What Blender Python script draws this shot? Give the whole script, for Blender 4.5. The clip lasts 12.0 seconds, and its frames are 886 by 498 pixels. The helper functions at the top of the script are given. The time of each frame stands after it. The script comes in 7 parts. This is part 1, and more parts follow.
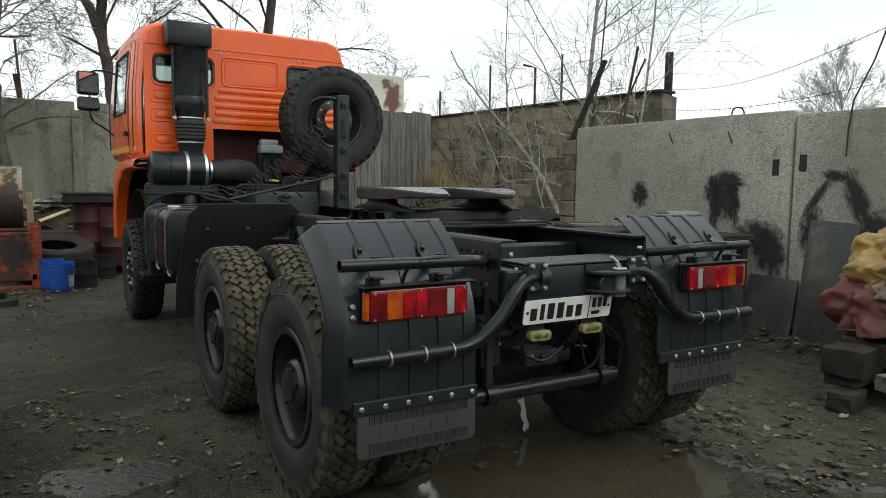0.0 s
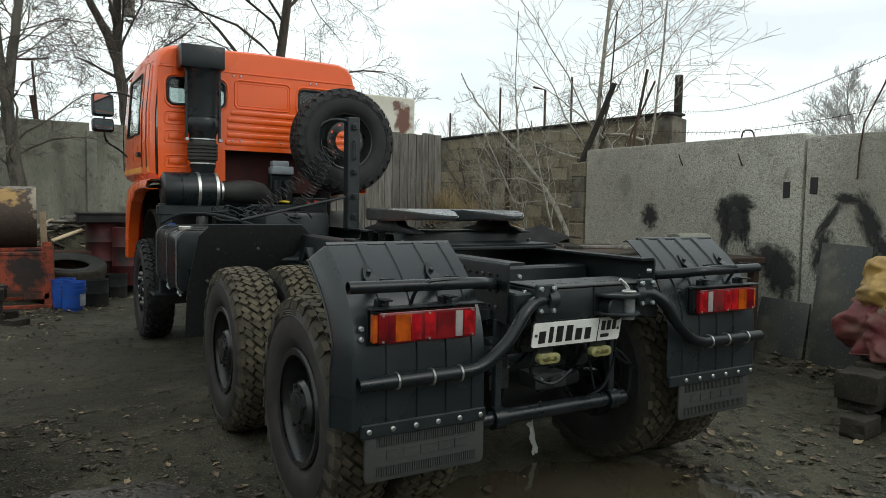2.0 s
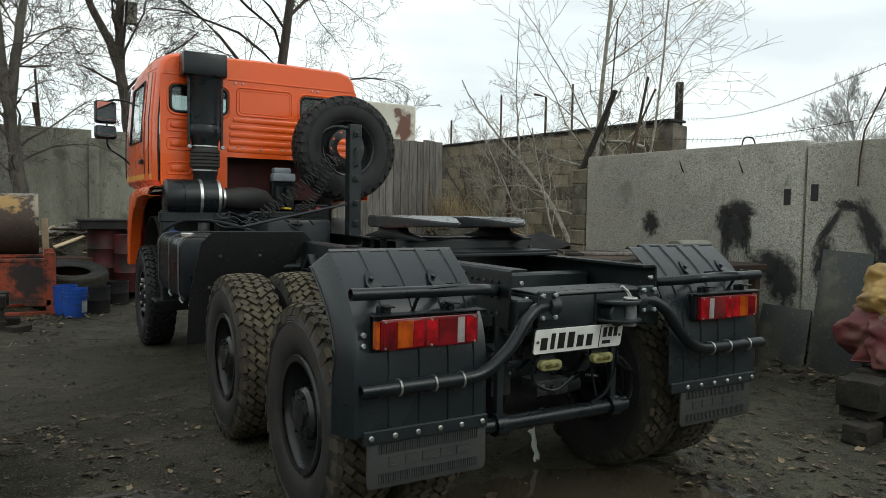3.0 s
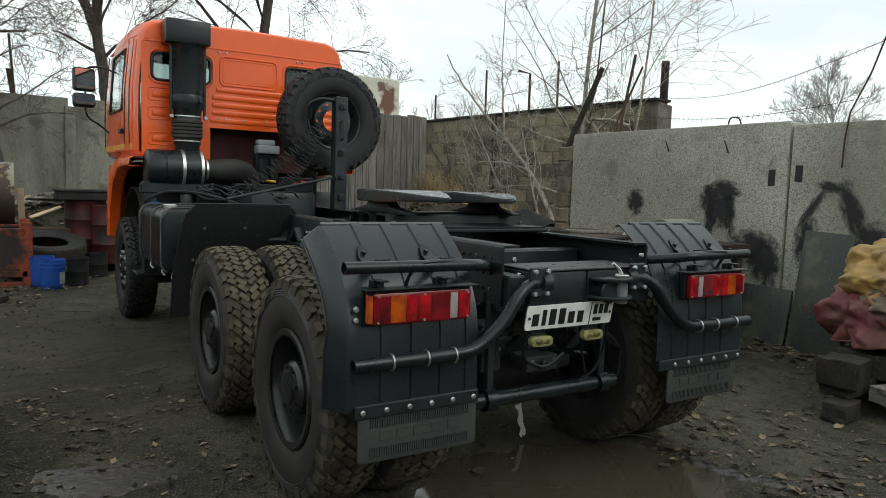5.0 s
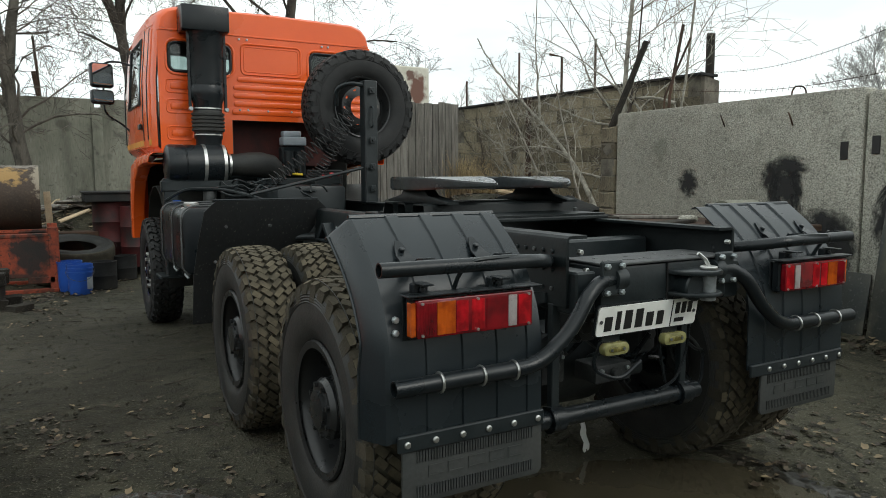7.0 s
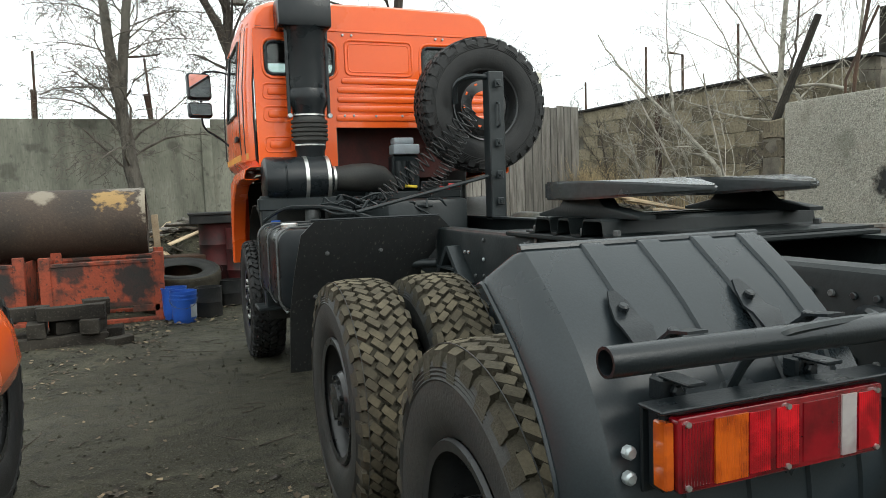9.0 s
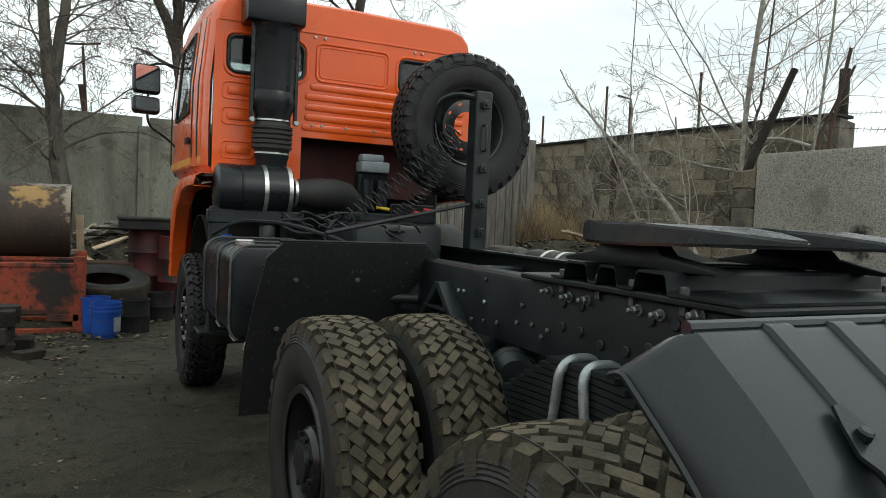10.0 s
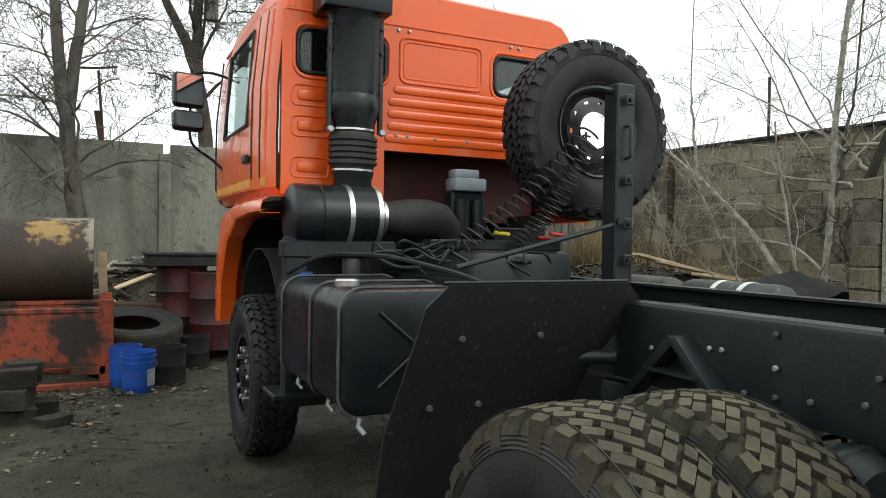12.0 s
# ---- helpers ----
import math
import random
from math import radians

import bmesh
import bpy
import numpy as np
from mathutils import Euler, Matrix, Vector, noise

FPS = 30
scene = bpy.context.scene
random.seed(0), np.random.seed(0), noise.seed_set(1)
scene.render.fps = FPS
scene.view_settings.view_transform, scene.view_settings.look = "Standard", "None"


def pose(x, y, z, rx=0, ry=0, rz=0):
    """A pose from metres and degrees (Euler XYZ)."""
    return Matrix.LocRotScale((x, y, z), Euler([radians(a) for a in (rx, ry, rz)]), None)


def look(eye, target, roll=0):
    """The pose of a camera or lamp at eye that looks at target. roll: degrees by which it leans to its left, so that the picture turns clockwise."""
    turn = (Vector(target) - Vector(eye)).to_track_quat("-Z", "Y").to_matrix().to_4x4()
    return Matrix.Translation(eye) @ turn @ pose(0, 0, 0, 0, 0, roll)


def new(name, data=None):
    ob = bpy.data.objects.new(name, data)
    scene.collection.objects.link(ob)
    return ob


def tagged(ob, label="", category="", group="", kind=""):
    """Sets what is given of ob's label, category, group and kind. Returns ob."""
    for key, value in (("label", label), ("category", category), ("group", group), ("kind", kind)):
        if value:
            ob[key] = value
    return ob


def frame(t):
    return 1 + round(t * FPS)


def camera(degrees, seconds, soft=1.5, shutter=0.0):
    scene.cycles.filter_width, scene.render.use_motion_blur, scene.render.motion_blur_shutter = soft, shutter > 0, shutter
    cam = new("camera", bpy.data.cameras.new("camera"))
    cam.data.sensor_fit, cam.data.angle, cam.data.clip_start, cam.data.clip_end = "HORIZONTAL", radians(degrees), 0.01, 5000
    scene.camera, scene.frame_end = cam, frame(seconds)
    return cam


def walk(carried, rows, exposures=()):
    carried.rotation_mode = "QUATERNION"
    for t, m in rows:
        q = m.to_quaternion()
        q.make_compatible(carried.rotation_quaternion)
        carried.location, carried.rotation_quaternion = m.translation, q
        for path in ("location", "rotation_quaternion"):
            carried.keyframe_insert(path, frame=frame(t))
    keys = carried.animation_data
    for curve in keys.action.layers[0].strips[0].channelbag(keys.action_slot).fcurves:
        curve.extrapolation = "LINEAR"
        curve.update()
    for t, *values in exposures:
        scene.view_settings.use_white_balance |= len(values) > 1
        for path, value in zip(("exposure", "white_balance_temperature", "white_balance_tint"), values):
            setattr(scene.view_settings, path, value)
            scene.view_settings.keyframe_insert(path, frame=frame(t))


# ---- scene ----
cam = camera(64.2, 12.0, soft=0.85)
PATH = [
    (0, (-2.26, -2.393, 1.474), (-1.221, -0.695, 1.284), 0.8),
    (0.5, (-2.258, -2.393, 1.481), (-1.216, -0.695, 1.307), 0.9),
    (1, (-2.254, -2.398, 1.471), (-1.219, -0.694, 1.316), 1.1),
    (1.5, (-2.255, -2.402, 1.473), (-1.233, -0.689, 1.331), 0.7),
    (2, (-2.258, -2.399, 1.48), (-1.241, -0.682, 1.348), 1.0),
    (2.5, (-2.265, -2.395, 1.472), (-1.25, -0.675, 1.357), 1.0),
    (3, (-2.268, -2.406, 1.481), (-1.253, -0.687, 1.368), 1.0),
    (3.2, (-2.264, -2.401, 1.481), (-1.246, -0.685, 1.371), 1.1),
    (4.8, (-2.287, -2.36, 1.473), (-1.219, -0.68, 1.293), 1.4),
    (5, (-2.299, -2.353, 1.47), (-1.237, -0.668, 1.292), 1.9),
    (5.5, (-2.343, -2.298, 1.474), (-1.251, -0.631, 1.3), 1.9),
    (6, (-2.351, -2.212, 1.462), (-1.228, -0.564, 1.298), 2.1),
    (6.5, (-2.246, -2.089, 1.432), (-1.232, -0.375, 1.249), -0.4),
    (6.7, (-2.155, -2.019, 1.441), (-1.173, -0.287, 1.244), -0.7),
    (8.3, (-2.01, -1.239, 1.402), (-0.971, 0.456, 1.185), 2.7),
    (8.5, (-1.941, -1.107, 1.404), (-1.06, 0.677, 1.197), -0.9),
    (9, (-1.815, -0.863, 1.414), (-1.103, 0.999, 1.252), -2.0),
    (9.5, (-1.85, -0.59, 1.437), (-1.084, 1.256, 1.348), 2.2),
    (10, (-1.883, -0.315, 1.428), (-0.994, 1.474, 1.335), 2.6),
    (10.5, (-1.772, 0.012, 1.426), (-1.058, 1.863, 1.177), -3.5),
    (11, (-1.794, 0.256, 1.419), (-1.082, 2.104, 1.138), -1.5),
    (11.5, (-2.003, 0.581, 1.457), (-1.139, 2.384, 1.42), 1.5),
    (12, (-2.083, 0.857, 1.415), (-1.204, 2.654, 1.393), 0.9),
]
walk(cam, [(t, look(eye, target, roll)) for t, eye, target, roll in PATH],
     exposures=[(0.0, 0.24), (1.5, 0.17), (3.0, 0.07), (5.0, 0.13), (6.7, 0.18), (8.3, 0.85), (8.5, 0.9), (9.0, 0.85), (9.5, 0.68), (10.0, 0.12), (10.5, 0.97), (11.0, 1.55), (11.5, 0.92), (12.0, 0.55)])

# ---- light ----
SUN_EL, SUN_AZ = radians(38), radians(150)
world = bpy.data.worlds.new("overcast")
scene.world = world
world.use_nodes = True
wn, wl = world.node_tree.nodes, world.node_tree.links
wn.clear()
sky = wn.new("ShaderNodeTexSky")
sky.sky_type, sky.sun_disc, sky.sun_elevation, sky.sun_rotation = "NISHITA", False, SUN_EL, SUN_AZ
sky_gain = wn.new("ShaderNodeMix")
sky_gain.data_type, sky_gain.blend_type = "RGBA", "MULTIPLY"
sky_gain.inputs[0].default_value = 1.0
sky_gain.inputs[7].default_value = (0.11, 0.11, 0.11, 1)
wl.new(sky.outputs[0], sky_gain.inputs[6])
geo = wn.new("ShaderNodeTexCoord")
stretch = wn.new("ShaderNodeMapping")
stretch.inputs["Scale"].default_value = (1.6, 1.6, 5.0)
wl.new(geo.outputs["Generated"], stretch.inputs[0])
cloud = wn.new("ShaderNodeTexNoise")
cloud.inputs["Scale"].default_value, cloud.inputs["Detail"].default_value = 1.6, 5
wl.new(stretch.outputs[0], cloud.inputs["Vector"])
ramp = wn.new("ShaderNodeValToRGB")
ramp.color_ramp.elements[0].position, ramp.color_ramp.elements[0].color = 0.32, (0.88, 0.97, 0.975, 1)
ramp.color_ramp.elements[1].position, ramp.color_ramp.elements[1].color = 0.62, (1.235, 1.31, 1.25, 1)
wl.new(cloud.outputs["Fac"], ramp.inputs[0])
veil = wn.new("ShaderNodeMix")
veil.data_type = "RGBA"
veil.inputs[0].default_value = 0.86
wl.new(sky_gain.outputs[2], veil.inputs[6])
wl.new(ramp.outputs[0], veil.inputs[7])
back = wn.new("ShaderNodeBackground")
back.inputs["Strength"].default_value = 1.0
wl.new(veil.outputs[2], back.inputs[0])
wl.new(back.outputs[0], wn.new("ShaderNodeOutputWorld").inputs[0])
sun = new("sun", bpy.data.lights.new("sun", "SUN"))
sun.data.energy, sun.data.angle, sun.data.color = 0.6, radians(25), (0.97, 0.97, 0.9)
sun.matrix_basis = look((0, 0, 20), (0 - 20 * math.sin(SUN_AZ) / math.tan(SUN_EL), 0 - 20 * math.cos(SUN_AZ) / math.tan(SUN_EL), 0))


# ---- materials ----
def mat(name, color, rough=0.6, metal=0.0, second=None, scale=8.0, amount=0.5, bump=0.0, bump_scale=60.0,
        fine=None, gloss_var=0.0, per_object=0.0, per_island=0.0, coat=0.0, edges=(0.42, 0.62), stretch=(1, 1, 1), spec=0.5, specks=(), patches=()):
    """Principled material: a base colour, a second colour in patches, a fine grain, relief and uneven gloss."""
    m = bpy.data.materials.new(name)
    m.use_nodes = True
    n, l = m.node_tree.nodes, m.node_tree.links
    p = n["Principled BSDF"]
    p.inputs["Roughness"].default_value, p.inputs["Metallic"].default_value = rough, metal
    p.inputs["Coat Weight"].default_value, p.inputs["Specular IOR Level"].default_value = coat, spec
    tc = n.new("ShaderNodeTexCoord")
    mp = n.new("ShaderNodeMapping")
    mp.inputs["Scale"].default_value = stretch
    l.new(tc.outputs["Object"], mp.inputs[0])
    a = n.new("ShaderNodeTexNoise")
    a.inputs["Scale"].default_value, a.inputs["Detail"].default_value = scale, 6
    l.new(mp.outputs[0], a.inputs["Vector"])
    r = n.new("ShaderNodeMapRange")
    r.inputs[1].default_value, r.inputs[2].default_value = edges
    r.inputs[4].default_value = amount
    l.new(a.outputs["Fac"], r.inputs[0])
    mix = n.new("ShaderNodeMix")
    mix.data_type = "RGBA"
    mix.inputs[6].default_value = (*color, 1)
    mix.inputs[7].default_value = (*(second or [c * 0.6 for c in color]), 1)
    l.new(r.outputs[0], mix.inputs[0])
    g = n.new("ShaderNodeTexNoise")
    g.inputs["Scale"].default_value, g.inputs["Detail"].default_value = bump_scale, 4
    l.new(mp.outputs[0], g.inputs["Vector"])
    grain = n.new("ShaderNodeMix")
    grain.data_type, grain.blend_type = "RGBA", "OVERLAY"
    grain.inputs[0].default_value = 0.35 if fine is None else fine
    l.new(mix.outputs[2], grain.inputs[6])
    gm = n.new("ShaderNodeCombineColor")
    for k in range(3):
        l.new(g.outputs["Fac"], gm.inputs[k])
    l.new(gm.outputs[0], grain.inputs[7])
    out = grain.outputs[2]
    for size, low, high, tint, most in specks:
        k = n.new("ShaderNodeTexNoise")
        k.inputs["Scale"].default_value, k.inputs["Detail"].default_value = size, 3
        l.new(tc.outputs["Object"], k.inputs["Vector"])
        kr = n.new("ShaderNodeMapRange")
        kr.inputs[1].default_value, kr.inputs[2].default_value, kr.inputs[4].default_value = low, high, most
        l.new(k.outputs["Fac"], kr.inputs[0])
        km = n.new("ShaderNodeMix")
        km.data_type = "RGBA"
        km.inputs[7].default_value = (*tint, 1)
        l.new(kr.outputs[0], km.inputs[0])
        l.new(out, km.inputs[6])
        out = km.outputs[2]
    for centre, radii, size, ragged, tint, most in patches:
        # one stain with a torn outline at a place of its own
        pm = n.new("ShaderNodeMapping")
        pm.vector_type = "POINT"
        pm.inputs["Location"].default_value = [-c / q for c, q in zip(centre, radii)]
        pm.inputs["Scale"].default_value = [1 / q for q in radii]
        l.new(tc.outputs["Object"], pm.inputs[0])
        far = n.new("ShaderNodeVectorMath")
        far.operation = "LENGTH"
        l.new(pm.outputs[0], far.inputs[0])
        k = n.new("ShaderNodeTexNoise")
        k.inputs["Scale"].default_value, k.inputs["Detail"].default_value = size, 6
        l.new(tc.outputs["Object"], k.inputs["Vector"])
        torn = n.new("ShaderNodeMath")
        torn.operation = "MULTIPLY_ADD"
        torn.inputs[1].default_value = ragged
        l.new(k.outputs["Fac"], torn.inputs[0])
        l.new(far.outputs["Value"], torn.inputs[2])
        kr = n.new("ShaderNodeMapRange")
        kr.inputs[1].default_value, kr.inputs[2].default_value = 1 + ragged * 0.5, 0.6 + ragged * 0.5
        kr.inputs[4].default_value = most
        l.new(torn.outputs[0], kr.inputs[0])
        km = n.new("ShaderNodeMix")
        km.data_type = "RGBA"
        km.inputs[7].default_value = (*tint, 1)
        l.new(kr.outputs[0], km.inputs[0])
        l.new(out, km.inputs[6])
        out = km.outputs[2]
    if per_object:
        info = n.new("ShaderNodeObjectInfo")
        hv = n.new("ShaderNodeHueSaturation")
        rr = n.new("ShaderNodeMapRange")
        rr.inputs[3].default_value, rr.inputs[4].default_value = 1 - per_object, 1 + per_object
        l.new(info.outputs["Random"], rr.inputs[0])
        l.new(rr.outputs[0], hv.inputs["Value"])
        l.new(out, hv.inputs["Color"])
        out = hv.outputs[0]
    if per_island:
        piece = n.new("ShaderNodeNewGeometry")
        hv = n.new("ShaderNodeHueSaturation")
        rr = n.new("ShaderNodeMapRange")
        rr.inputs[3].default_value, rr.inputs[4].default_value = 1 - per_island, 1 + per_island
        l.new(piece.outputs["Random Per Island"], rr.inputs[0])
        l.new(rr.outputs[0], hv.inputs["Value"])
        l.new(out, hv.inputs["Color"])
        out = hv.outputs[0]
    l.new(out, p.inputs["Base Color"])
    if gloss_var:
        q = n.new("ShaderNodeMapRange")
        q.inputs[1].default_value, q.inputs[2].default_value = 0.3, 0.7
        q.inputs[3].default_value, q.inputs[4].default_value = max(rough - gloss_var, 0.02), min(rough + gloss_var, 1)
        l.new(a.outputs["Fac"], q.inputs[0])
        l.new(q.outputs[0], p.inputs["Roughness"])
    if bump:
        b = n.new("ShaderNodeBump")
        b.inputs["Strength"].default_value, b.inputs["Distance"].default_value = bump, 0.01
        l.new(g.outputs["Fac"], b.inputs["Height"])
        l.new(b.outputs[0], p.inputs["Normal"])
    return m


ORANGE = mat("orange_paint", (0.77, 0.112, 0.015), 0.28, second=(0.69, 0.088, 0.011), scale=2, amount=0.5, fine=0.08, coat=0.35, gloss_var=0.06, spec=0.33)
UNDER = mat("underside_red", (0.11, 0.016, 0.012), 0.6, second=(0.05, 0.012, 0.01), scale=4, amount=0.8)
BLACK = mat("chassis_black", (0.0115, 0.016, 0.0178), 0.42, spec=0.38, second=(0.023, 0.0285, 0.0305), scale=6, amount=0.55, bump=0.08, gloss_var=0.14)
FRAME = mat("frame_black", (0.0065, 0.0095, 0.0102), 0.5, spec=0.3, second=(0.014, 0.0175, 0.0185), scale=5, amount=0.6, bump=0.1, gloss_var=0.14)
PLASTIC = mat("mudguard_plastic", (0.0135, 0.0185, 0.0215), 0.29, spec=0.42, second=(0.024, 0.03, 0.034), scale=3, amount=0.5, bump=0.03, bump_scale=220, gloss_var=0.08)
SATIN = mat("black_plastic", (0.0075, 0.0105, 0.0125), 0.3, spec=0.34, second=(0.019, 0.021, 0.023), scale=5, amount=0.4, bump=0.08, bump_scale=200, gloss_var=0.08)
GREASE = mat("bare_plate", (0.03, 0.034, 0.036), 0.24, second=(0.012, 0.0145, 0.016), scale=4, amount=0.7, bump=0.08, gloss_var=0.12, spec=0.6)
DUSTY = mat("dusty_black_steel", (0.05, 0.053, 0.053), 0.55, spec=0.4, second=(0.024, 0.026, 0.027), scale=7, amount=0.8, bump=0.2, bump_scale=70)
STRAP = mat("dull_strap", (0.1, 0.105, 0.105), 0.5, 0.3, second=(0.04, 0.042, 0.042), scale=9, amount=0.8)
FLAP = mat("flap_rubber", (0.04, 0.0435, 0.0425), 0.5, spec=0.36, second=(0.052, 0.053, 0.05), scale=6, amount=0.6, bump=0.1, gloss_var=0.1)
RUBBER = mat("tyre_rubber", (0.025, 0.026, 0.025), 0.6, spec=0.34, second=(0.04, 0.04, 0.036), scale=7, amount=0.7, bump=0.2, bump_scale=90)
CLEANRUB = mat("black_rubber", (0.0145, 0.015, 0.0155), 0.6, spec=0.32, second=(0.023, 0.0235, 0.023), scale=7, amount=0.7, bump=0.2, bump_scale=90)
TREAD = mat("dusty_tread", (0.057, 0.049, 0.034), 0.85, spec=0.25, per_island=0.18, second=(0.108, 0.091, 0.06), scale=5, amount=0.9, bump=0.3, bump_scale=110)
GROOVE = mat("packed_dirt_on_rubber", (0.05, 0.045, 0.033), 0.9, spec=0.2, second=(0.075, 0.066, 0.049), scale=9, amount=0.8, bump=0.4, bump_scale=120)
RIM = mat("rim_black", (0.018, 0.0195, 0.0205), 0.32, spec=0.45, second=(0.028, 0.028, 0.0275), scale=10, amount=0.5, gloss_var=0.12)
CHROME = mat("zinc", (0.62, 0.62, 0.6), 0.3, 0.9, second=(0.4, 0.4, 0.38), scale=30, amount=0.5)
SILVER = mat("galvanised", (0.42, 0.46, 0.47), 0.42, 0.7, second=(0.25, 0.28, 0.29), scale=12, amount=0.7)
DULLSTEEL = mat("dull_steel", (0.26, 0.28, 0.29), 0.4, 0.6, second=(0.14, 0.15, 0.155), scale=14, amount=0.7)
GREYPL = mat("grey_plastic", (0.36, 0.4, 0.43), 0.5, fine=0.1)
WHITE = mat("white_paint", (0.78, 0.78, 0.74), 0.45, fine=0.1)
YELLOW = mat("yellow_cap", (0.75, 0.55, 0.02), 0.4, fine=0.1)
REDCAP = mat("red_cap", (0.55, 0.03, 0.03), 0.4, fine=0.1)
BLUE = mat("blue_plastic", (0.015, 0.09, 0.42), 0.4, second=(0.02, 0.06, 0.25), scale=5, amount=0.5, fine=0.15)
CONCRETE = mat("concrete", (0.365, 0.355, 0.3), 0.9, second=(0.235, 0.23, 0.19), scale=0.9, amount=0.8, bump=0.8, bump_scale=75, fine=0.8, specks=((85, 0.55, 0.61, (0.06, 0.06, 0.05), 0.7), (120, 0.56, 0.62, (0.62, 0.6, 0.54), 0.55), (30, 0.6, 0.68, (0.1, 0.1, 0.085), 0.6), (2.6, 0.58, 0.7, (0.13, 0.135, 0.105), 0.55), (0.5, 0.54, 0.66, (0.2, 0.19, 0.15), 0.5)))
OLDCONC = mat("weathered_concrete", (0.215, 0.213, 0.17), 0.9, second=(0.09, 0.091, 0.07), scale=1.1, amount=0.75, bump=0.3, bump_scale=24, fine=0.35, stretch=(1.9, 1.9, 0.35), specks=((16, 0.6, 0.7, (0.07, 0.07, 0.06), 0.4), (5, 0.6, 0.72, (0.3, 0.3, 0.26), 0.35), (0.7, 0.52, 0.64, (0.12, 0.125, 0.095), 0.5), (2.3, 0.58, 0.66, (0.055, 0.055, 0.042), 0.6), (9, 0.63, 0.7, (0.05, 0.048, 0.038), 0.5)))
BLOCK = mat("cinder_block", (0.19, 0.163, 0.112), 0.95, second=(0.07, 0.058, 0.04), scale=2.0, amount=0.85, bump=0.7, bump_scale=45, fine=0.7, specks=((26, 0.57, 0.66, (0.07, 0.062, 0.048), 0.6), (1.1, 0.54, 0.62, (0.25, 0.225, 0.17), 0.4)), per_object=0.42, per_island=0.3)
MORTAR = mat("mortar", (0.15, 0.137, 0.108), 0.95, second=(0.04, 0.035, 0.03), scale=4, amount=0.7, bump=0.5)
BRICK = mat("grey_brick", (0.17, 0.15, 0.12), 0.95, second=(0.07, 0.061, 0.048), scale=6, amount=0.7, bump=0.6, bump_scale=50, per_object=0.3)
TAR = mat("roof_felt", (0.02, 0.021, 0.021), 0.85, spec=0.3, second=(0.04, 0.038, 0.035), scale=4, amount=0.7, bump=0.4)
OLDWOOD = mat("grey_boards", (0.22, 0.205, 0.18), 0.9, second=(0.1, 0.09, 0.078), scale=3, amount=0.8, bump=0.4, bump_scale=30, per_object=0.28, stretch=(6, 6, 0.6))
WOOD = mat("fresh_wood", (0.46, 0.36, 0.24), 0.8, second=(0.28, 0.2, 0.12), scale=4, amount=0.7, bump=0.3, per_object=0.25)
DARKWOOD = mat("old_timber", (0.036, 0.032, 0.026), 0.9, spec=0.25, specks=((60, 0.58, 0.68, (0.09, 0.08, 0.065), 0.6),), second=(0.016, 0.014, 0.012), scale=5, amount=0.8, bump=0.5, bump_scale=40, per_object=0.3)
RUST = mat("rusty_steel", (0.075, 0.042, 0.026), 0.85, 0.1, second=(0.025, 0.018, 0.015), scale=2.2, amount=0.9, bump=0.4, bump_scale=40)
RUSTRED = mat("rusty_red_paint", (0.32, 0.06, 0.026), 0.75, second=(0.06, 0.028, 0.019), scale=3.1, amount=0.9, bump=0.35, bump_scale=45, edges=(0.5, 0.62), patches=(((1.0, 0.0, 0.52), (0.26, 2.0, 0.34), 8, 1.6, (0.022, 0.022, 0.02), 0.95), ((0.3, 0.0, 0.66), (0.24, 2.0, 0.16), 9, 2.0, (0.03, 0.024, 0.02), 0.9), ((0.62, 0.0, 0.22), (0.5, 2.0, 0.05), 6, 0.6, (0.03, 0.024, 0.02), 0.8)), specks=((22, 0.57, 0.66, (0.05, 0.028, 0.02), 0.8), (6, 0.6, 0.7, (0.03, 0.022, 0.018), 0.8)))
BARREL = mat("barrel_red", (0.09, 0.013, 0.013), 0.6, second=(0.016, 0.012, 0.012), scale=3.2, amount=0.95, bump=0.2)
WHITERUST = mat("white_rusty_sheet", (0.6, 0.58, 0.5), 0.6, second=(0.46, 0.43, 0.34), scale=2, amount=0.6, patches=(((6.72, 15.0, 3.72), (0.3, 1.5, 0.5), 5, 1.6, (0.12, 0.035, 0.017), 0.95), ((6.5, 15.0, 4.08), (0.16, 1.5, 0.16), 9, 1.6, (0.1, 0.03, 0.016), 0.9)))
BARK = mat("bark", (0.075, 0.06, 0.048), 0.95, second=(0.035, 0.03, 0.026), scale=12, amount=0.8, bump=0.6, stretch=(1, 1, 0.3))
PALEBARK = mat("pale_bark", (0.34, 0.32, 0.27), 0.9, second=(0.13, 0.12, 0.095), scale=10, amount=0.8, bump=0.3)
POPLAR = mat("poplar_bark", (0.11, 0.098, 0.08), 0.95, second=(0.04, 0.035, 0.03), scale=12, amount=0.8, bump=0.6, stretch=(1, 1, 0.3))
barks = POPLAR.node_tree
height_of, old_young, pale_top = barks.nodes.new("ShaderNodeSeparateXYZ"), barks.nodes.new("ShaderNodeMapRange"), barks.nodes.new("ShaderNodeMix")
pale_top.data_type = "RGBA"
pale_top.inputs[7].default_value = (0.23, 0.22, 0.185, 1)
old_young.inputs[1].default_value, old_young.inputs[2].default_value, old_young.inputs[4].default_value = 3.8, 5.4, 0.85
barks.links.new(barks.nodes["Texture Coordinate"].outputs["Object"], height_of.inputs[0])
barks.links.new(height_of.outputs[2], old_young.inputs[0])
barks.links.new(old_young.outputs[0], pale_top.inputs[0])
barks.links.new(barks.nodes["Principled BSDF"].inputs["Base Color"].links[0].from_socket, pale_top.inputs[6])
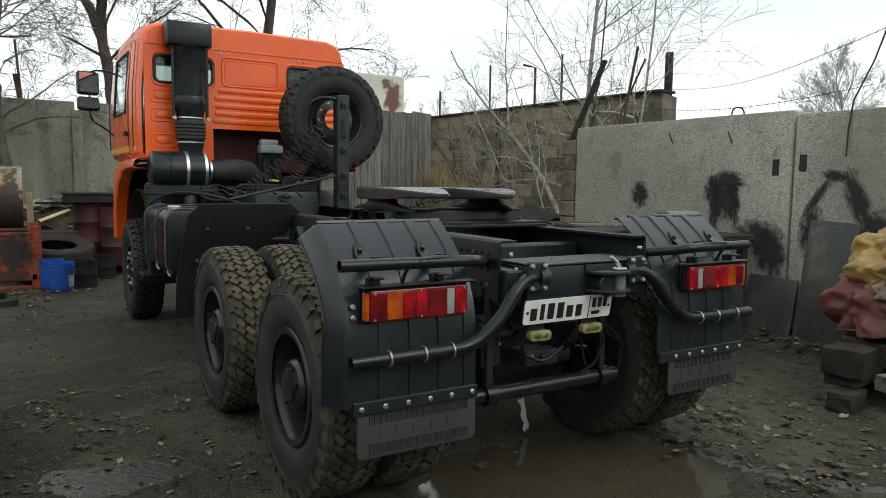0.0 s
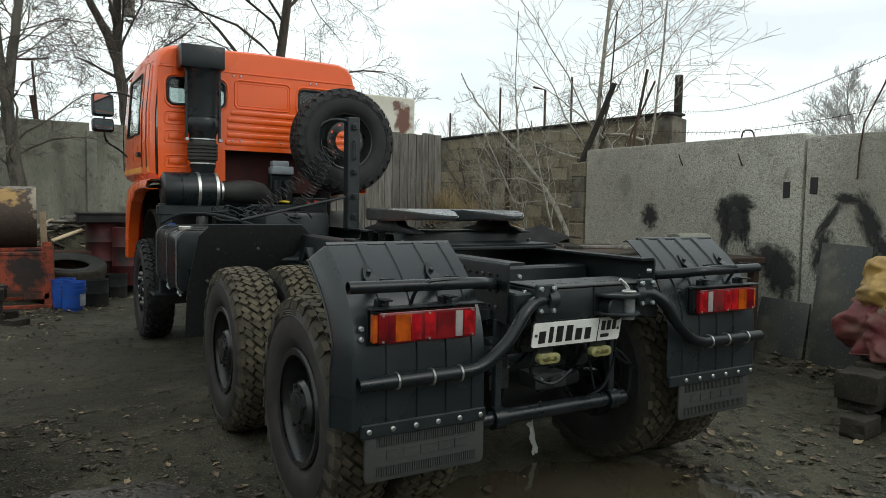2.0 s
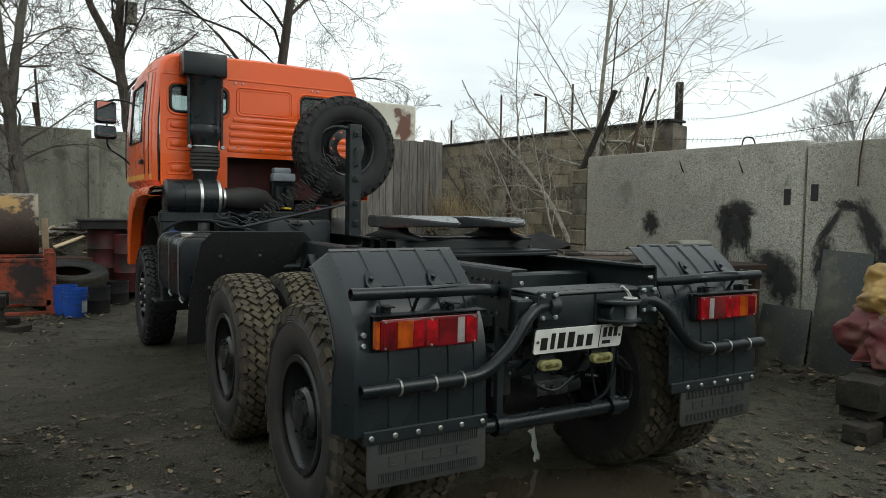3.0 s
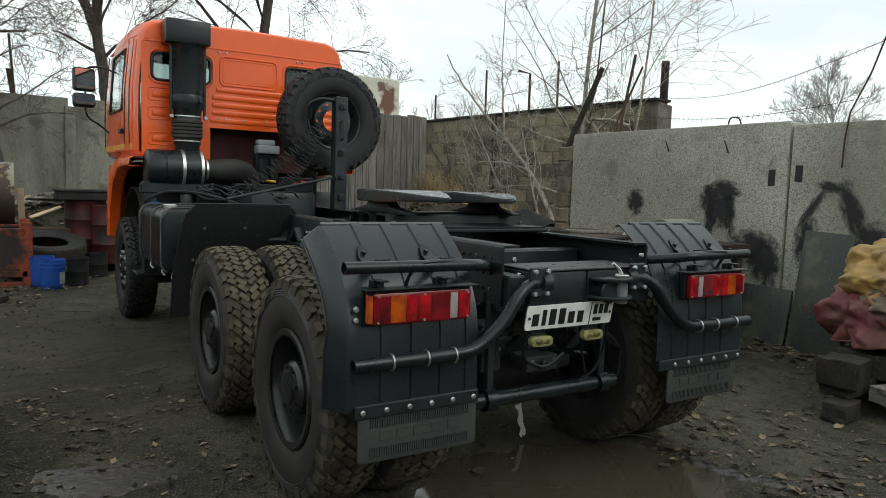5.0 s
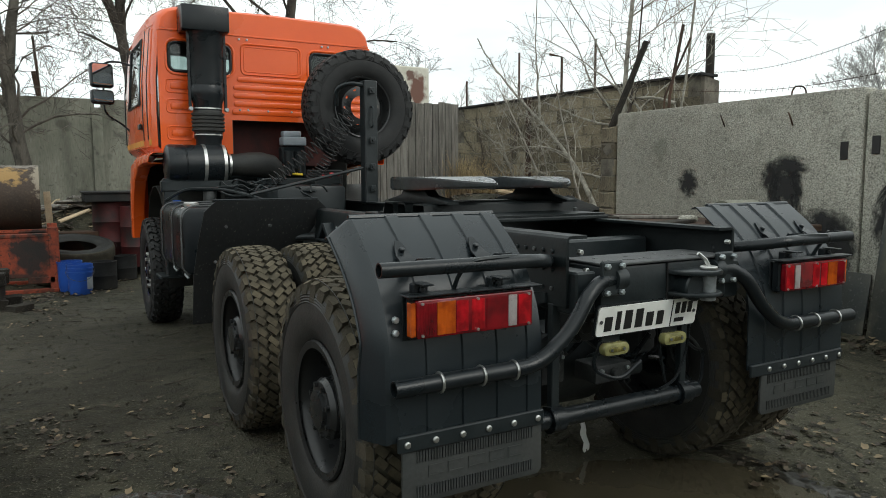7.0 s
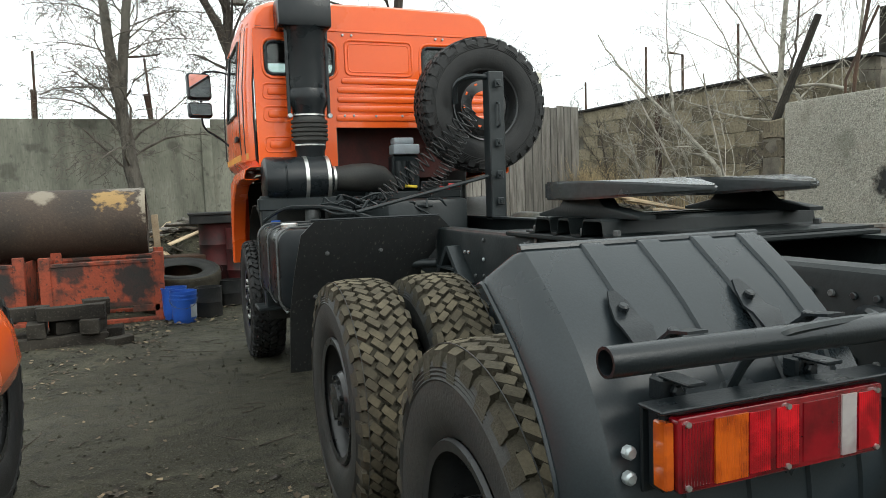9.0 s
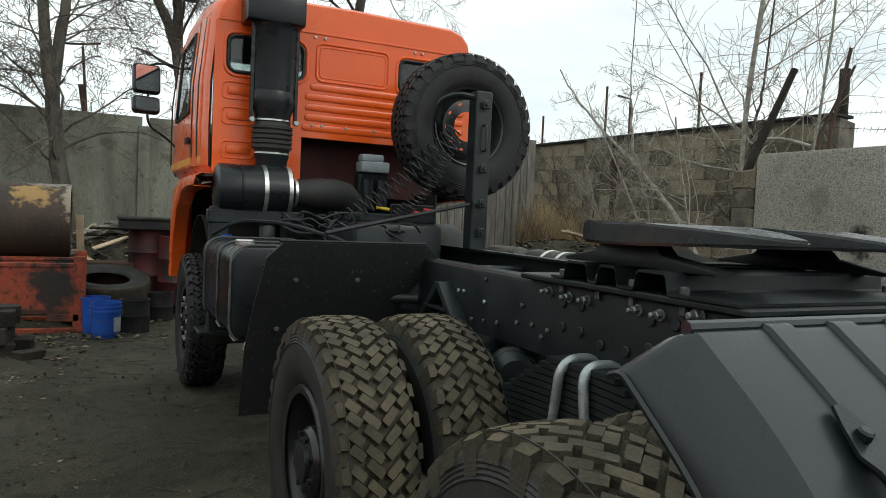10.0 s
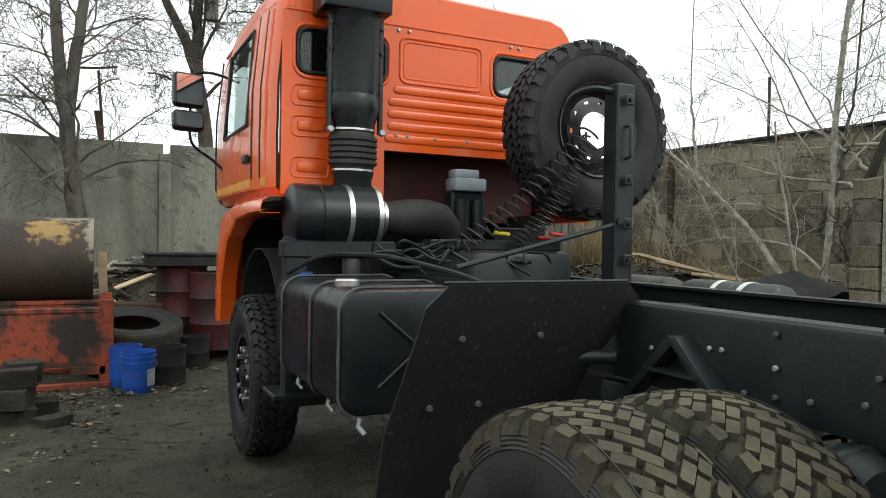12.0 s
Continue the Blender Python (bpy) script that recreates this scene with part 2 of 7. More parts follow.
barks.links.new(pale_top.outputs[2], barks.nodes["Principled BSDF"].inputs["Base Color"])
TWIGS = mat("brown_twigs", (0.15, 0.13, 0.105), 0.95, second=(0.06, 0.052, 0.043), scale=6, amount=0.8, fine=0.2)
# pale grey: distance haze is mixed into this twig colour
HAZE_TWIG = mat("haze_pale_twigs", (0.5, 0.5, 0.49), 0.95, fine=0.1)
CYL = mat("rust_with_old_paint", (0.058, 0.04, 0.028), 0.72, 0.1, second=(0.034, 0.026, 0.02), scale=1.3, amount=0.9, bump=0.35, bump_scale=40, specks=((26, 0.58, 0.7, (0.1, 0.07, 0.045), 0.5),), patches=(((-2.5, 9.05, 1.46), (0.23, 0.5, 0.13), 11, 2.6, (0.34, 0.21, 0.075), 0.9), ((-2.12, 9.1, 1.4), (0.1, 0.6, 0.26), 14, 2.2, (0.38, 0.33, 0.25), 0.65), ((-2.33, 9.3, 1.62), (0.28, 0.4, 0.07), 12, 2.2, (0.24, 0.215, 0.185), 0.8), ((-3.3, 9.1, 1.52), (0.16, 0.5, 0.1), 9, 1.6, (0.3, 0.26, 0.2), 0.7)))
GRASS = mat("dry_grass", (0.42, 0.32, 0.175), 0.9, second=(0.17, 0.12, 0.07), scale=1.5, amount=0.9, per_island=0.4)
TARP_R = mat("red_tarpaulin", (0.13, 0.026, 0.028), 0.6, second=(0.15, 0.085, 0.06), scale=5, amount=0.6, bump=0.6, bump_scale=24)
TARP_Y = mat("yellow_tarpaulin", (0.36, 0.225, 0.065), 0.6, second=(0.22, 0.145, 0.07), scale=5, amount=0.7, bump=0.6, bump_scale=24)
TARP_B = mat("brown_tarpaulin", (0.19, 0.15, 0.1), 0.65, second=(0.09, 0.06, 0.045), scale=4, amount=0.7, bump=0.3, bump_scale=16)
LINING = mat("grey_lining", (0.1, 0.105, 0.105), 0.8, fine=0.2)
SPLASH = mat("mud_spattered_rubber", (0.017, 0.0186, 0.0192), 0.5, spec=0.32, second=(0.09, 0.088, 0.078), scale=70, amount=0.8, bump=0.2, bump_scale=30, edges=(0.62, 0.72), stretch=(1, 1, 0.6))
SHEET = mat("dark_sheet", (0.03, 0.035, 0.033), 0.6, second=(0.06, 0.06, 0.048), scale=2.5, amount=0.8, bump=0.15, specks=((3.2, 0.56, 0.66, (0.13, 0.12, 0.085), 0.5), (30, 0.6, 0.7, (0.16, 0.16, 0.14), 0.4)))
# lit copy of the red lens: the reflectors' glow is put into the colour
LENS_LIT = mat("lit_red_lens", (0.55, 0.008, 0.016), 0.14, second=(0.16, 0.003, 0.006), scale=16, amount=0.8, coat=0.6, fine=0.2)
LENS_R = mat("red_lens", (0.2, 0.003, 0.008), 0.12, second=(0.07, 0.0015, 0.004), scale=11, amount=0.9, coat=0.6, fine=0.2)
LENS_O = mat("amber_lens", (0.5, 0.09, 0.006), 0.14, second=(0.26, 0.035, 0.004), scale=16, amount=0.9, coat=0.6, fine=0.2)
LENS_W = mat("clear_lens", (0.46, 0.42, 0.41), 0.12, second=(0.3, 0.24, 0.24), scale=16, amount=0.8, fine=0.1, coat=0.6)
PLATE = mat("plate_white", (0.84, 0.84, 0.8), 0.4, second=(0.6, 0.6, 0.56), scale=6, amount=0.6, fine=0.1)
INK = mat("plate_ink", (0.012, 0.012, 0.012), 0.5, fine=0.0)
LENS_Y = mat("dark_amber_lens", (0.1, 0.085, 0.02), 0.15, second=(0.3, 0.27, 0.1), scale=40, amount=0.7, coat=0.4)
LAMPY = mat("yellowed_lamp", (0.3, 0.285, 0.12), 0.22, second=(0.11, 0.1, 0.04), scale=18, amount=0.6, coat=0.4)
MIRRORM = mat("mirror_glass", (0.85, 0.87, 0.88), 0.02, 1.0, fine=0.0)
PANE = bpy.data.materials.new("window_glass")
PANE.use_nodes = True
pn, pl = PANE.node_tree.nodes, PANE.node_tree.links
pn.remove(pn["Principled BSDF"])
clear, shine, fres, both = pn.new("ShaderNodeBsdfTransparent"), pn.new("ShaderNodeBsdfGlossy"), pn.new("ShaderNodeFresnel"), pn.new("ShaderNodeMixShader")
clear.inputs[0].default_value = (0.72, 0.77, 0.76, 1)
shine.inputs["Roughness"].default_value = 0.02
fres.inputs[0].default_value = 1.5
pl.new(fres.outputs[0], both.inputs[0])
pl.new(clear.outputs[0], both.inputs[1])
pl.new(shine.outputs[0], both.inputs[2])
pl.new(both.outputs[0], pn["Material Output"].inputs[0])


def spray_material():
    """Sprayed black paint: dense in the middle, ragged and thin at the rim."""
    m = bpy.data.materials.new("spray_paint")
    m.use_nodes = True
    n, l = m.node_tree.nodes, m.node_tree.links
    p = n["Principled BSDF"]
    p.inputs["Base Color"].default_value, p.inputs["Roughness"].default_value = (0.018, 0.018, 0.018, 1), 0.85
    tc, ln, ns = n.new("ShaderNodeTexCoord"), n.new("ShaderNodeVectorMath"), n.new("ShaderNodeTexNoise")
    ln.operation = "LENGTH"
    l.new(tc.outputs["Object"], ln.inputs[0])
    ns.inputs["Scale"].default_value, ns.inputs["Detail"].default_value = 3.5, 8
    l.new(tc.outputs["Object"], ns.inputs["Vector"])
    a = n.new("ShaderNodeMath")
    a.operation = "MULTIPLY_ADD"
    a.inputs[1].default_value = -1.3
    l.new(ns.outputs["Fac"], a.inputs[0])
    a.inputs[2].default_value = 1.42
    b = n.new("ShaderNodeMath")
    b.operation = "SUBTRACT"
    l.new(a.outputs[0], b.inputs[0])
    l.new(ln.outputs["Value"], b.inputs[1])
    r = n.new("ShaderNodeMapRange")
    r.inputs[1].default_value, r.inputs[2].default_value, r.inputs[4].default_value = -0.15, 0.38, 0.92
    l.new(b.outputs[0], r.inputs[0])
    l.new(r.outputs[0], p.inputs["Alpha"])
    return m


SPRAY = spray_material()
FLAG = mat("orange_edge", (0.72, 0.3, 0.03), 0.5, fine=0.1)


def ground_material():
    m = bpy.data.materials.new("mud")
    m.use_nodes = True
    n, l = m.node_tree.nodes, m.node_tree.links
    p = n["Principled BSDF"]
    tc = n.new("ShaderNodeTexCoord")

    def noise_at(scale, detail=6):
        a = n.new("ShaderNodeTexNoise")
        a.inputs["Scale"].default_value, a.inputs["Detail"].default_value = scale, detail
        l.new(tc.outputs["Object"], a.inputs["Vector"])
        return a.outputs["Fac"]

    def span(x, a, b, c=0.0, d=1.0):
        r = n.new("ShaderNodeMapRange")
        for k, v in ((1, a), (2, b), (3, c), (4, d)):
            r.inputs[k].default_value = v
        l.new(x, r.inputs[0])
        return r.outputs[0]

    def blend(f, a, b):
        x = n.new("ShaderNodeMix")
        x.data_type = "RGBA"
        for k, v in ((6, a), (7, b)):
            if isinstance(v, tuple):
                x.inputs[k].default_value = (*v, 1)
            else:
                l.new(v, x.inputs[k])
        l.new(f, x.inputs[0])
        return x.outputs[2]

    broad, mid, small, grit = noise_at(0.35), noise_at(2.2), noise_at(9, 8), noise_at(70, 4)
    c = blend(span(broad, 0.4, 0.6), (0.071, 0.0675, 0.0457), (0.032, 0.031, 0.0217))
    c = blend(span(mid, 0.5, 0.66, 0, 0.75), c, (0.09, 0.085, 0.058))
    c = blend(span(small, 0.53, 0.64, 0, 0.75), c, (0.02, 0.0188, 0.015))
    c = blend(span(grit, 0.57, 0.7, 0, 0.65), c, (0.2, 0.185, 0.145))
    # darker ragged patch of mud between the heap of timber and the truck
    near = n.new("ShaderNodeMapping")
    near.inputs["Location"].default_value, near.inputs["Scale"].default_value = (1.55, -1.95, 0), (0.8, 0.45, 1)
    l.new(tc.outputs["Object"], near.inputs[0])
    far = n.new("ShaderNodeVectorMath")
    far.operation = "LENGTH"
    l.new(near.outputs[0], far.inputs[0])
    edge = n.new("ShaderNodeMath")
    edge.operation = "ADD"
    l.new(far.outputs["Value"], edge.inputs[0])
    l.new(mid, edge.inputs[1])
    c = blend(span(edge.outputs[0], 1.05, 1.75, 0.55, 0.0), c, (0.024, 0.021, 0.014))
    l.new(c, p.inputs["Base Color"])
    l.new(span(broad, 0.36, 0.62, 0.62, 0.95), p.inputs["Roughness"])
    p.inputs["Specular IOR Level"].default_value = 0.22
    add = n.new("ShaderNodeMath")
    add.operation = "MULTIPLY_ADD"
    l.new(small, add.inputs[0])
    add.inputs[1].default_value = 1.6
    l.new(grit, add.inputs[2])
    b = n.new("ShaderNodeBump")
    b.inputs["Strength"].default_value, b.inputs["Distance"].default_value = 0.85, 0.026
    l.new(add.outputs[0], b.inputs["Height"])
    l.new(b.outputs[0], p.inputs["Normal"])
    return m


MUD = ground_material()
WET = mat("wet_mud_film", (0.035, 0.032, 0.025), 0.3, second=(0.02, 0.0185, 0.015), scale=5, amount=0.8, fine=0.4, bump=0.7, bump_scale=34, gloss_var=0.16)
WATER = mat("muddy_water", (0.066, 0.057, 0.037), 0.07, second=(0.05, 0.043, 0.029), scale=2, amount=0.6, fine=0.0, bump=0.02, bump_scale=9)


# ---- building blocks ----
def box(bm, x0, x1, y0, y1, z0, z1, bevel=0.0, seg=1, m=None):
    r = bmesh.ops.create_cube(bm, size=1)
    vs = r["verts"]
    for v in vs:
        v.co = ((x0 + x1) / 2 + v.co.x * (x1 - x0), (y0 + y1) / 2 + v.co.y * (y1 - y0), (z0 + z1) / 2 + v.co.z * (z1 - z0))
    if bevel:
        es = list({e for v in vs for e in v.link_edges})
        g = bmesh.ops.bevel(bm, geom=es, offset=bevel, segments=seg, affect="EDGES", profile=0.5)
        vs = list({v for f in g["faces"] for v in f.verts} | {v for v in vs if v.is_valid})
    if m is not None:
        bmesh.ops.transform(bm, matrix=m, verts=vs)
    return bm


def frame_of(p0, p1):
    d = (Vector(p1) - Vector(p0))
    q = d.to_track_quat("Z", "Y").to_matrix().to_4x4()
    return Matrix.Translation(p0) @ q, d.length


def lathe(bm, profile, m, seg=32, closed=False, caps=True):
    """Turns (radius, height) pairs round the z axis of m."""
    rings = []
    for r, h in profile:
        rings.append([bm.verts.new(m @ Vector((r * math.cos(2 * math.pi * k / seg), r * math.sin(2 * math.pi * k / seg), h))) for k in range(seg)])
    pairs = list(zip(rings, rings[1:])) + ([(rings[-1], rings[0])] if closed else [])
    for a, b in pairs:
        for k in range(seg):
            bm.faces.new((a[k], a[(k + 1) % seg], b[(k + 1) % seg], b[k]))
    if not closed and caps:
        if profile[0][0] > 1e-5:
            bm.faces.new(rings[0][::-1])
        if profile[-1][0] > 1e-5:
            bm.faces.new(rings[-1])
    return bm


def cyl(bm, p0, p1, r0, r1=None, seg=20, rim=0.0):
    m, h = frame_of(p0, p1)
    r1 = r0 if r1 is None else r1
    prof = [(r0 - rim, 0), (r0, rim), (r1, h - rim), (r1 - rim, h)] if rim else [(r0, 0), (r1, h)]
    return lathe(bm, prof, m, seg)


def tube(bm, pts, r, seg=8, hollow=0.0):
    """A round tube along points; r is one radius or one for each point."""
    pts = [Vector(p) for p in pts]
    rs = r if isinstance(r, (list, tuple)) else [r] * len(pts)
    rings, up = [], None
    for i, p in enumerate(pts):
        d = (pts[min(i + 1, len(pts) - 1)] - pts[max(i - 1, 0)]).normalized()
        if up is None:
            up = d.orthogonal().normalized()
        up = (up - d * up.dot(d))
        up = up.normalized() if up.length > 1e-6 else d.orthogonal().normalized()
        side = d.cross(up)
        rings.append([bm.verts.new(p + (up * math.cos(2 * math.pi * k / seg) + side * math.sin(2 * math.pi * k / seg)) * rs[i]) for k in range(seg)])
    for a, b in zip(rings, rings[1:]):
        for k in range(seg):
            bm.faces.new((a[k], a[(k + 1) % seg], b[(k + 1) % seg], b[k]))
    for ring, p, s in ((rings[0], pts[0], 1), (rings[-1], pts[-1], -1)):
        if hollow:
            j = 1 if s == 1 else -2
            inner = [bm.verts.new(p + (v.co - p) * hollow) for v in ring]
            deep = [bm.verts.new(p + (v.co - p) + (pts[j] - p).normalized() * 0.05) for v in inner]
            for k in range(seg):
                a, b = k, (k + 1) % seg
                bm.faces.new((ring[a], ring[b], inner[b], inner[a]) if s == -1 else (ring[b], ring[a], inner[a], inner[b]))
                bm.faces.new((inner[a], inner[b], deep[b], deep[a]) if s == -1 else (inner[b], inner[a], deep[a], deep[b]))
            bm.faces.new(deep if s == -1 else deep[::-1])
        else:
            bm.faces.new(ring[::-1] if s == 1 else ring)
    return bm


def smooth_path(pts, n=6):
    """Rounds the corners of a polyline."""
    pts = [Vector(p) for p in pts]
    out = [pts[0]]
    for a, b, c in zip(pts, pts[1:], pts[2:]):
        d = min((a - b).length, (c - b).length) * 0.45
        p, q = b + (a - b).normalized() * d, b + (c - b).normalized() * d
        for k in range(n + 1):
            u = k / n
            out.append(p * (1 - u) ** 2 + b * 2 * u * (1 - u) + q * u * u)
    return out + [pts[-1]]


def prism(bm, poly, axis, a0, a1, bevel=0.0):
    """A flat outline drawn out along x, y or z."""
    def at(u, v, a):
        return {"x": (a, u, v), "y": (u, a, v), "z": (u, v, a)}[axis]
    lo = [bm.verts.new(at(u, v, a0)) for u, v in poly]
    hi = [bm.verts.new(at(u, v, a1)) for u, v in poly]
    fs = [bm.faces.new(lo[::-1]), bm.faces.new(hi)]
    for k in range(len(poly)):
        j = (k + 1) % len(poly)
        fs.append(bm.faces.new((lo[k], lo[j], hi[j], hi[k])))
    bmesh.ops.recalc_face_normals(bm, faces=fs)
    if bevel:
        es = list({e for f in fs[:2] for e in f.edges})
        bmesh.ops.bevel(bm, geom=es, offset=bevel, segments=2, affect="EDGES", profile=0.5)
    return bm


def rounded(x0, x1, z0, z1, r, n=5):
    """The outline of a rectangle with round corners."""
    out = []
    for cx, cz, a in ((x1 - r, z1 - r, 0), (x0 + r, z1 - r, 90), (x0 + r, z0 + r, 180), (x1 - r, z0 + r, 270)):
        for k in range(n + 1):
            b = radians(a + 90 * k / n)
            out.append((cx + r * math.cos(b), cz + r * math.sin(b)))
    return out


def sheet(bm, rows, thick=0.0):
    """A skin over a grid of points, drawn to a thickness."""
    g = [[bm.verts.new(p) for p in row] for row in rows]
    fs = [bm.faces.new((a[k], a[k + 1], b[k + 1], b[k])) for a, b in zip(g, g[1:]) for k in range(len(a) - 1)]
    if thick:
        bmesh.ops.recalc_face_normals(bm, faces=fs)
        bmesh.ops.solidify(bm, geom=fs, thickness=thick)
    return bm


def mesh_of(name, bm, material, angle=35):
    me = bpy.data.meshes.new(name)
    if not bm.faces:
        bm.faces.ensure_lookup_table()
    bm.to_mesh(me)
    bm.free()
    for m in (material if isinstance(material, (list, tuple)) else [material]):
        me.materials.append(m)
    me.shade_smooth()
    me.set_sharp_from_angle(angle=radians(angle))
    return me


def part(name, bm, material, parent, label="", angle=35):
    """Links a bmesh as one mesh under a thing or a part."""
    ob = new(name, mesh_of(name, bm, material, angle))
    ob.parent = parent
    if label:
        ob["label"] = label
    return ob


def share(name, me, parent, m=None):
    ob = new(name, me)
    ob.parent = parent
    if m is not None:
        ob.matrix_basis = m
    return ob


def thing(name, label, category, at=(0, 0, 0), group="", kind="", turn=0):
    ob = new(name)
    ob.matrix_basis = pose(*at, 0, 0, turn)
    ob.empty_display_size = 0.1
    return tagged(ob, label, category, group, kind)


def solid(name, bm, material, label, category, at=(0, 0, 0), group="", kind="", turn=0, angle=35):
    ob = new(name, mesh_of(name, bm, material, angle))
    ob.matrix_basis = pose(*at, 0, 0, turn)
    return tagged(ob, label, category, group, kind)


B = bmesh.new
rng = random.Random(7)


# ---- ground ----
def ground_height(x, y):
    h = 0.02 * (noise.noise(Vector((x * 0.5, y * 0.5, 0))) + 0.5 * noise.noise(Vector((x * 1.7, y * 1.7, 3))))
    h += 0.008 * noise.noise(Vector((x * 6, y * 6, 5)))
    for px, py, sx, sy, d in PUDDLES:
        h -= d * math.exp(-(((x - px) / sx) ** 2 + ((y - py) / sy) ** 2))
    for px, py, sx, sy, d in MOUNDS:
        h += d * math.exp(-(((x - px) / sx) ** 2 + ((y - py) / sy) ** 2))
    return h


PUDDLES = [(0.25, 0.15, 0.8, 0.55, 0.075), (-1.8, 1.35, 0.55, 0.35, 0.04)]
MOUNDS = [(5.1, 9.2, 1.6, 3.2, 1.12), (-2.9, 6.6, 0.9, 0.9, 0.05), (-1.5, 11.6, 1.2, 0.8, 1.0), (-1.0, 9.8, 0.7, 0.45, 0.2), (4.3, 1.4, 0.4, 2.5, 0.06), (7.6, 13.0, 2.0, 2.0, 0.5), (2.5, 12.5, 2.5, 1.5, 0.4)]


def spaced(a, b, fine0, fine1, step, grow):
    out, s = [fine0], step
    x = fine0
    while x < fine1:
        x += step
        out.append(x)
    x, s = out[-1], step
    while x < b:
        s *= grow
        x += s
        out.append(x)
    x, s = fine0, step
    while x > a:
        s *= grow
        x -= s
        out.insert(0, x)
    return out


xs, ys = spaced(-900, 900, -5, 5.5, 0.07, 1.5), spaced(-900, 900, -2.2, 10, 0.07, 1.5)
verts = [(x, y, ground_height(x, y) if abs(x) < 30 and abs(y) < 40 else 0.0) for y in ys for x in xs]
nx = len(xs)
faces = [(j * nx + i, j * nx + i + 1, (j + 1) * nx + i + 1, (j + 1) * nx + i) for j in range(len(ys) - 1) for i in range(nx - 1)]
me = bpy.data.meshes.new("ground")
me.from_pydata(verts, [], faces)
me.materials.append(MUD)
me.shade_smooth()
ground = tagged(new("ground", me), "damp trodden brown mud yard with puddles", "ground", kind="structure")

bm = B()
lathe(bm, [(0, 0), (1, 0)], Matrix.Translation((0.25, 0.15, -0.022)) @ Matrix.Diagonal((1.4, 1.0, 1, 1)), 40, caps=False)
tagged(new("water", mesh_of("water", bm, WATER)), "shallow brown rain puddle under the tail of the truck", "puddle", kind="structure")
bm = B()
lathe(bm, [(0, 0), (1, 0)], Matrix.Translation((-1.8, 1.35, -0.024)) @ Matrix.Diagonal((0.95, 0.65, 1, 1)), 40, caps=False)
tagged(new("water", mesh_of("water", bm, WET)), "thin film of rain water on the mud", "puddle", kind="structure")
# churned wet rim along the edge of the puddle
bm = B()
edge = smooth_path([(0.9, 0.62, 0), (0.98, 0.35, 0), (0.98, 0.08, 0), (1.02, -0.14, 0), (1.14, -0.42, 0), (1.35, -0.7, 0), (1.6, -0.95, 0)], 8)
rows = []
for k, q in enumerate(edge):
    row = []
    for j in range(9):
        v = -1 + j / 4
        x, y = q.x + v * (0.1 + 0.05 * noise.noise(Vector((k * 0.35, 1, 2)))), q.y + 0.3 * v * 0.1
        lump = 0.02 * abs(noise.noise(Vector((x * 11, y * 11, 7)))) + 0.012 * noise.noise(Vector((x * 27, y * 27, 3)))
        row.append((x, y, ground_height(x, y) + (0.004 + lump) * (1 - v * v) - 0.012 * v * v))
    rows.append(row)
sheet(bm, rows)
tagged(new("wet_mud_rim", mesh_of("wet_mud_rim", bm, WET, 180)), "churned wet mud along the edge of the puddle", "mud", kind="structure")


# ---- walls round the yard ----
def slab_outline(y0, y1, top):
    return [(y0, -0.2), (y1, -0.2), (y1, top - 0.03), (y1 - 0.02, top), (y0 + 0.02, top), (y0, top - 0.02)]


wall_east = thing("wall_east", "rough grey concrete slab wall with black spray marks", "wall", kind="structure")
EAST = [(1.735, 4.81, 2.21), (-1.4, 1.71, 2.17), (-4.6, -1.42, 2.2), (-7.8, -4.62, 2.2)]
for y0, y1, top in EAST:
    bm = B()
    prism(bm, slab_outline(y0, y1, top), "x", 4.22, 4.42, bevel=0.012)
    part("concrete_slab", bm, CONCRETE, wall_east)

wall_north = thing("wall_north", "weathered tall concrete panel wall with dark streaks", "wall", kind="structure")
for x0, x1, top in ((-14.6, -10.02, 2.88), (-10.0, -5.51, 2.9), (-5.5, -1.155, 2.9), (-1.035, 1.6, 2.9), (1.61, 3.6, 2.9)):
    bm = B()
    prism(bm, [(x0, -0.2), (x1, -0.2), (x1, top), (x0, top)], "y", 13.0, 13.22, bevel=0.015)
    part("concrete_slab", bm, OLDCONC, wall_north)
bm = B()
prism(bm, [(-1.215, -0.2), (-1.03, -0.2), (-1.03, 2.74), (-1.215, 2.74)], "y", 12.95, 13.2, bevel=0.015)
part("post", bm, OLDCONC, wall_north)

# unseen walls added behind and beside the view to darken reflections
for nm, x0, x1, y0, y1 in (("wall_south", -14.6, 4.42, -9.2, -9.0), ("wall_west", -14.8, -14.6, -9.2, 13.22)):
    bm = B()
    box(bm, x0, x1, y0, y1, -0.2, 2.9, 0.015)
    solid(nm, bm, OLDCONC, "unseen added concrete wall that darkens reflections", "wall", kind="structure")

board_fence = thing("board_fence", "tall fence of weathered grey vertical boards", "fence", (2.9, 10.72, 0), kind="structure")
x = 0.0
while x < 2.4:
    w = rng.uniform(0.13, 0.2)
    bm = B()
    box(bm, x, x + w - 0.012, 0, 0.03, 0, 2.91 + rng.uniform(-0.03, 0.03), 0.004)
    part("plank", bm, OLDWOOD, board_fence)
    x += w

# the garage of cinder blocks: its long wall runs from the corner of the yard to the block pier
GX0, GY0, GX1, GY1 = 7.08, 6.0, 6.3, 12.4
glen = math.hypot(GX1 - GX0, GY1 - GY0)
gturn = math.degrees(math.atan2(GY1 - GY0, GX1 - GX0))
wall_garage = thing("wall_garage", "old garage wall of brown cinder blocks under a felt roof edge", "wall", (GX0, GY0, 0), kind="structure", turn=gturn)


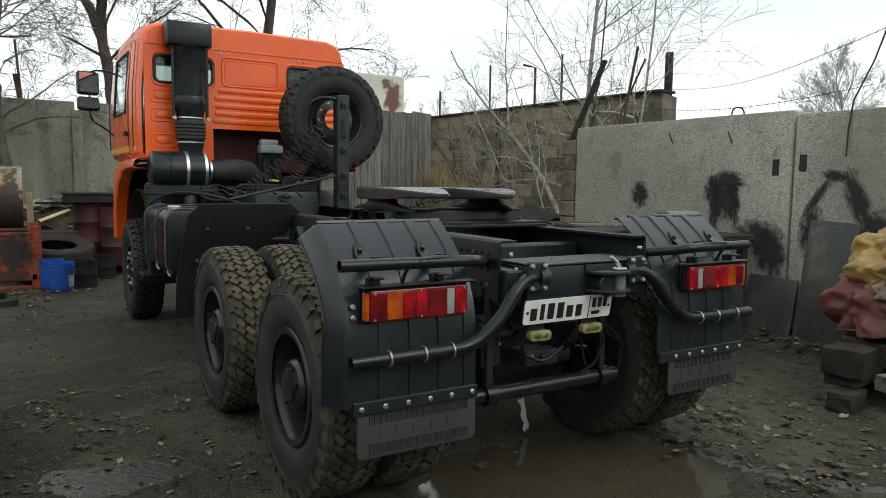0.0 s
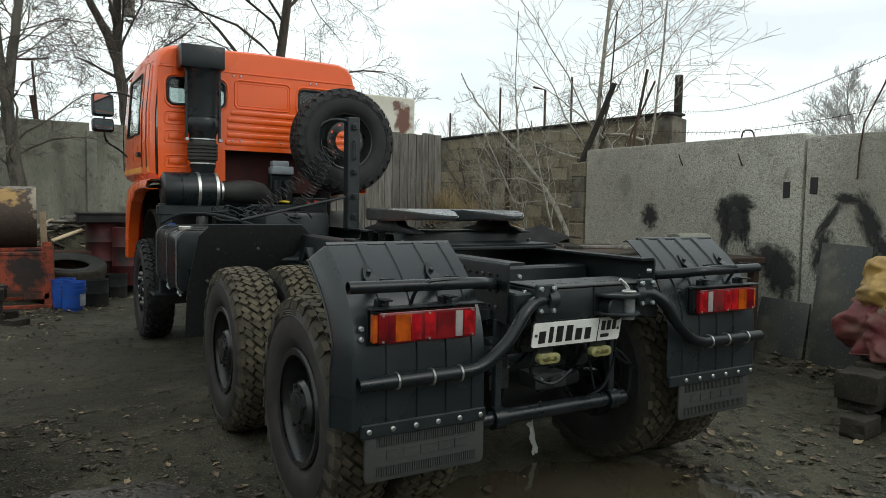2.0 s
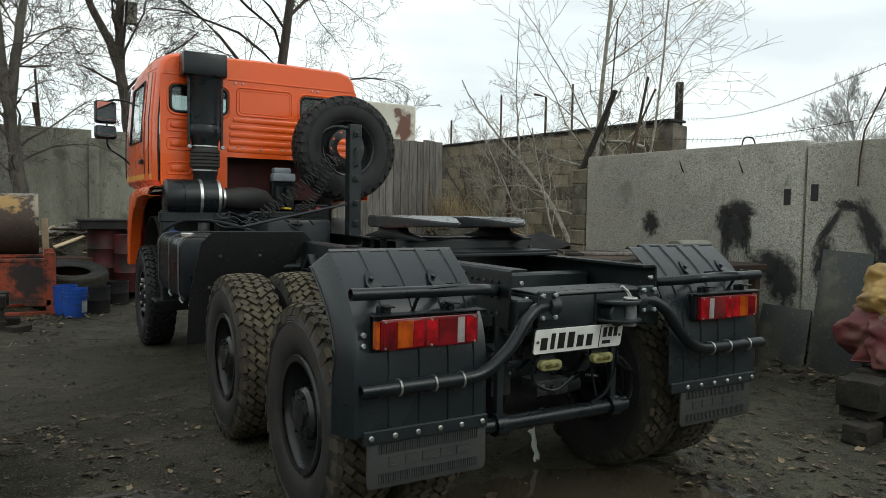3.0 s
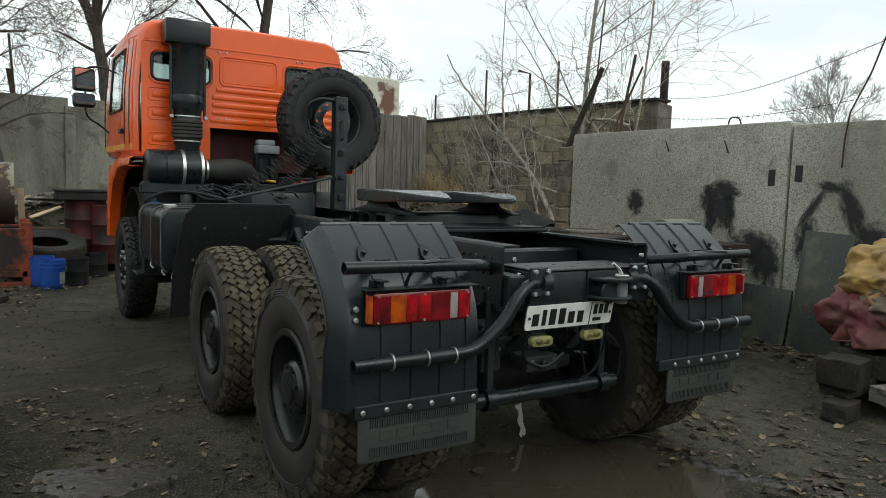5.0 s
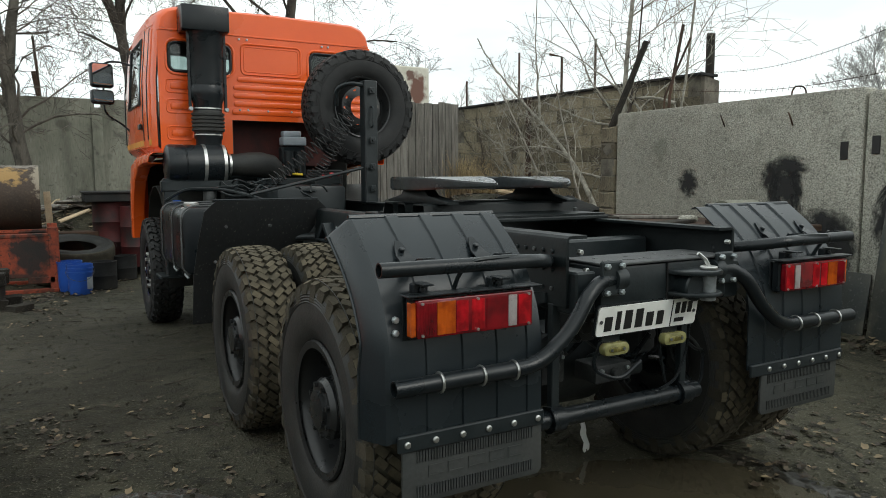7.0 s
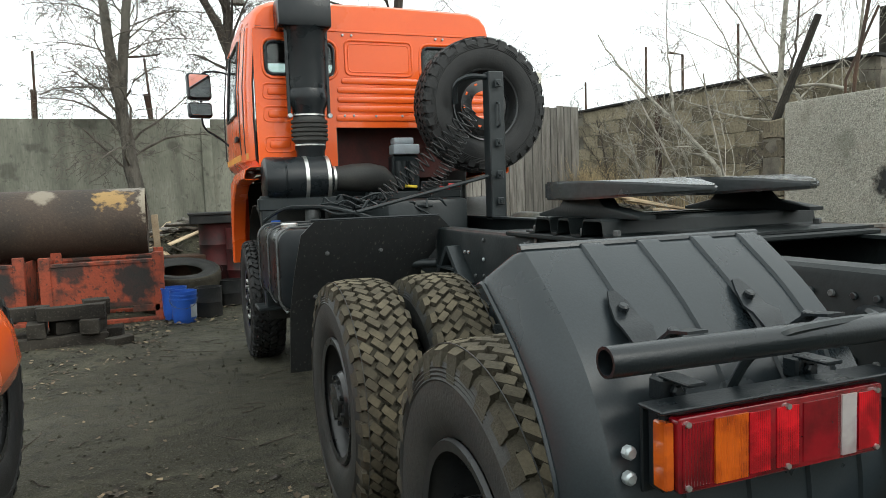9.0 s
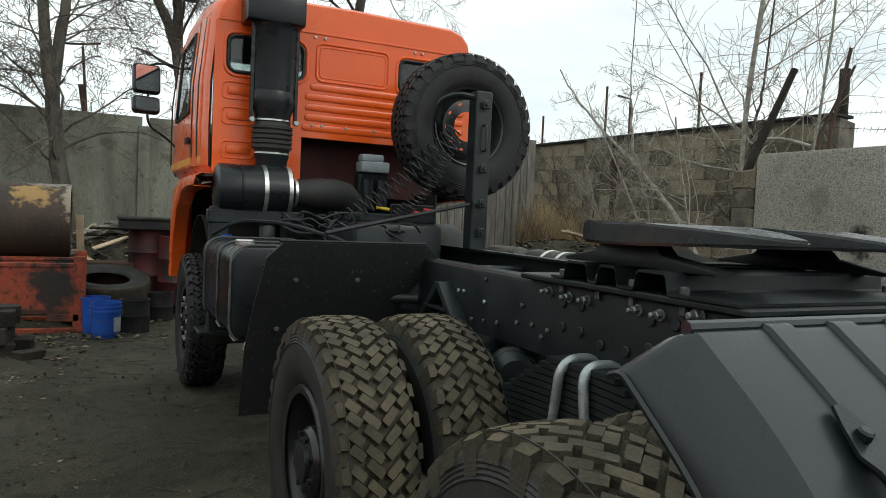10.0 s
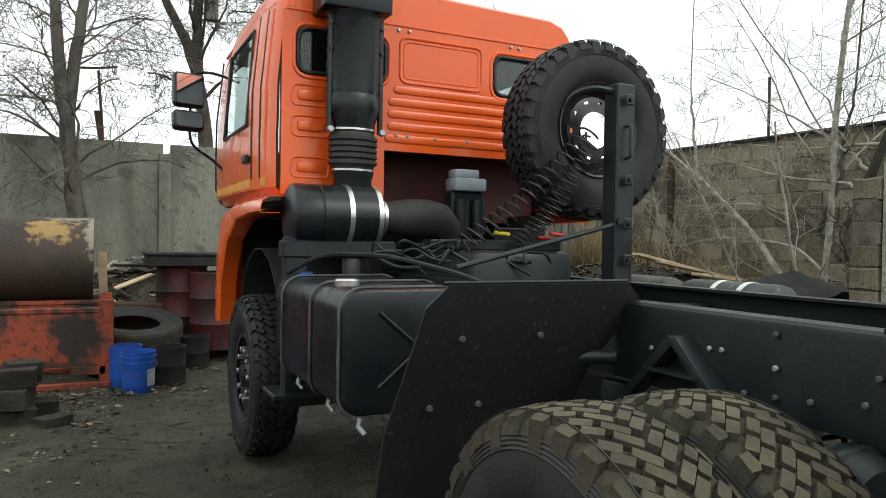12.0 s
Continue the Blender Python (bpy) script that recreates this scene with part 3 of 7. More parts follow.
def garage_top(s):
    return 3.02 - 0.06 * s / glen


bm = B()
prism(bm, [(0, -0.2), (glen, -0.2), (glen, garage_top(glen)), (0, garage_top(0))], "y", -0.3, -0.012)
part("mortar_core", bm, MORTAR, wall_garage)
bm = B()
prism(bm, [(-0.05, garage_top(0)), (glen, garage_top(glen)), (glen, garage_top(glen) + 0.04), (-0.05, garage_top(0) + 0.04)], "y", -0.4, 0.07, bevel=0.008)
part("roof_edge", bm, TAR, wall_garage)
bm = B()
prism(bm, [(-0.42, -0.2), (-0.02, -0.2), (-0.02, garage_top(0) - 0.02), (-0.42, garage_top(0) - 0.06)], "x", -0.06, 0.2)
part("end_wall", bm, BRICK, wall_garage)
for s in (3.85,):
    bm = B()
    box(bm, s, s + 0.12, -0.01, 0.05, -0.1, garage_top(s) - 0.02, 0.006)
    part("pilaster", bm, RUST, wall_garage)

# the pier of blocks that ends the slab wall
block_pier = thing("block_pier", "narrow rough pier of brown cinder blocks at the end of the slab wall", "pier", (4.2, 4.835, 0), kind="structure")
bm = B()
box(bm, 0.012, 0.308, 0.012, 0.25, 0, 1.98)
part("mortar_core", bm, MORTAR, block_pier)


def tapered_tree(name, at, height, radius, seed, lean=(0, 0), levels=4, spread=0.9, bark=None, label="", category="tree", kids=(5, 5, 5, 4), first=0.35, droop=0.0, ratio=0.5, wob=0.14, reach=1.0, twigs=None, sway=0.025, thin=0.0022, stems=()):
    """A bare tree: a tapered trunk, limbs and many fine twigs."""
    r = random.Random(seed)
    bark = bark or BARK
    tv, tf, bv, bf = [], [], [], []

    def limb(vs, fs, p, d, length, rad, n, sides, wob):
        base = None
        pts = [p.copy()]
        for i in range(n + 1):
            u = i / n
            rr = rad * (1 - 0.62 * u)
            a = d.orthogonal().normalized()
            b = d.cross(a)
            ring = len(vs)
            for k in range(sides):
                t = 2 * math.pi * k / sides
                vs.append(tuple(p + (a * math.cos(t) + b * math.sin(t)) * max(rr, thin)))
            if base is not None:
                for k in range(sides):
                    fs.append((base + k, base + (k + 1) % sides, ring + (k + 1) % sides, ring + k))
            base = ring
            d = (d + Vector((r.gauss(0, wob), r.gauss(0, wob), r.gauss(0, wob) * 0.7 - droop * (1 if n < 6 else 0)))).normalized()
            if i < n:
                p = p + d * (length / n)
                pts.append(p.copy())
        return pts, d

    def grow(pts, length, rad, level):
        if level > levels:
            return
        for k in range(kids[level - 1]):
            u = first + (0.98 - first) * (k + r.random()) / kids[level - 1] if level == 1 else r.uniform(0.2, 1.0)
            i = min(int(u * (len(pts) - 1)), len(pts) - 2)
            q = pts[i].lerp(pts[i + 1], u * (len(pts) - 1) - i)
            ax = (pts[i + 1] - pts[i]).normalized()
            az = r.uniform(0, 2 * math.pi)
            o = ax.orthogonal().normalized()
            side = o * math.cos(az) + ax.cross(o) * math.sin(az)
            d = (ax * r.uniform(0.5, 1.1) + side * spread * r.uniform(0.6, 1.1) + Vector((0, 0, 0.18))).normalized()
            ln = length * (reach if level == 1 else 1.0) * r.uniform(0.38, 0.62) * (1.15 - 0.5 * u)
            rd = rad * (1 - 0.55 * u) * r.uniform(ratio * 0.8, ratio * 1.2)
            sub, _ = limb(bv, bf, q, d, ln, rd, 5 if level < 3 else 3, 5 if level < 2 else 3, wob)
            grow(sub, ln, rd, level + 1)

    def stem(path, r0, r1):
        # a trunk that follows a bent line
        pts = smooth_path(path, 4)
        pts = [p + Vector((r.gauss(0, 0.012), r.gauss(0, 0.012), 0)) for p in pts]
        base = None
        for i, p in enumerate(pts):
            d = (pts[min(i + 1, len(pts) - 1)] - pts[max(i - 1, 0)]).normalized()
            a = (Vector((0, 1, 0)) - d * d.y).normalized()
            b = d.cross(a)
            rr = (r0 + (r1 - r0) * i / (len(pts) - 1)) * (1 + r.gauss(0, 0.04))
            ring = len(tv)
            for k in range(10):
                t = 2 * math.pi * k / 10
                tv.append(tuple(p + (a * math.cos(t) + b * math.sin(t)) * rr))
            if base is not None:
                for k in range(10):
                    tf.append((base + k, base + (k + 1) % 10, ring + (k + 1) % 10, ring + k))
            base = ring
        return pts

    if stems:
        for path, r0, r1 in stems:
            grow(stem(path, r0, r1), height, r0, 1)
    else:
        d0 = Vector((lean[0], lean[1], 1)).normalized()
        trunk, _ = limb(tv, tf, Vector((0, 0, -0.15)), d0, height, radius, 12, 9, sway)
        grow(trunk, height, radius, 1)
    tree = thing(name, label, category, at)
    for nm, vs, fs in (("trunk", tv, tf), ("crown", bv, bf)):
        m = bpy.data.meshes.new(nm)
        m.from_pydata(vs, [], fs)
        m.materials.append(twigs if twigs and nm == "crown" else bark)
        m.shade_smooth()
        share(nm, m, tree)
    return tree


TALL = dict(levels=4, spread=0.95, droop=0.07, thin=0.0048, ratio=0.3, wob=0.17, reach=0.55)
SLIM = dict(levels=4, spread=1.1, droop=0.1, thin=0.0045, ratio=0.19, wob=0.2, reach=0.42, twigs=TWIGS)
tapered_tree("bare_tree", (-2.15, 12.5, 0), 7.5, 0.145, 11, kids=(24, 9, 5, 2), first=0.2, bark=POPLAR, label="bare tree with a dark foot and pale stems",
             stems=(([(0, 0, -0.15), (-0.2, 0, 1.7), (-0.38, 0, 3.1), (-0.53, 0, 4.75), (-0.8, 0.1, 8.0)], 0.15, 0.06), ([(-0.36, 0.02, 3.0), (-0.27, 0.0, 3.9), (-0.12, 0, 4.85), (0.05, -0.05, 6.4), (0.1, 0, 8.0)], 0.095, 0.05)), **SLIM)
tapered_tree("bare_tree", (-6.2, 16.4, 0), 9.0, 0.17, 15, (-0.06, 0.02), kids=(26, 8, 4, 2), bark=POPLAR, label="bare tree behind the far end of the concrete wall", **SLIM)
tapered_tree("bare_tree", (-0.15, 14.0, 0), 8.0, 0.2, 21, kids=(9, 7, 6, 4), first=0.45, label="thick dark bare tree with a forked trunk",
             stems=(([(0, 0, -0.15), (-0.1, 0, 1.8), (-0.23, 0, 3.2), (-0.42, 0, 4.5), (-0.36, 0, 5.7), (-0.25, 0, 8.6)], 0.15, 0.07), ([(-0.4, 0, 4.3), (-0.58, 0, 4.9), (-0.94, 0, 5.5), (-1.2, 0, 6.6), (-1.3, 0, 8.2)], 0.1, 0.045)), **TALL)
tapered_tree("bare_tree", (2.95, 17.0, 0), 10.5, 0.19, 33, (0.21, 0), kids=(12, 9, 7, 5), first=0.4, label="bare tree with hanging fine twigs behind the truck cab", levels=4, spread=1.0, droop=0.11, thin=0.0045, ratio=0.36, wob=0.17)
THIN = dict(levels=3, bark=PALEBARK, thin=0.0032, ratio=0.36, wob=0.17, reach=0.62, sway=0.06)
tapered_tree("bare_sapling", (5.92, 6.55, 0.3), 8.0, 0.045, 41, (0.0, 0.02), kids=(22, 9, 4, 0), spread=1.15, first=0.22, label="slender pale bare sapling beside the block pier", **THIN)
tapered_tree("bare_sapling", (6.3, 6.0, 0.2), 7.0, 0.026, 42, (0.08, 0), kids=(15, 8, 4, 0), spread=1.1, first=0.22, label="slender pale bare sapling beside the block pier", **THIN)
BUSH = dict(levels=3, thin=0.0034, ratio=0.4, wob=0.2, reach=0.6, spread=1.1)
tapered_tree("bare_sapling", (6.0, 7.0, 0), 2.3, 0.03, 44, kids=(9, 5, 3, 0), first=0.15, bark=PALEBARK, label="leaning pale bare sapling before the block wall",
             stems=(([(-0.05, 0.1, 0.9), (0, 0.71, 1.6), (0, 1.11, 1.95), (0, 1.77, 2.5), (0, 2.5, 2.99), (0, 3.33, 3.67), (0, 3.9, 4.3)], 0.042, 0.012), ([(0, 1.74, 2.48), (0, 1.81, 3.12), (0, 1.88, 3.63), (0.03, 1.9, 5.2)], 0.024, 0.008)), **BUSH)
tapered_tree("bare_bush", (6.0, 6.3, 0), 1.9, 0.02, 46, kids=(7, 4, 3, 0), first=0.2, bark=PALEBARK, label="pale sprawling bare bush before the block wall", category="bush",
             stems=(([(0, 0.25, 1.0), (0, 0.67, 1.41), (0, 1.23, 1.49), (0, 1.75, 1.54), (0, 2.32, 1.49), (0, 2.88, 1.38), (0, 3.79, 1.58)], 0.022, 0.007), ([(0.1, -0.2, 1.9), (0, -0.02, 2.18), (0, 0.91, 2.31), (0, 1.69, 2.56), (0, 2.32, 2.79)], 0.024, 0.007),
                    ([(0.1, -0.7, 2.5), (0, -0.37, 2.62), (0, 0.07, 2.64), (0, 0.6, 2.66), (0, 1.46, 2.81)], 0.024, 0.008), ([(0.05, -0.4, 2.1), (0, -0.13, 2.39), (0, 0.14, 2.64), (0, 0.69, 3.01), (0, 1.31, 3.42), (0, 2.3, 3.9)], 0.024, 0.007)), **BUSH)
tapered_tree("bare_sapling", (6.0, 6.3, 0), 2.0, 0.04, 43, kids=(8, 4, 3, 0), first=0.3, label="dark crooked bare sapling beside the block pier",
             stems=(([(0.0, -0.03, 0.7), (0, -0.03, 1.06), (0, 0.05, 1.64), (0, 0.0, 1.81)], 0.06, 0.035), ([(0, 0.09, 1.25), (0, 0.4, 1.58), (0, 0.73, 1.85)], 0.03, 0.015), ([(0, 0.4, 1.58), (0, 0.23, 2.01), (0, 0.12, 2.41), (0, 0.11, 2.74), (0, -0.01, 3.21), (0, -0.1, 4.6)], 0.036, 0.012)), **BUSH)
# the far tree's paleness is haze put into its bark
tapered_tree("far_tree", (37, 19.8, 0), 6.9, 0.15, 51, (0, 0), kids=(16, 9, 8, 5), spread=0.62, first=0.22, bark=HAZE_TWIG, label="round bare tree far beyond the slab wall", thin=0.008)


# ---- the tractor truck ----
truck = thing("tractor_truck", "orange-cabbed black six-wheel tractor truck standing on the mud", "truck")
R_TYRE, W_TYRE = 0.528, 0.286
Y_REAR, Y_MID, Y_FRONT = 0.715, 2.155, 5.62


K = R_TYRE / 0.565


def tyre_mesh(skin):
    """Carcass with ribbed sidewalls, turned round the z axis."""
    bm = B()
    h = W_TYRE / 2
    prof = [(0.285, -h * 0.62), (0.30, -h * 0.80), (0.36, -h * 0.97), (0.42, -h * 1.0), (0.455, -h * 0.985), (0.46, -h * 1.01), (0.466, -h * 0.98), (0.472, -h * 1.0), (0.478, -h * 0.97),
            (0.484, -h * 0.99), (0.49, -h * 0.96), (0.496, -h * 0.975), (0.502, -h * 0.945), (0.509, -h * 0.945), (0.526, -h * 0.86), (0.538, -h * 0.6), (0.543, 0)]
    prof = prof + [(r, -z) for r, z in prof[-2::-1]]
    lathe(bm, [(r * K, z) for r, z in prof], Matrix.Identity(4), 72, caps=False)
    for f in bm.faces:
        if f.calc_center_median().xy.length > 0.9 * R_TYRE:
            f.material_index = 1
    # a thin moulding seam just inside the shoulder
    tube(bm, [(0.556 * K * math.cos(t), 0.556 * K * math.sin(t), 0.112) for t in [2 * math.pi * k / 72 for k in range(73)]], 0.0018, 4)
    return mesh_of("tyre", bm, [RUBBER, GROOVE] if skin is TREAD else [skin, skin], 40)


def tread_mesh(skin):
    """Slanted lugs in a herringbone with open shoulders."""
    bm = B()
    h = W_TYRE / 2
    n = 32

    def lug(outline, r0, r1, angle, shrink):
        base, top = [], []
        cw = sum(w for w, _ in outline) / len(outline)
        ca = sum(a for _, a in outline) / len(outline)

        def at(rad, ww, aa):
            t = angle + aa / R_TYRE
            ww *= 0.945
            drop = 0.028 * (abs(ww) / h) ** 4
            return Vector(((rad - drop) * math.cos(t), (rad - drop) * math.sin(t), ww))

        for w, a in outline:
            base.append(bm.verts.new(at(r0, w, a)))
            top.append(bm.verts.new(at(r1, cw + (w - cw) * shrink, ca + (a - ca) * shrink)))
        fs = [bm.faces.new(top)]
        for k in range(len(base)):
            j = (k + 1) % len(base)
            fs.append(bm.faces.new((base[k], base[j], top[j], top[k])))
            fs[-1].material_index = 1
        return fs[0]

    lo, hi = 0.54 * K, R_TYRE
    jig = random.Random(4)
    tilt = radians(42)
    across, along = (math.cos(tilt), math.sin(tilt)), (-math.sin(tilt), math.cos(tilt))

    def block(s, w, short, long, b, a0=0.0):
        # a block standing across a slanted row, one of its corners cut
        c = w * math.tan(tilt) + a0
        o = []
        for p, q in ((-1, -1), (0.85, -1), (1, -0.8), (1, 1), (-0.8, 1), (-1, 0.75)):
            dw = p * across[0] * short / 2 + q * along[0] * long / 2
            da = p * across[1] * short / 2 + q * along[1] * long / 2
            o.append((s * (w + dw), c + da + jig.uniform(-0.001, 0.001)))
        lug(o, lo, hi - jig.uniform(0, 0.002), b, 0.95)

    for k in range(n):
        a = 2 * math.pi * k / n
        for s in (-1, 1):
            b = a + (math.pi / n if s > 0 else 0)
            ext = 0.03 * K if k % 2 else 0.0
            # two blocks to a row, a slit between them and a wider groove after
            for a0 in (-0.0218, 0.0218):
                block(s, 0.034, 0.068, 0.0315, b, a0)
                block(s, 0.091, 0.054, 0.0315, b, a0)
            # shoulder lug with a foot down the sidewall
            c0 = 0.13 * math.tan(tilt) - 0.02
            shoulder = lug([(s * 0.118, c0 - 0.028), (s * 0.143, c0 - 0.026), (s * 0.147, c0 + 0.027), (s * 0.126, c0 + 0.031), (s * 0.117, c0 + 0.016)], lo - 0.02, hi - 0.001, b, 0.9)
            t0, t1 = b + (c0 - 0.03) / R_TYRE, b + (c0 + 0.032) / R_TYRE
            vs = [[bm.verts.new((rr * math.cos(t), rr * math.sin(t), s * ww)) for rr, ww in ((0.537 * K, 0.134), (0.495 * K - ext, 0.1435), (0.495 * K - ext, 0.128), (0.52 * K, 0.11))] for t in (t0, t1)]
            for q in ((vs[0][0], vs[0][1], vs[1][1], vs[1][0]), vs[0], vs[1], (vs[0][1], vs[0][2], vs[1][2], vs[1][1])):
                bm.faces.new(q).material_index = 1
    bmesh.ops.recalc_face_normals(bm, faces=bm.faces[:])
    return mesh_of("tread", bm, [skin, GROOVE if skin is TREAD else skin], 40)


TYRE, LUGS = tyre_mesh(TREAD), tread_mesh(TREAD)
CLEAN_TYRE, CLEAN_LUGS = tyre_mesh(CLEANRUB), tread_mesh(CLEANRUB)


def scaled(profile):
    return [(r * K, z) for r, z in profile]


def dish_rear():
    """The deep rim of a twin wheel, open towards +z."""
    bm = B()
    lathe(bm, scaled([(0.262, 0.125), (0.292, 0.13), (0.298, 0.118), (0.285, 0.105), (0.272, 0.06), (0.262, -0.06), (0.22, -0.085), (0.12, -0.088), (0.12, -0.12), (0.255, -0.12), (0.292, -0.128)]), Matrix.Identity(4), 48, caps=False)
    return bm


def front_dish():
    bm = B()
    lathe(bm, scaled([(0.262, 0.115), (0.292, 0.12), (0.298, 0.108), (0.28, 0.09), (0.268, 0.02), (0.23, 0.045), (0.17, 0.08), (0.12, 0.082), (0.12, -0.1), (0.255, -0.1), (0.292, -0.118)]), Matrix.Identity(4), 48, caps=False)
    return bm


def spare_dish():
    """The same pressed wheel seen from its open side, with the hole of the hub and round holes in the disc."""
    bm = B()
    lathe(bm, scaled([(0.285, 0.12), (0.298, 0.125), (0.3, 0.115), (0.285, 0.1), (0.272, 0.05), (0.262, 0.03), (0.25, 0.02), (0.232, 0.03), (0.214, 0.06), (0.206, 0.075)]), Matrix.Identity(4), 48, caps=False)
    ring = [(math.cos(2 * math.pi * k / 40), math.sin(2 * math.pi * k / 40)) for k in range(40)]
    outer = [bm.verts.new((0.206 * K * c, 0.206 * K * s_, 0.075)) for c, s_ in ring]
    inner = [bm.verts.new((0.115 * K * c, 0.115 * K * s_, 0.085)) for c, s_ in ring]
    a = [bm.verts.new((0.188 * K * c, 0.188 * K * s_, 0.078)) for c, s_ in ring]
    b = [bm.verts.new((0.172 * K * c, 0.172 * K * s_, 0.08)) for c, s_ in ring]
    for k in range(40):
        j = (k + 1) % 40
        bm.faces.new((outer[k], outer[j], a[j], a[k]))
        if k % 4:
            bm.faces.new((a[k], a[j], b[j], b[k]))
        bm.faces.new((b[k], b[j], inner[j], inner[k]))
    return bm


SPARE_RIM = mesh_of("rim", spare_dish(), RIM, 30)
REAR_RIM, FRONT_RIM = mesh_of("rim", dish_rear(), RIM, 30), mesh_of("rim", front_dish(), RIM, 30)


def hub_mesh(depth, r):
    bm = B()
    lathe(bm, [(r, -0.08), (r, depth - 0.02), (r - 0.015, depth), (r * 0.62, depth + 0.004), (r * 0.6, depth + 0.02), (r * 0.3, depth + 0.026), (0.0001, depth + 0.026)], Matrix.Identity(4), 32)
    for k in range(8):
        a = 2 * math.pi * k / 8
        cyl(bm, (r * 0.8 * math.cos(a), r * 0.8 * math.sin(a), depth - 0.005), (r * 0.8 * math.cos(a), r * 0.8 * math.sin(a), depth + 0.016), 0.011, seg=6)
    return mesh_of("hub", bm, RIM, 30)


REAR_HUB, FRONT_HUB = hub_mesh(0.112, 0.125), hub_mesh(0.11, 0.1)


def nut_mesh(r, h):
    bm = B()
    cyl(bm, (0, 0, 0), (0, 0, h), r, seg=6, rim=0.003)
    return mesh_of("wheel_nut", bm, CHROME, 30)


NUT = nut_mesh(0.02, 0.05)


def wheel(x, y, z, side, kind, name="wheel"):
    """side -1: the dish looks to the left of the truck."""
    w = share(name, REAR_RIM if kind == "rear" else FRONT_RIM, truck,
              Matrix.Translation((x, y, z)) @ Matrix.Rotation(radians(90 * side), 4, "Y") @ Matrix.Rotation(rng.uniform(0, 6.28), 4, "Z"))
    share("tyre", CLEAN_TYRE if kind == "front" else TYRE, w)
    share("tread", CLEAN_LUGS if kind == "front" else LUGS, w)["kind"] = "stuff"
    if kind == "rear":
        share("hub", REAR_HUB, w)
    elif kind == "front":
        share("hub", FRONT_HUB, w)
        for k in range(10):
            a = 2 * math.pi * k / 10
            share("wheel_nut", NUT, w, Matrix.Translation((0.165 * math.cos(a), 0.165 * math.sin(a), 0.078)))
    return w


for y in (Y_REAR, Y_MID):
    for s in (-1, 1):
        wheel(s * 1.065, y, R_TYRE - 0.012, s, "rear")
        wheel(s * 0.715, y, R_TYRE - 0.012, -s, "inner")
for s in (-1, 1):
    wheel(s * 1.095, Y_FRONT, R_TYRE - 0.012, s, "front")

# axles, springs
for y in (Y_REAR, Y_MID, Y_FRONT):
    bm = B()
    tube(bm, [(-0.9, y, 0.55), (-0.25, y, 0.55), (-0.15, y, 0.56), (0.15, y, 0.56), (0.25, y, 0.55), (0.9, y, 0.55)], [0.075, 0.085, 0.2, 0.2, 0.085, 0.075], 16)
    part("axle", bm, BLACK, truck)


def leaf_spring(s):
    x0, x1 = s * 0.49, s * 0.6
    x0, x1 = min(x0, x1), max(x0, x1)
    top = None
    n = 15
    for k in range(n):
        half = 0.75 - 0.042 * k
        z = 0.678 + 0.0215 * k
        bm = B()
        rows = []
        for i in range(13):
            u = -1 + 2 * i / 12
            sag = -0.05 * (u * half / 0.7) ** 2 + 0.012
            rows.append((u * half, z + sag))
        poly = [(1.34 + a, b) for a, b in rows] + [(1.34 + a, b + 0.0175) for a, b in rows[::-1]]
        prism(bm, poly, "x", x0, x1)
        leaf = part("spring_leaf", bm, FRAME, truck if top is None else top)
        if top is None:
            top = leaf
            leaf.name = "leaf_spring"
    for dy in (-0.075, 0.075):
        bm = B()
        y, yb = 1.35 + dy * 0.68, 1.35 + dy * 1.6
        tube(bm, smooth_path([(x0 - 0.018, yb, 0.55), (x0 - 0.018, y, 1.015), (x1 + 0.018, y, 1.015), (x1 + 0.018, yb, 0.55)], 8), 0.0155, 18)
        part("u_bolt", bm, SILVER, top, "bright galvanised bolt")
    bm = B()
    box(bm, x0 - 0.05, x1 + 0.05, 1.295, 1.575, 0.45, 0.69, 0.015)
    part("saddle", bm, BLACK, top)


leaf_spring(-1)
leaf_spring(1)

# frame
STUDS = [(1.703, 1.184, 0.013), (1.59, 1.178, 0.013), (1.496, 1.18, 0.013), (1.26, 1.181, 0.013), (1.169, 1.18, 0.013), (1.031, 1.198, 0.017), (0.78, 1.15, 0.014), (0.6, 1.15, 0.014)]
CAPS = [(1.625, 1.155), (1.525, 1.155), (1.205, 1.158), (1.11, 1.16), (1.625, 1.072), (1.525, 1.072), (1.205, 1.077), (1.106, 1.077), (1.42, 1.048), (1.303, 1.05), (1.025, 1.05), (0.9, 1.06), (0.8, 1.05), (0.62, 1.05)]
RIVETS = [(2.15, 1.18), (2.15, 1.09), (2.25, 1.005), (2.149, 1.012), (2.045, 1.022), (1.903, 1.044), (1.802, 1.052), (1.704, 1.047), (1.74, 1.019), (2.617, 1.079), (2.376, 1.111), (2.33, 1.113), (1.872, 1.112), (2.85, 1.18), (2.98, 1.06), (3.2, 1.18), (0.45, 1.18), (0.33, 1.02)]
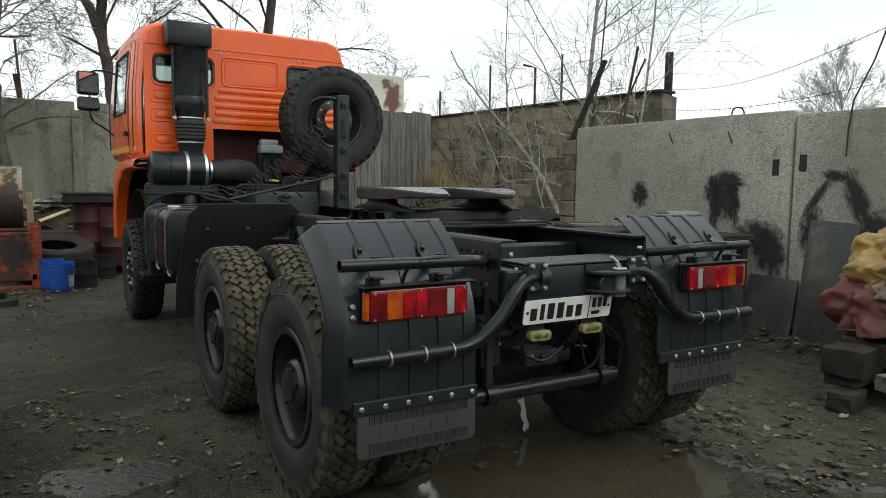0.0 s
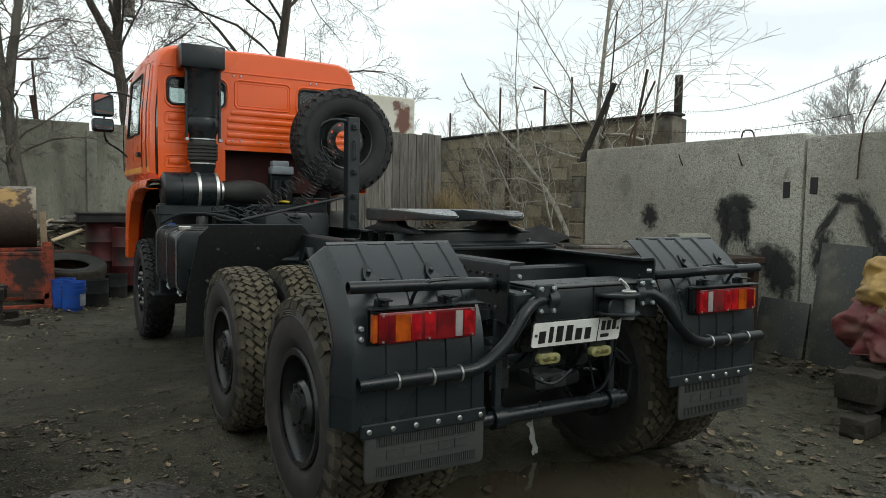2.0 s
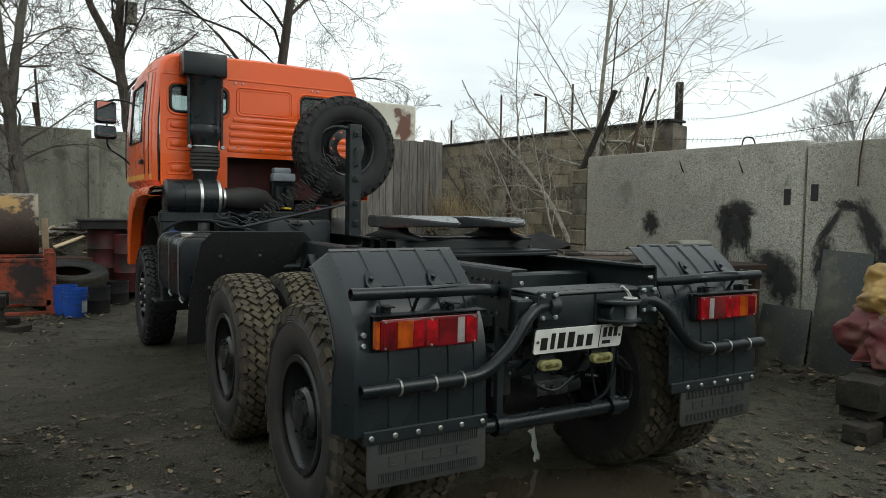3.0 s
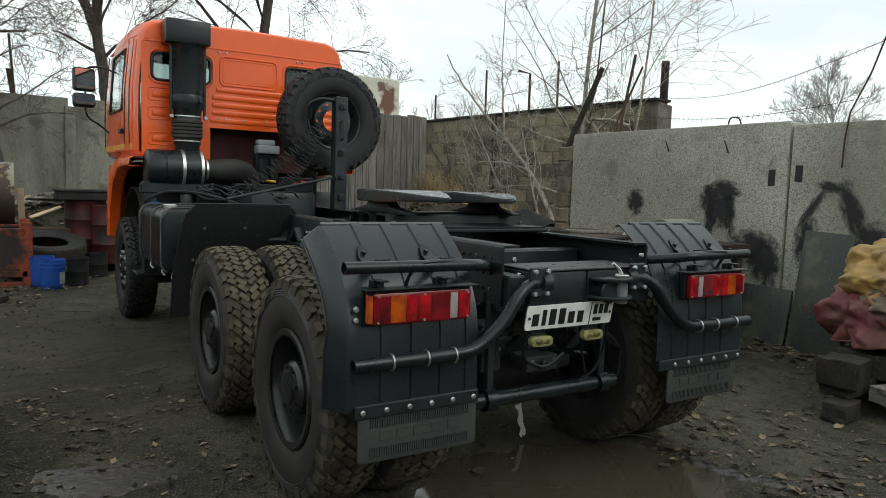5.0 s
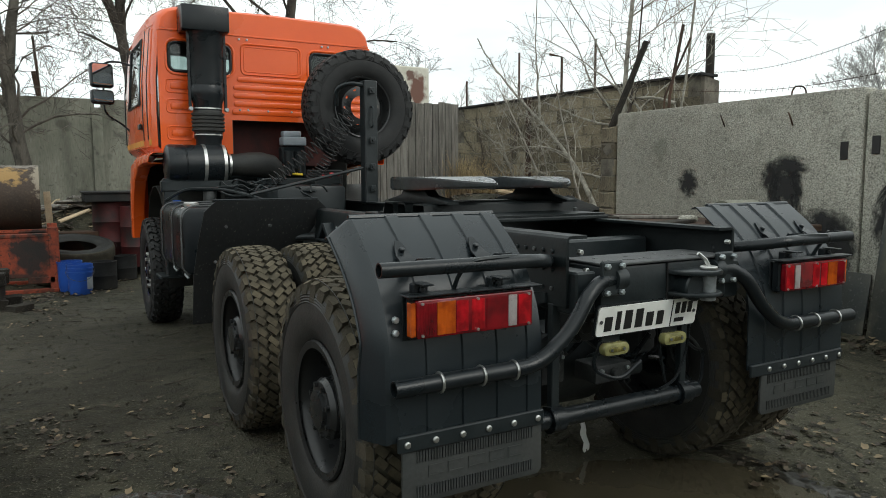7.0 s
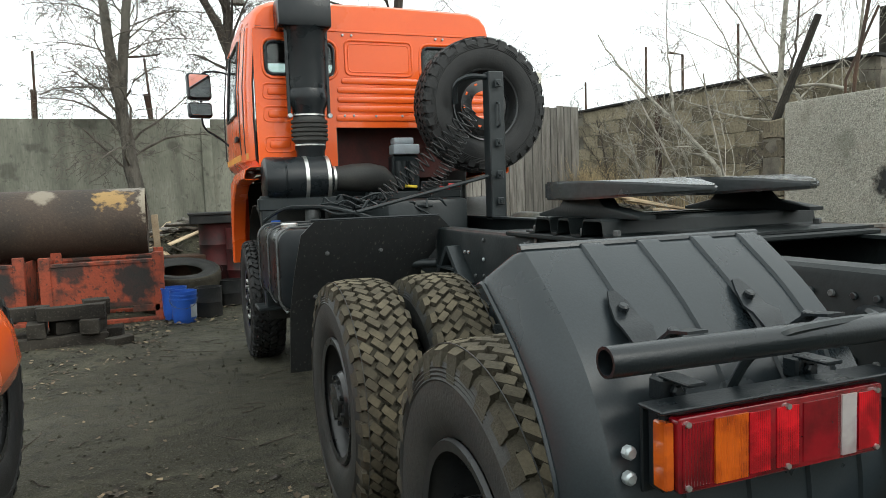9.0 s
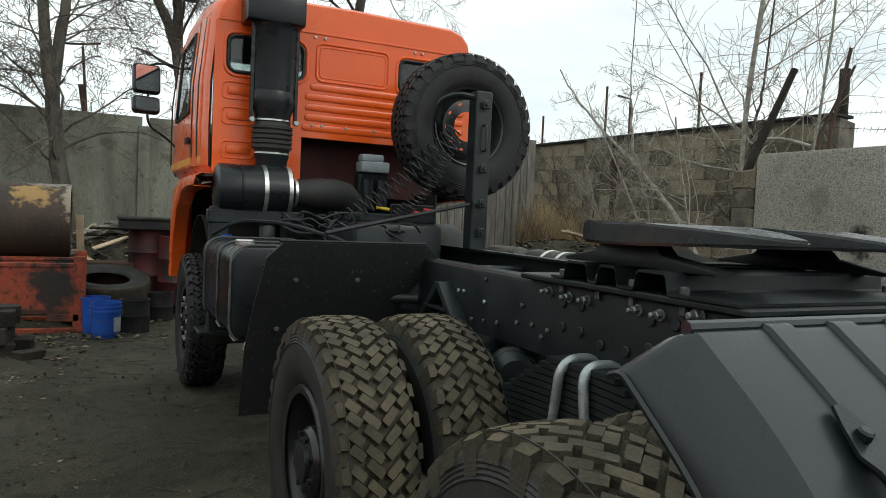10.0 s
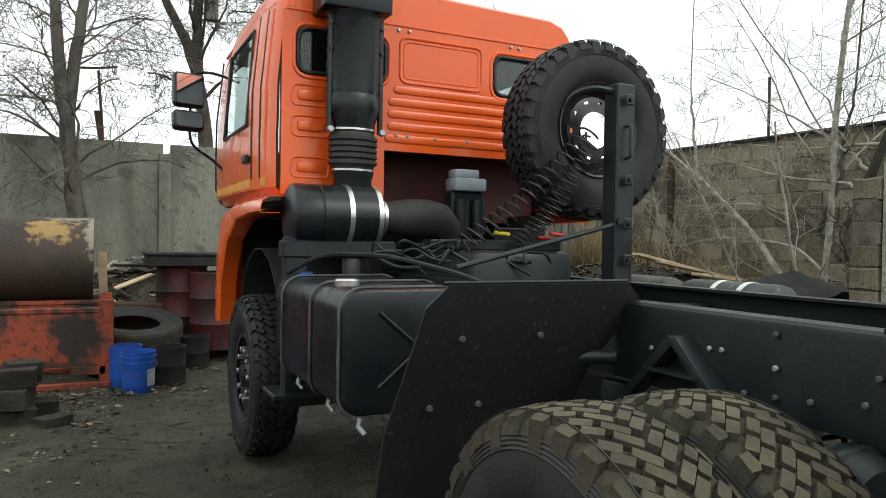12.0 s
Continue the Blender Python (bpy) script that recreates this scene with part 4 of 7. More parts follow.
for s in (-1, 1):
    bm = B()
    xo, xi, t = s * 0.455, s * 0.36, 0.012 * s
    prof = [(xo, 0.955), (xo, 1.198), (xo - 0.3 * t, 1.211), (xo - 1.3 * t, 1.22), (xi, 1.22), (xi, 1.208), (xo - t, 1.208), (xo - t, 0.967), (xi, 0.967), (xi, 0.955)]
    rail = part("frame_rail", prism(bm, [(a, b) for a, b in prof], "y", 0.09, 6.4), FRAME, truck)
    # lower fish plate
    bm = B()
    prism(bm, [(0.2, 1.0), (0.5, 0.975), (0.9, 0.975), (0.98, 0.955), (0.9, 0.9), (0.6, 0.87), (0.2, 0.96)], "x", min(xo, xo + s * 0.012), max(xo, xo + s * 0.012))
    part("gusset", bm, BLACK, rail)
    for i, (y, z) in enumerate(RIVETS):
        bm = B()
        cyl(bm, (xo, y, z), (xo + s * 0.012, y, z), 0.009, seg=8, rim=0.003)
        part("bolt", bm, SILVER if i in (1, 9, 10, 11) else STRAP, rail)
    for y, z in CAPS:
        bm = B()
        cyl(bm, (xo, y, z), (xo + s * 0.008, y, z), 0.0175, seg=16, rim=0.003)
        part("rivet_head", bm, BLACK, rail)
    for y, z, r in STUDS:
        bm = B()
        cyl(bm, (xo, y, z), (xo + s * 0.006, y, z), r * 1.35, seg=16)
        cyl(bm, (xo + s * 0.006, y, z), (xo + s * 0.026, y, z), r, seg=6, rim=0.003)
        cyl(bm, (xo + s * 0.026, y, z), (xo + s * 0.045, y, z), r * 0.6, seg=10, rim=0.003)
        part("stud", bm, DULLSTEEL, rail, "dull plated stud with nut")
    # stop bracket
    bm = B()
    tri = [(2.27, 0.965), (2.45, 1.138), (2.485, 1.138), (2.69, 0.925), (2.65, 0.925), (2.467, 1.11), (2.32, 0.965)]
    prism(bm, tri, "x", min(xo, xo + s * 0.07), max(xo, xo + s * 0.07), bevel=0.003)
    box(bm, min(xo, xo + s * 0.08), max(xo, xo + s * 0.08), 2.36, 2.58, 1.022, 1.032)
    part("stop_bracket", bm, BLACK, rail)
for y in (0.55, 2.1, 3.2, 4.4):
    bm = B()
    box(bm, -0.42, 0.42, y, y + 0.1, 0.98, 1.15, 0.01)
    part("cross_member", bm, BLACK, truck)

# shafts, silencer and stays under the frame
for nm, a, b, rad in (("propeller_shaft", (0.0, 2.2, 0.62), (0.02, 4.4, 0.86), 0.055), ("silencer", (-0.02, 2.95, 0.74), (-0.02, 3.75, 0.8), 0.15), ("mudguard_stay", (-0.45, 2.8, 1.02), (-0.85, 2.99, 1.02), 0.026), ("mudguard_stay", (0.45, 2.8, 1.02), (0.85, 2.99, 1.02), 0.026)):
    bm = B()
    cyl(bm, a, b, rad, seg=20, rim=min(0.02, rad * 0.3))
    part(nm, bm, BLACK, truck)
bm = B()
box(bm, -0.44, 0.44, 2.78, 2.9, 0.42, 0.93, 0.012, 2)
part("valve_carrier", bm, BLACK, truck)
for x, z, w in ((-0.33, 0.8, 0.07), (-0.15, 0.72, 0.06), (0.05, 0.82, 0.07), (0.25, 0.7, 0.06)):
    bm = B()
    box(bm, x - w, x + w, 2.68, 2.78, z - 0.06, z + 0.06, 0.012, 2)
    cyl(bm, (x, 2.69, z), (x, 2.62, z), 0.035, seg=14, rim=0.004)
    part("air_valve", bm, SATIN, truck, "black air valve with a round port")

# brake chambers and their lines between the rear wheels
for s in (-1, 1):
    bm = B()
    lathe(bm, [(0.0001, 0.0), (0.06, 0.0), (0.075, 0.02), (0.078, 0.07), (0.086, 0.075), (0.086, 0.09), (0.078, 0.095), (0.07, 0.14), (0.03, 0.16), (0.0001, 0.16)], frame_of((s * 0.5, 1.83, 0.86), (s * 0.44, 2.0, 0.88))[0], 20)
    chamber = part("brake_chamber", bm, BLACK, truck, "grimy black brake chamber with air lines")
    r4 = random.Random(8)
    for k in range(7):
        p = Vector((s * r4.uniform(0.4, 0.56), r4.uniform(1.75, 2.0), r4.uniform(0.8, 0.92)))
        pts = [p]
        for i in range(4):
            p = p + Vector((r4.uniform(-0.05, 0.05), r4.uniform(-0.02, 0.1), r4.uniform(-0.05, 0.06)))
            pts.append(p)
        bm = B()
        tube(bm, smooth_path(pts, 4), r4.uniform(0.006, 0.011), 7)
        part("air_line", bm, SATIN, chamber)

# tail beam
bm = B()
box(bm, -0.34, 0.34, 0.06, 0.28, 0.955, 1.115, 0.012, 2)
tail = part("tail_beam", bm, BLACK, truck)
tail.matrix_basis = Matrix.Translation((0, -0.03, -0.01))
bm = B()
box(bm, -0.33, 0.34, 0.05, 0.3, 1.117, 1.127, 0.003)
part("top_plate", bm, DUSTY, tail, "dusty black top plate with round holes")
for x in (-0.25, -0.13, -0.04, 0.1, 0.21):
    bm = B()
    cyl(bm, (x, 0.13, 1.12), (x, 0.13, 1.1285), 0.018, seg=16)
    part("hole", bm, INK, tail)
for s in (-1, 1):
    bm = B()
    box(bm, min(s * 0.345, s * 0.44), max(s * 0.345, s * 0.44), 0.08, 0.3, 0.94, 1.1, 0.008)
    part("gusset", bm, BLACK, tail)
bm = B()
box(bm, -0.01, -0.002, 0.052, 0.06, 0.96, 1.112, 0.001)
part("seam", bm, INK, tail)

# fifth wheel
bm = B()
box(bm, -0.47, 0.47, 0.95, 1.95, 1.2, 1.22, 0.005)
fifth = part("coupling_base", bm, FRAME, truck, "black corrugated mounting plate")
fifth.matrix_basis = Matrix.Translation((-0.02, -0.1, 0.018))
wave = [(0.98, 1.222)]
for y0, y1 in ((1.217, 1.353), (1.423, 1.52), (1.561, 1.688)):
    wave += [(y0 - 0.006, 1.222), (y0 + 0.002, 1.228), (y0 + 0.01, 1.268), (y0 + 0.02, 1.277), (y1 - 0.02, 1.277), (y1 - 0.01, 1.268), (y1 - 0.002, 1.228), (y1 + 0.006, 1.222)]
wave.append((1.76, 1.222))
bm = B()
for x0, x1 in ((-0.47, 0.47),):
    upper = [(y, z + 0.008) for y, z in wave]
    lo_, hi_ = [[bm.verts.new((x, y, z)) for y, z in wave + upper[::-1]] for x in (x0, x1)]
    m_ = len(lo_)
    for k in range(m_):
        bm.faces.new((lo_[k], lo_[(k + 1) % m_], hi_[(k + 1) % m_], hi_[k]))
    h_ = m_ // 2
    for e in (lo_, hi_):
        for k in range(h_ - 1):
            bm.faces.new((e[k], e[k + 1], e[m_ - 2 - k], e[m_ - 1 - k]))
bmesh.ops.recalc_face_normals(bm, faces=bm.faces[:])
part("corrugation", bm, FRAME, fifth)
for s in (-1, 1):
    for y in (1.184, 1.386, 1.54, 1.73):
        for z0, z1, r in ((1.228, 1.25, 0.014), (1.17, 1.2, 0.012)):
            bm = B()
            cyl(bm, (s * 0.44, y, z0), (s * 0.44, y, z1), r, seg=6, rim=0.003)
            part("bolt", bm, STRAP, fifth)
for s in (-1, 1):
    bm = B()
    prism(bm, [(1.12, 1.283), (1.78, 1.283), (1.78, 1.296), (1.62, 1.325), (1.58, 1.36), (1.36, 1.36), (1.32, 1.325), (1.12, 1.296)], "x", min(s * 0.33, s * 0.4), max(s * 0.33, s * 0.4), bevel=0.006)
    part("pedestal", bm, FRAME, fifth)
    bm = B()
    half = [(0.0, 1.36), (0.035, 1.33), (0.1, 1.12), (0.165, 0.955), (0.2, 0.915), (0.245, 0.93), (0.3, 0.985), (0.4, 1.14), (0.475, 1.32), (0.5, 1.5), (0.48, 1.66), (0.4, 1.8), (0.24, 1.88), (0.0, 1.9)]
    outline = [(s * u, 1.42 + (v - 1.42) * (0.84 if v < 1.42 else 0.68)) for u, v in half]
    prism(bm, outline if s > 0 else outline[::-1], "z", 1.35, 1.418)
    for v in bm.verts:
        # the tail of each horn thins and falls away
        f_ = max(0.0, (1.3 - v.co.y) / 0.4)
        v.co.z += (0.06 * f_ if v.co.z < 1.38 else 0.0) - 0.045 * f_ ** 1.3
    bmesh.ops.bevel(bm, geom=[e for e in bm.edges], offset=0.008, segments=2, affect="EDGES")
    part("coupling_plate", bm, GREASE, fifth, "greased grey steel coupling plate")

# mudguards with lamps and bars
MG = [(0.372, 1.287), (0.347, 1.297), (0.219, 1.2), (0.13, 1.105), (0.07, 0.99), (0.045, 0.89), (0.04, 0.6)]
MG = [(p.y, p.z) for p in smooth_path([(0, y, z) for y, z in MG], 3)]


def ribbed(bm, x0, x1, front, back, z0, z1, n):
    """One moulded pane with fine upright flutes on its face."""
    w = (x1 - x0) / n
    o = [(x0, back)]
    for k in range(n):
        o += [(x0 + w * k, front + 0.0012), (x0 + w * (k + 0.5), front)]
    return prism(bm, o + [(x1, front + 0.0012), (x1, back)], "z", z0, z1)


bm = B()
box(bm, -0.0028, 0.0028, -0.0032, 0.0032, -0.019, 0.019)
RIDGE = mesh_of("ridge", bm, FLAP)


def mudguard(s):
    rows = []
    for y, z in MG:
        # the outer cheek falls away from the main face
        f = min(1.0, max(0.0, (z - 0.82) / 0.16))
        down, fore = 0.008 + 0.042 * f, 0.09 - 0.04 * f
        rows.append([(s * 1.243, y + fore * 1.35, z - down * 1.35), (s * 1.238, y + fore, z - down), (s * 1.2, y + 0.008, z - 0.006), (s * 1.186, y, z), (s * (0.6 if s < 0 else 0.51), y, z)])
    bm = B()
    sheet(bm, rows, 0.006)
    g = part("mudguard", bm, PLASTIC, truck, "black ribbed plastic mudguard", 25)
    bm = B()
    tube(bm, [(r[0][0], r[0][1] + 0.002, r[0][2]) for r in rows], 0.006, 6)
    part("edge_lip", bm, PLASTIC, g)
    for x in (1.035, 0.9, 0.765, 0.64):
        bm = B()
        rows = []
        for i, (y, z) in enumerate(MG):
            p0, p1 = MG[max(i - 1, 0)], MG[min(i + 1, len(MG) - 1)]
            t = Vector((p1[0] - p0[0], p1[1] - p0[1])).normalized()
            ny, nz = (t.y, -t.x) if -t.x > 0 or t.y < 0 else (-t.y, t.x)
            if i == 0:
                ny, nz = 0.0, 1.0
            rows.append([(s * (x + dx), y + ny * d, z + nz * d) for dx, d in ((-0.027, -0.001), (-0.023, 0.007), (0.023, 0.007), (0.027, -0.001))])
        sheet(bm, rows)
        part("rib", bm, PLASTIC, g, angle=20)
    bm = B()
    tube(bm, [(s * 1.19, 0.36, 1.297), (s * 0.6, 0.36, 1.297)], 0.01, 8)
    part("edge_bead", bm, PLASTIC, g)
    bm = B()
    near = 0.6 if s < 0 else 0.515
    box(bm, min(s * near, s * 1.17), max(s * near, s * 1.17), 0.022, 0.038, 0.568, 0.622, 0.004)
    flap = part("strip", bm, BLACK, g)
    for k in range(6):
        x = s * (0.63 + k * 0.102)
        bm = B()
        cyl(bm, (x, 0.024, 0.595), (x, 0.012, 0.595), 0.0115, seg=10, rim=0.004)
        part("bolt", bm, CHROME, flap)
    bm = B()
    prism(bm, rounded(min(s * 0.6, s * 1.15), max(s * 0.6, s * 1.15), 0.385, 0.58, 0.025), "y", 0.036, 0.048, bevel=0.003)
    mud_flap = part("mud_flap", bm, FLAP, truck, "dusty black rubber flap with raised ridges")
    for row in (0.543, 0.425):
        for k in range(44):
            share("ridge", RIDGE, mud_flap, Matrix.Translation((s * (0.645 + k * 0.0105), 0.0337, row)))
    x0 = 0.69
    for w in (0.055, 0.06, 0.065, 0.06, 0.055):
        a = min(s * x0, s * (x0 + w))
        bm = B()
        prism(bm, [(a, 0.468), (a + w, 0.468), (a + w, 0.474), (a + 0.006, 0.474), (a + 0.006, 0.502), (a + w, 0.502), (a + w, 0.508), (a, 0.508)], "y", 0.0325, 0.037)
        part("raised_shape", bm, FLAP, mud_flap)
        x0 += w + 0.018
    # lamp
    lx0, lx1 = min(s * 0.68, s * 1.118), max(s * 0.68, s * 1.118)
    bm = B()
    box(bm, lx0 - 0.012, lx1 + 0.012, 0.03, 0.068, 0.94, 1.075, 0.006)
    lamp = part("tail_lamp", bm, SATIN, truck, "red and amber combination tail lamp in a black housing")
    lamp.matrix_basis = Matrix.Translation((0 if s < 0 else -0.01, -0.018, -0.008))
    for nm, m_, x_, y0, y1, z0, z1 in (("hood", SATIN, 0.035, 0.0, 0.06, 1.077, 1.083), ("backing_plate", SATIN, 0.02, 0.0685, 0.076, 0.93, 1.074), ("lamp_bracket", BLACK, -0.12, 0.0765, 0.13, 0.97, 1.03)):
        bm = B()
        box(bm, lx0 - x_, lx1 + x_, y0, y1, z0, z1, 0.002)
        part(nm, bm, m_, lamp)
    bm = B()
    prism(bm, rounded(lx0, lx1, 0.945, 1.066, 0.008), "y", 0.008, 0.032, bevel=0.004)
    part("red_lens", bm, LENS_R, lamp, "red ribbed lens")
    u = lambda f: s * (1.118 - 0.438 * f)
    for nm, a, b, mt in (("amber_lens", 0.16, 0.31, LENS_O), ("clear_lens", 0.775, 0.85, LENS_W)):
        xa, xb = sorted((u(a), u(b)))
        bm = ribbed(B(), xa, xb, 0.0035, 0.012, 0.953, 1.057, 14)
        part(nm, bm, mt, lamp)
    # some segments take the brighter red that stands for glow
    for a, b, mt in ((0.02, 0.15, LENS_R), (0.32, 0.42, LENS_LIT), (0.45, 0.56, LENS_LIT), (0.58, 0.76, LENS_R), (0.87, 0.98, LENS_LIT)):
        xa, xb = sorted((u(a), u(b)))
        bm = ribbed(B(), xa, xb, 0.0055, 0.012, 0.955, 1.055, 10)
        part("red_segment", bm, mt, lamp)
    bm = B()
    xa, xb = sorted((s * 1.118, s * 1.136))
    box(bm, xa, xb, 0.014, 0.046, 0.95, 1.058, 0.003)
    part("side_marker", bm, LENS_O, lamp, "amber side lens")
    for fx, fz in ((0.04, 0.955), (0.04, 1.055), (0.5, 0.955), (0.5, 1.055), (0.96, 0.955), (0.96, 1.055)):
        bm = B()
        cyl(bm, (u(fx), 0.01, fz), (u(fx), 0.002, fz), 0.005, seg=8)
        part("screw", bm, CHROME, lamp)
    for z in (0.95, 0.992):
        bm = B()
        cyl(bm, (s * 1.162, 0.062, z), (s * 1.162, 0.043, z), 0.0115, seg=8, rim=0.004)
        part("bolt", bm, SILVER, g)
    # bars
    bm = B()
    tube(bm, smooth_path([(s * (1.245 if s < 0 else 1.12), -0.01, 1.16), (s * 0.66, -0.01, 1.155), (s * 0.57, 0.06, 1.14), (s * 0.455, 0.2, 1.12)], 6), 0.024, 14, 0.8)
    up = part("upper_bar", bm, SATIN, truck, "black tubular mudguard stay")
    bm = B()
    tube(bm, smooth_path([(s * (1.2 if s < 0 else 1.165), -0.01, 0.79), (s * 0.65, -0.01, 0.795), (s * 0.51, -0.01, 0.9), (s * 0.43, 0.0, 1.01), (s * 0.36, 0.02, 1.055), (s * 0.27, 0.03, 1.06)], 8), 0.028, 14, 0.8)
    low = part("lower_bar", bm, SATIN, truck, "black bent tubular bumper bar")
    for x in (1.04, 0.885, 0.755):
        bm = B()
        tube(bm, [(s * x + 0.0, -0.01 + 0.031 * math.cos(t), 0.792 + 0.031 * math.sin(t)) for t in [2 * math.pi * k / 14 for k in range(15)]], 0.005, 6)
        part("clip", bm, CHROME, low)
    for x in (1.07, 0.78):
        bm = B()
        for pts in ([(0.228, 1.222), (0.205, 1.203), (0.178, 1.178), (0.15, 1.17), (0.128, 1.145), (0.09, 1.15), (0.045, 1.182), (0.0, 1.187)],):
            sheet(bm, [[(s * (x - w), y, z), (s * (x + w), y, z)] for (y, z), w in zip(pts, (0.008, 0.02, 0.027, 0.032, 0.024, 0.02, 0.02, 0.02))], 0.005)
        for y, z in ((0.195, 1.195), (0.06, 1.174)):
            cyl(bm, (s * x, y, z - 0.006), (s * x, y - 0.006, z + 0.007), 0.0105, seg=8, rim=0.003)
        st = part("strap", bm, SATIN, up)
        bm = B()
        box(bm, s * x - 0.026, s * x + 0.026, 0.055, 0.09, 1.062, 1.1, 0.004)
        box(bm, s * x - 0.018, s * x + 0.018, 0.0, 0.075, 1.098, 1.104, 0.002)
        cyl(bm, (s * x, 0.057, 1.08), (s * x, 0.043, 1.08), 0.011, seg=6, rim=0.003)
        part("bar_bracket", bm, SATIN, up)
    bm = B()
    tube(bm, smooth_path([(s * 0.95, 0.06, 1.065), (s * 0.95, 0.02, 1.13), (s * 0.93, -0.03, 1.175), (s * 0.8, -0.02, 1.178), (s * 0.68, 0.0, 1.17), (s * 0.55, 0.12, 1.15)], 5), 0.008, 6)
    part("cable", bm, BLACK, up)


mudguard(-1)
mudguard(1)

# number plate, tow jaw, lamps and the low crash bar
bm = B()
prism(bm, rounded(-0.26, 0.26, -0.112, 0.0, 0.012), "y", -0.003, 0.003)
plate = part("number_plate", bm, PLATE, truck, "white number plate with dark bars")
plate.matrix_basis = Matrix.Translation((-0.097, 0.02, 0.958)) @ Matrix.Rotation(radians(10), 4, "X")
x = -0.225
for w, h in ((0.036, 0.056), (0.022, 0.074), (0.036, 0.074), (0.036, 0.074), (0.036, 0.056), (0.034, 0.056)):
    bm = B()
    box(bm, x, x + w, -0.0055, -0.0025, -0.094, -0.094 + h)
    part("bar", bm, INK, plate)
    x += w + 0.02
bm = B()
box(bm, 0.118, 0.121, -0.0055, -0.0025, -0.11, -0.002)
part("divider", bm, INK, plate)
for x in (0.138, 0.172, 0.206):
    bm = B()
    box(bm, x, x + 0.022, -0.0055, -0.0025, -0.06, -0.014)
    part("bar", bm, INK, plate)
bm = B()
box(bm, 0.14, 0.19, -0.0055, -0.0025, -0.094, -0.078)
part("bar", bm, INK, plate)
bm = B()
prism(bm, rounded(-0.266, 0.266, -0.118, 0.006, 0.014), "y", 0.0035, 0.012)
part("backing", bm, SATIN, plate)
for x in (-0.243, 0.243):
    bm = B()
    cyl(bm, (x, -0.002, -0.056), (x, -0.007, -0.056), 0.007, seg=10)
    part("screw", bm, STRAP, plate)
for x, z in ((-0.25, 0.79), (0.06, 0.795)):
    bm = B()
    box(bm, x - 0.045, x + 0.045, 0.07, 0.076, z + 0.01, z + 0.105, 0.002)
    holder = part("lamp_bracket", bm, BLACK, truck)
    bm = B()
    prism(bm, rounded(x - 0.062, x + 0.062, z - 0.024, z + 0.024, 0.022), "y", 0.034, 0.07, bevel=0.006)
    shell = part("plate_lamp", bm, LAMPY, holder, "yellowed plastic plate lamp")
    bm = B()
    prism(bm, rounded(x - 0.04, x + 0.04, z - 0.01, z + 0.01, 0.009), "y", 0.03, 0.036, bevel=0.002)
    part("lamp_lens", bm, LENS_Y, shell, "dark amber inner lens")
    for dx in (-0.03, 0.03):
        bm = B()
        cyl(bm, (x + dx, 0.032, z), (x + dx, 0.027, z), 0.006, seg=8)
        part("screw", bm, STRAP, shell)
bm = B()
box(bm, -0.05, 0.29, 0.085, 0.12, 0.96, 1.085, 0.006)
tow = part("tow_jaw", bm, BLACK, truck)
tow.matrix_basis = Matrix.Translation((-0.03, -0.03, -0.01))
for z0, z1, w in ((1.068, 1.086, 0.13), (0.985, 1.0, 0.1)):
    bm = B()
    o = [(0.02, 0.1), (0.22, 0.1), (0.245, 0.04), (0.235, -0.02), (0.2, -0.06), (0.15, -0.075), (0.09, -0.06), (0.04, -0.01)]
    prism(bm, o, "z", z0, z1, bevel=0.004)
    part("jaw_plate", bm, BLACK, tow)
bm = B()
cyl(bm, (0.165, -0.02, 0.965), (0.165, -0.02, 1.068), 0.03, seg=18, rim=0.003)
pin = part("coupling_pin", bm, DULLSTEEL, tow, "dull grey steel coupling pin")
bm = B()
cyl(bm, (0.165, -0.02, 1.086), (0.165, -0.02, 1.1), 0.034, seg=18, rim=0.004)
tube(bm, [(0.165, -0.02, 1.1), (0.15, -0.015, 1.125), (0.12, -0.005, 1.15)], 0.008, 8)
part("lever", bm, CHROME, pin, "bright pin lever")
bm = B()
cyl(bm, (0.1, -0.02, 1.02), (0.1, 0.1, 1.02), 0.055, 0.04, seg=18, rim=0.006)
part("throat", bm, BLACK, tow)
for x, z in ((-0.02, 1.06), (-0.02, 0.975), (0.26, 1.06), (0.26, 0.975)):
    bm = B()
    cyl(bm, (x, 0.09, z), (x, 0.068, z), 0.012, seg=6, rim=0.003)
    part("bolt", bm, STRAP, tow)
bm = B()
tube(bm, [(-0.52, 0.2, 0.52), (0.36, 0.2, 0.52)], 0.036, 18, 0.8)
for x in (-0.42, 0.27):
    tube(bm, [(x - 0.03, 0.2, 0.52), (x + 0.03, 0.2, 0.52)], 0.052, 18)
crash = part("crash_bar", bm, SATIN, truck, "black tubular crash bar")
crash.matrix_basis = Matrix.Translation((-0.02, -0.03, -0.008))
for x in (-0.42, 0.27):
    bm = B()
    box(bm, x - 0.018, x + 0.018, 0.19, 0.222, 0.52, 0.97, 0.003)
    part("hanger", bm, BLACK, crash)
for s in (-1, 1):
    bm = B()
    tube(bm, [(s * 0.24, 0.055, 1.07), (s * 0.29, 0.055, 1.07)], 0.04, 16, 0.7)
    sock = part("bar_socket", bm, BLACK, tail)
    bm = B()
    box(bm, min(s * 0.255, s * 0.355), max(s * 0.255, s * 0.355), 0.035, 0.058, 1.01, 1.14, 0.006)
    part("flange", bm, BLACK, sock)
    for dx in (0.27, 0.34):
        for z in (1.025, 1.122):
            bm = B()
            cyl(bm, (s * dx, 0.036, z), (s * dx, 0.016, z), 0.011, seg=6, rim=0.003)
            part("bolt", bm, SILVER, sock, "bright bolt")

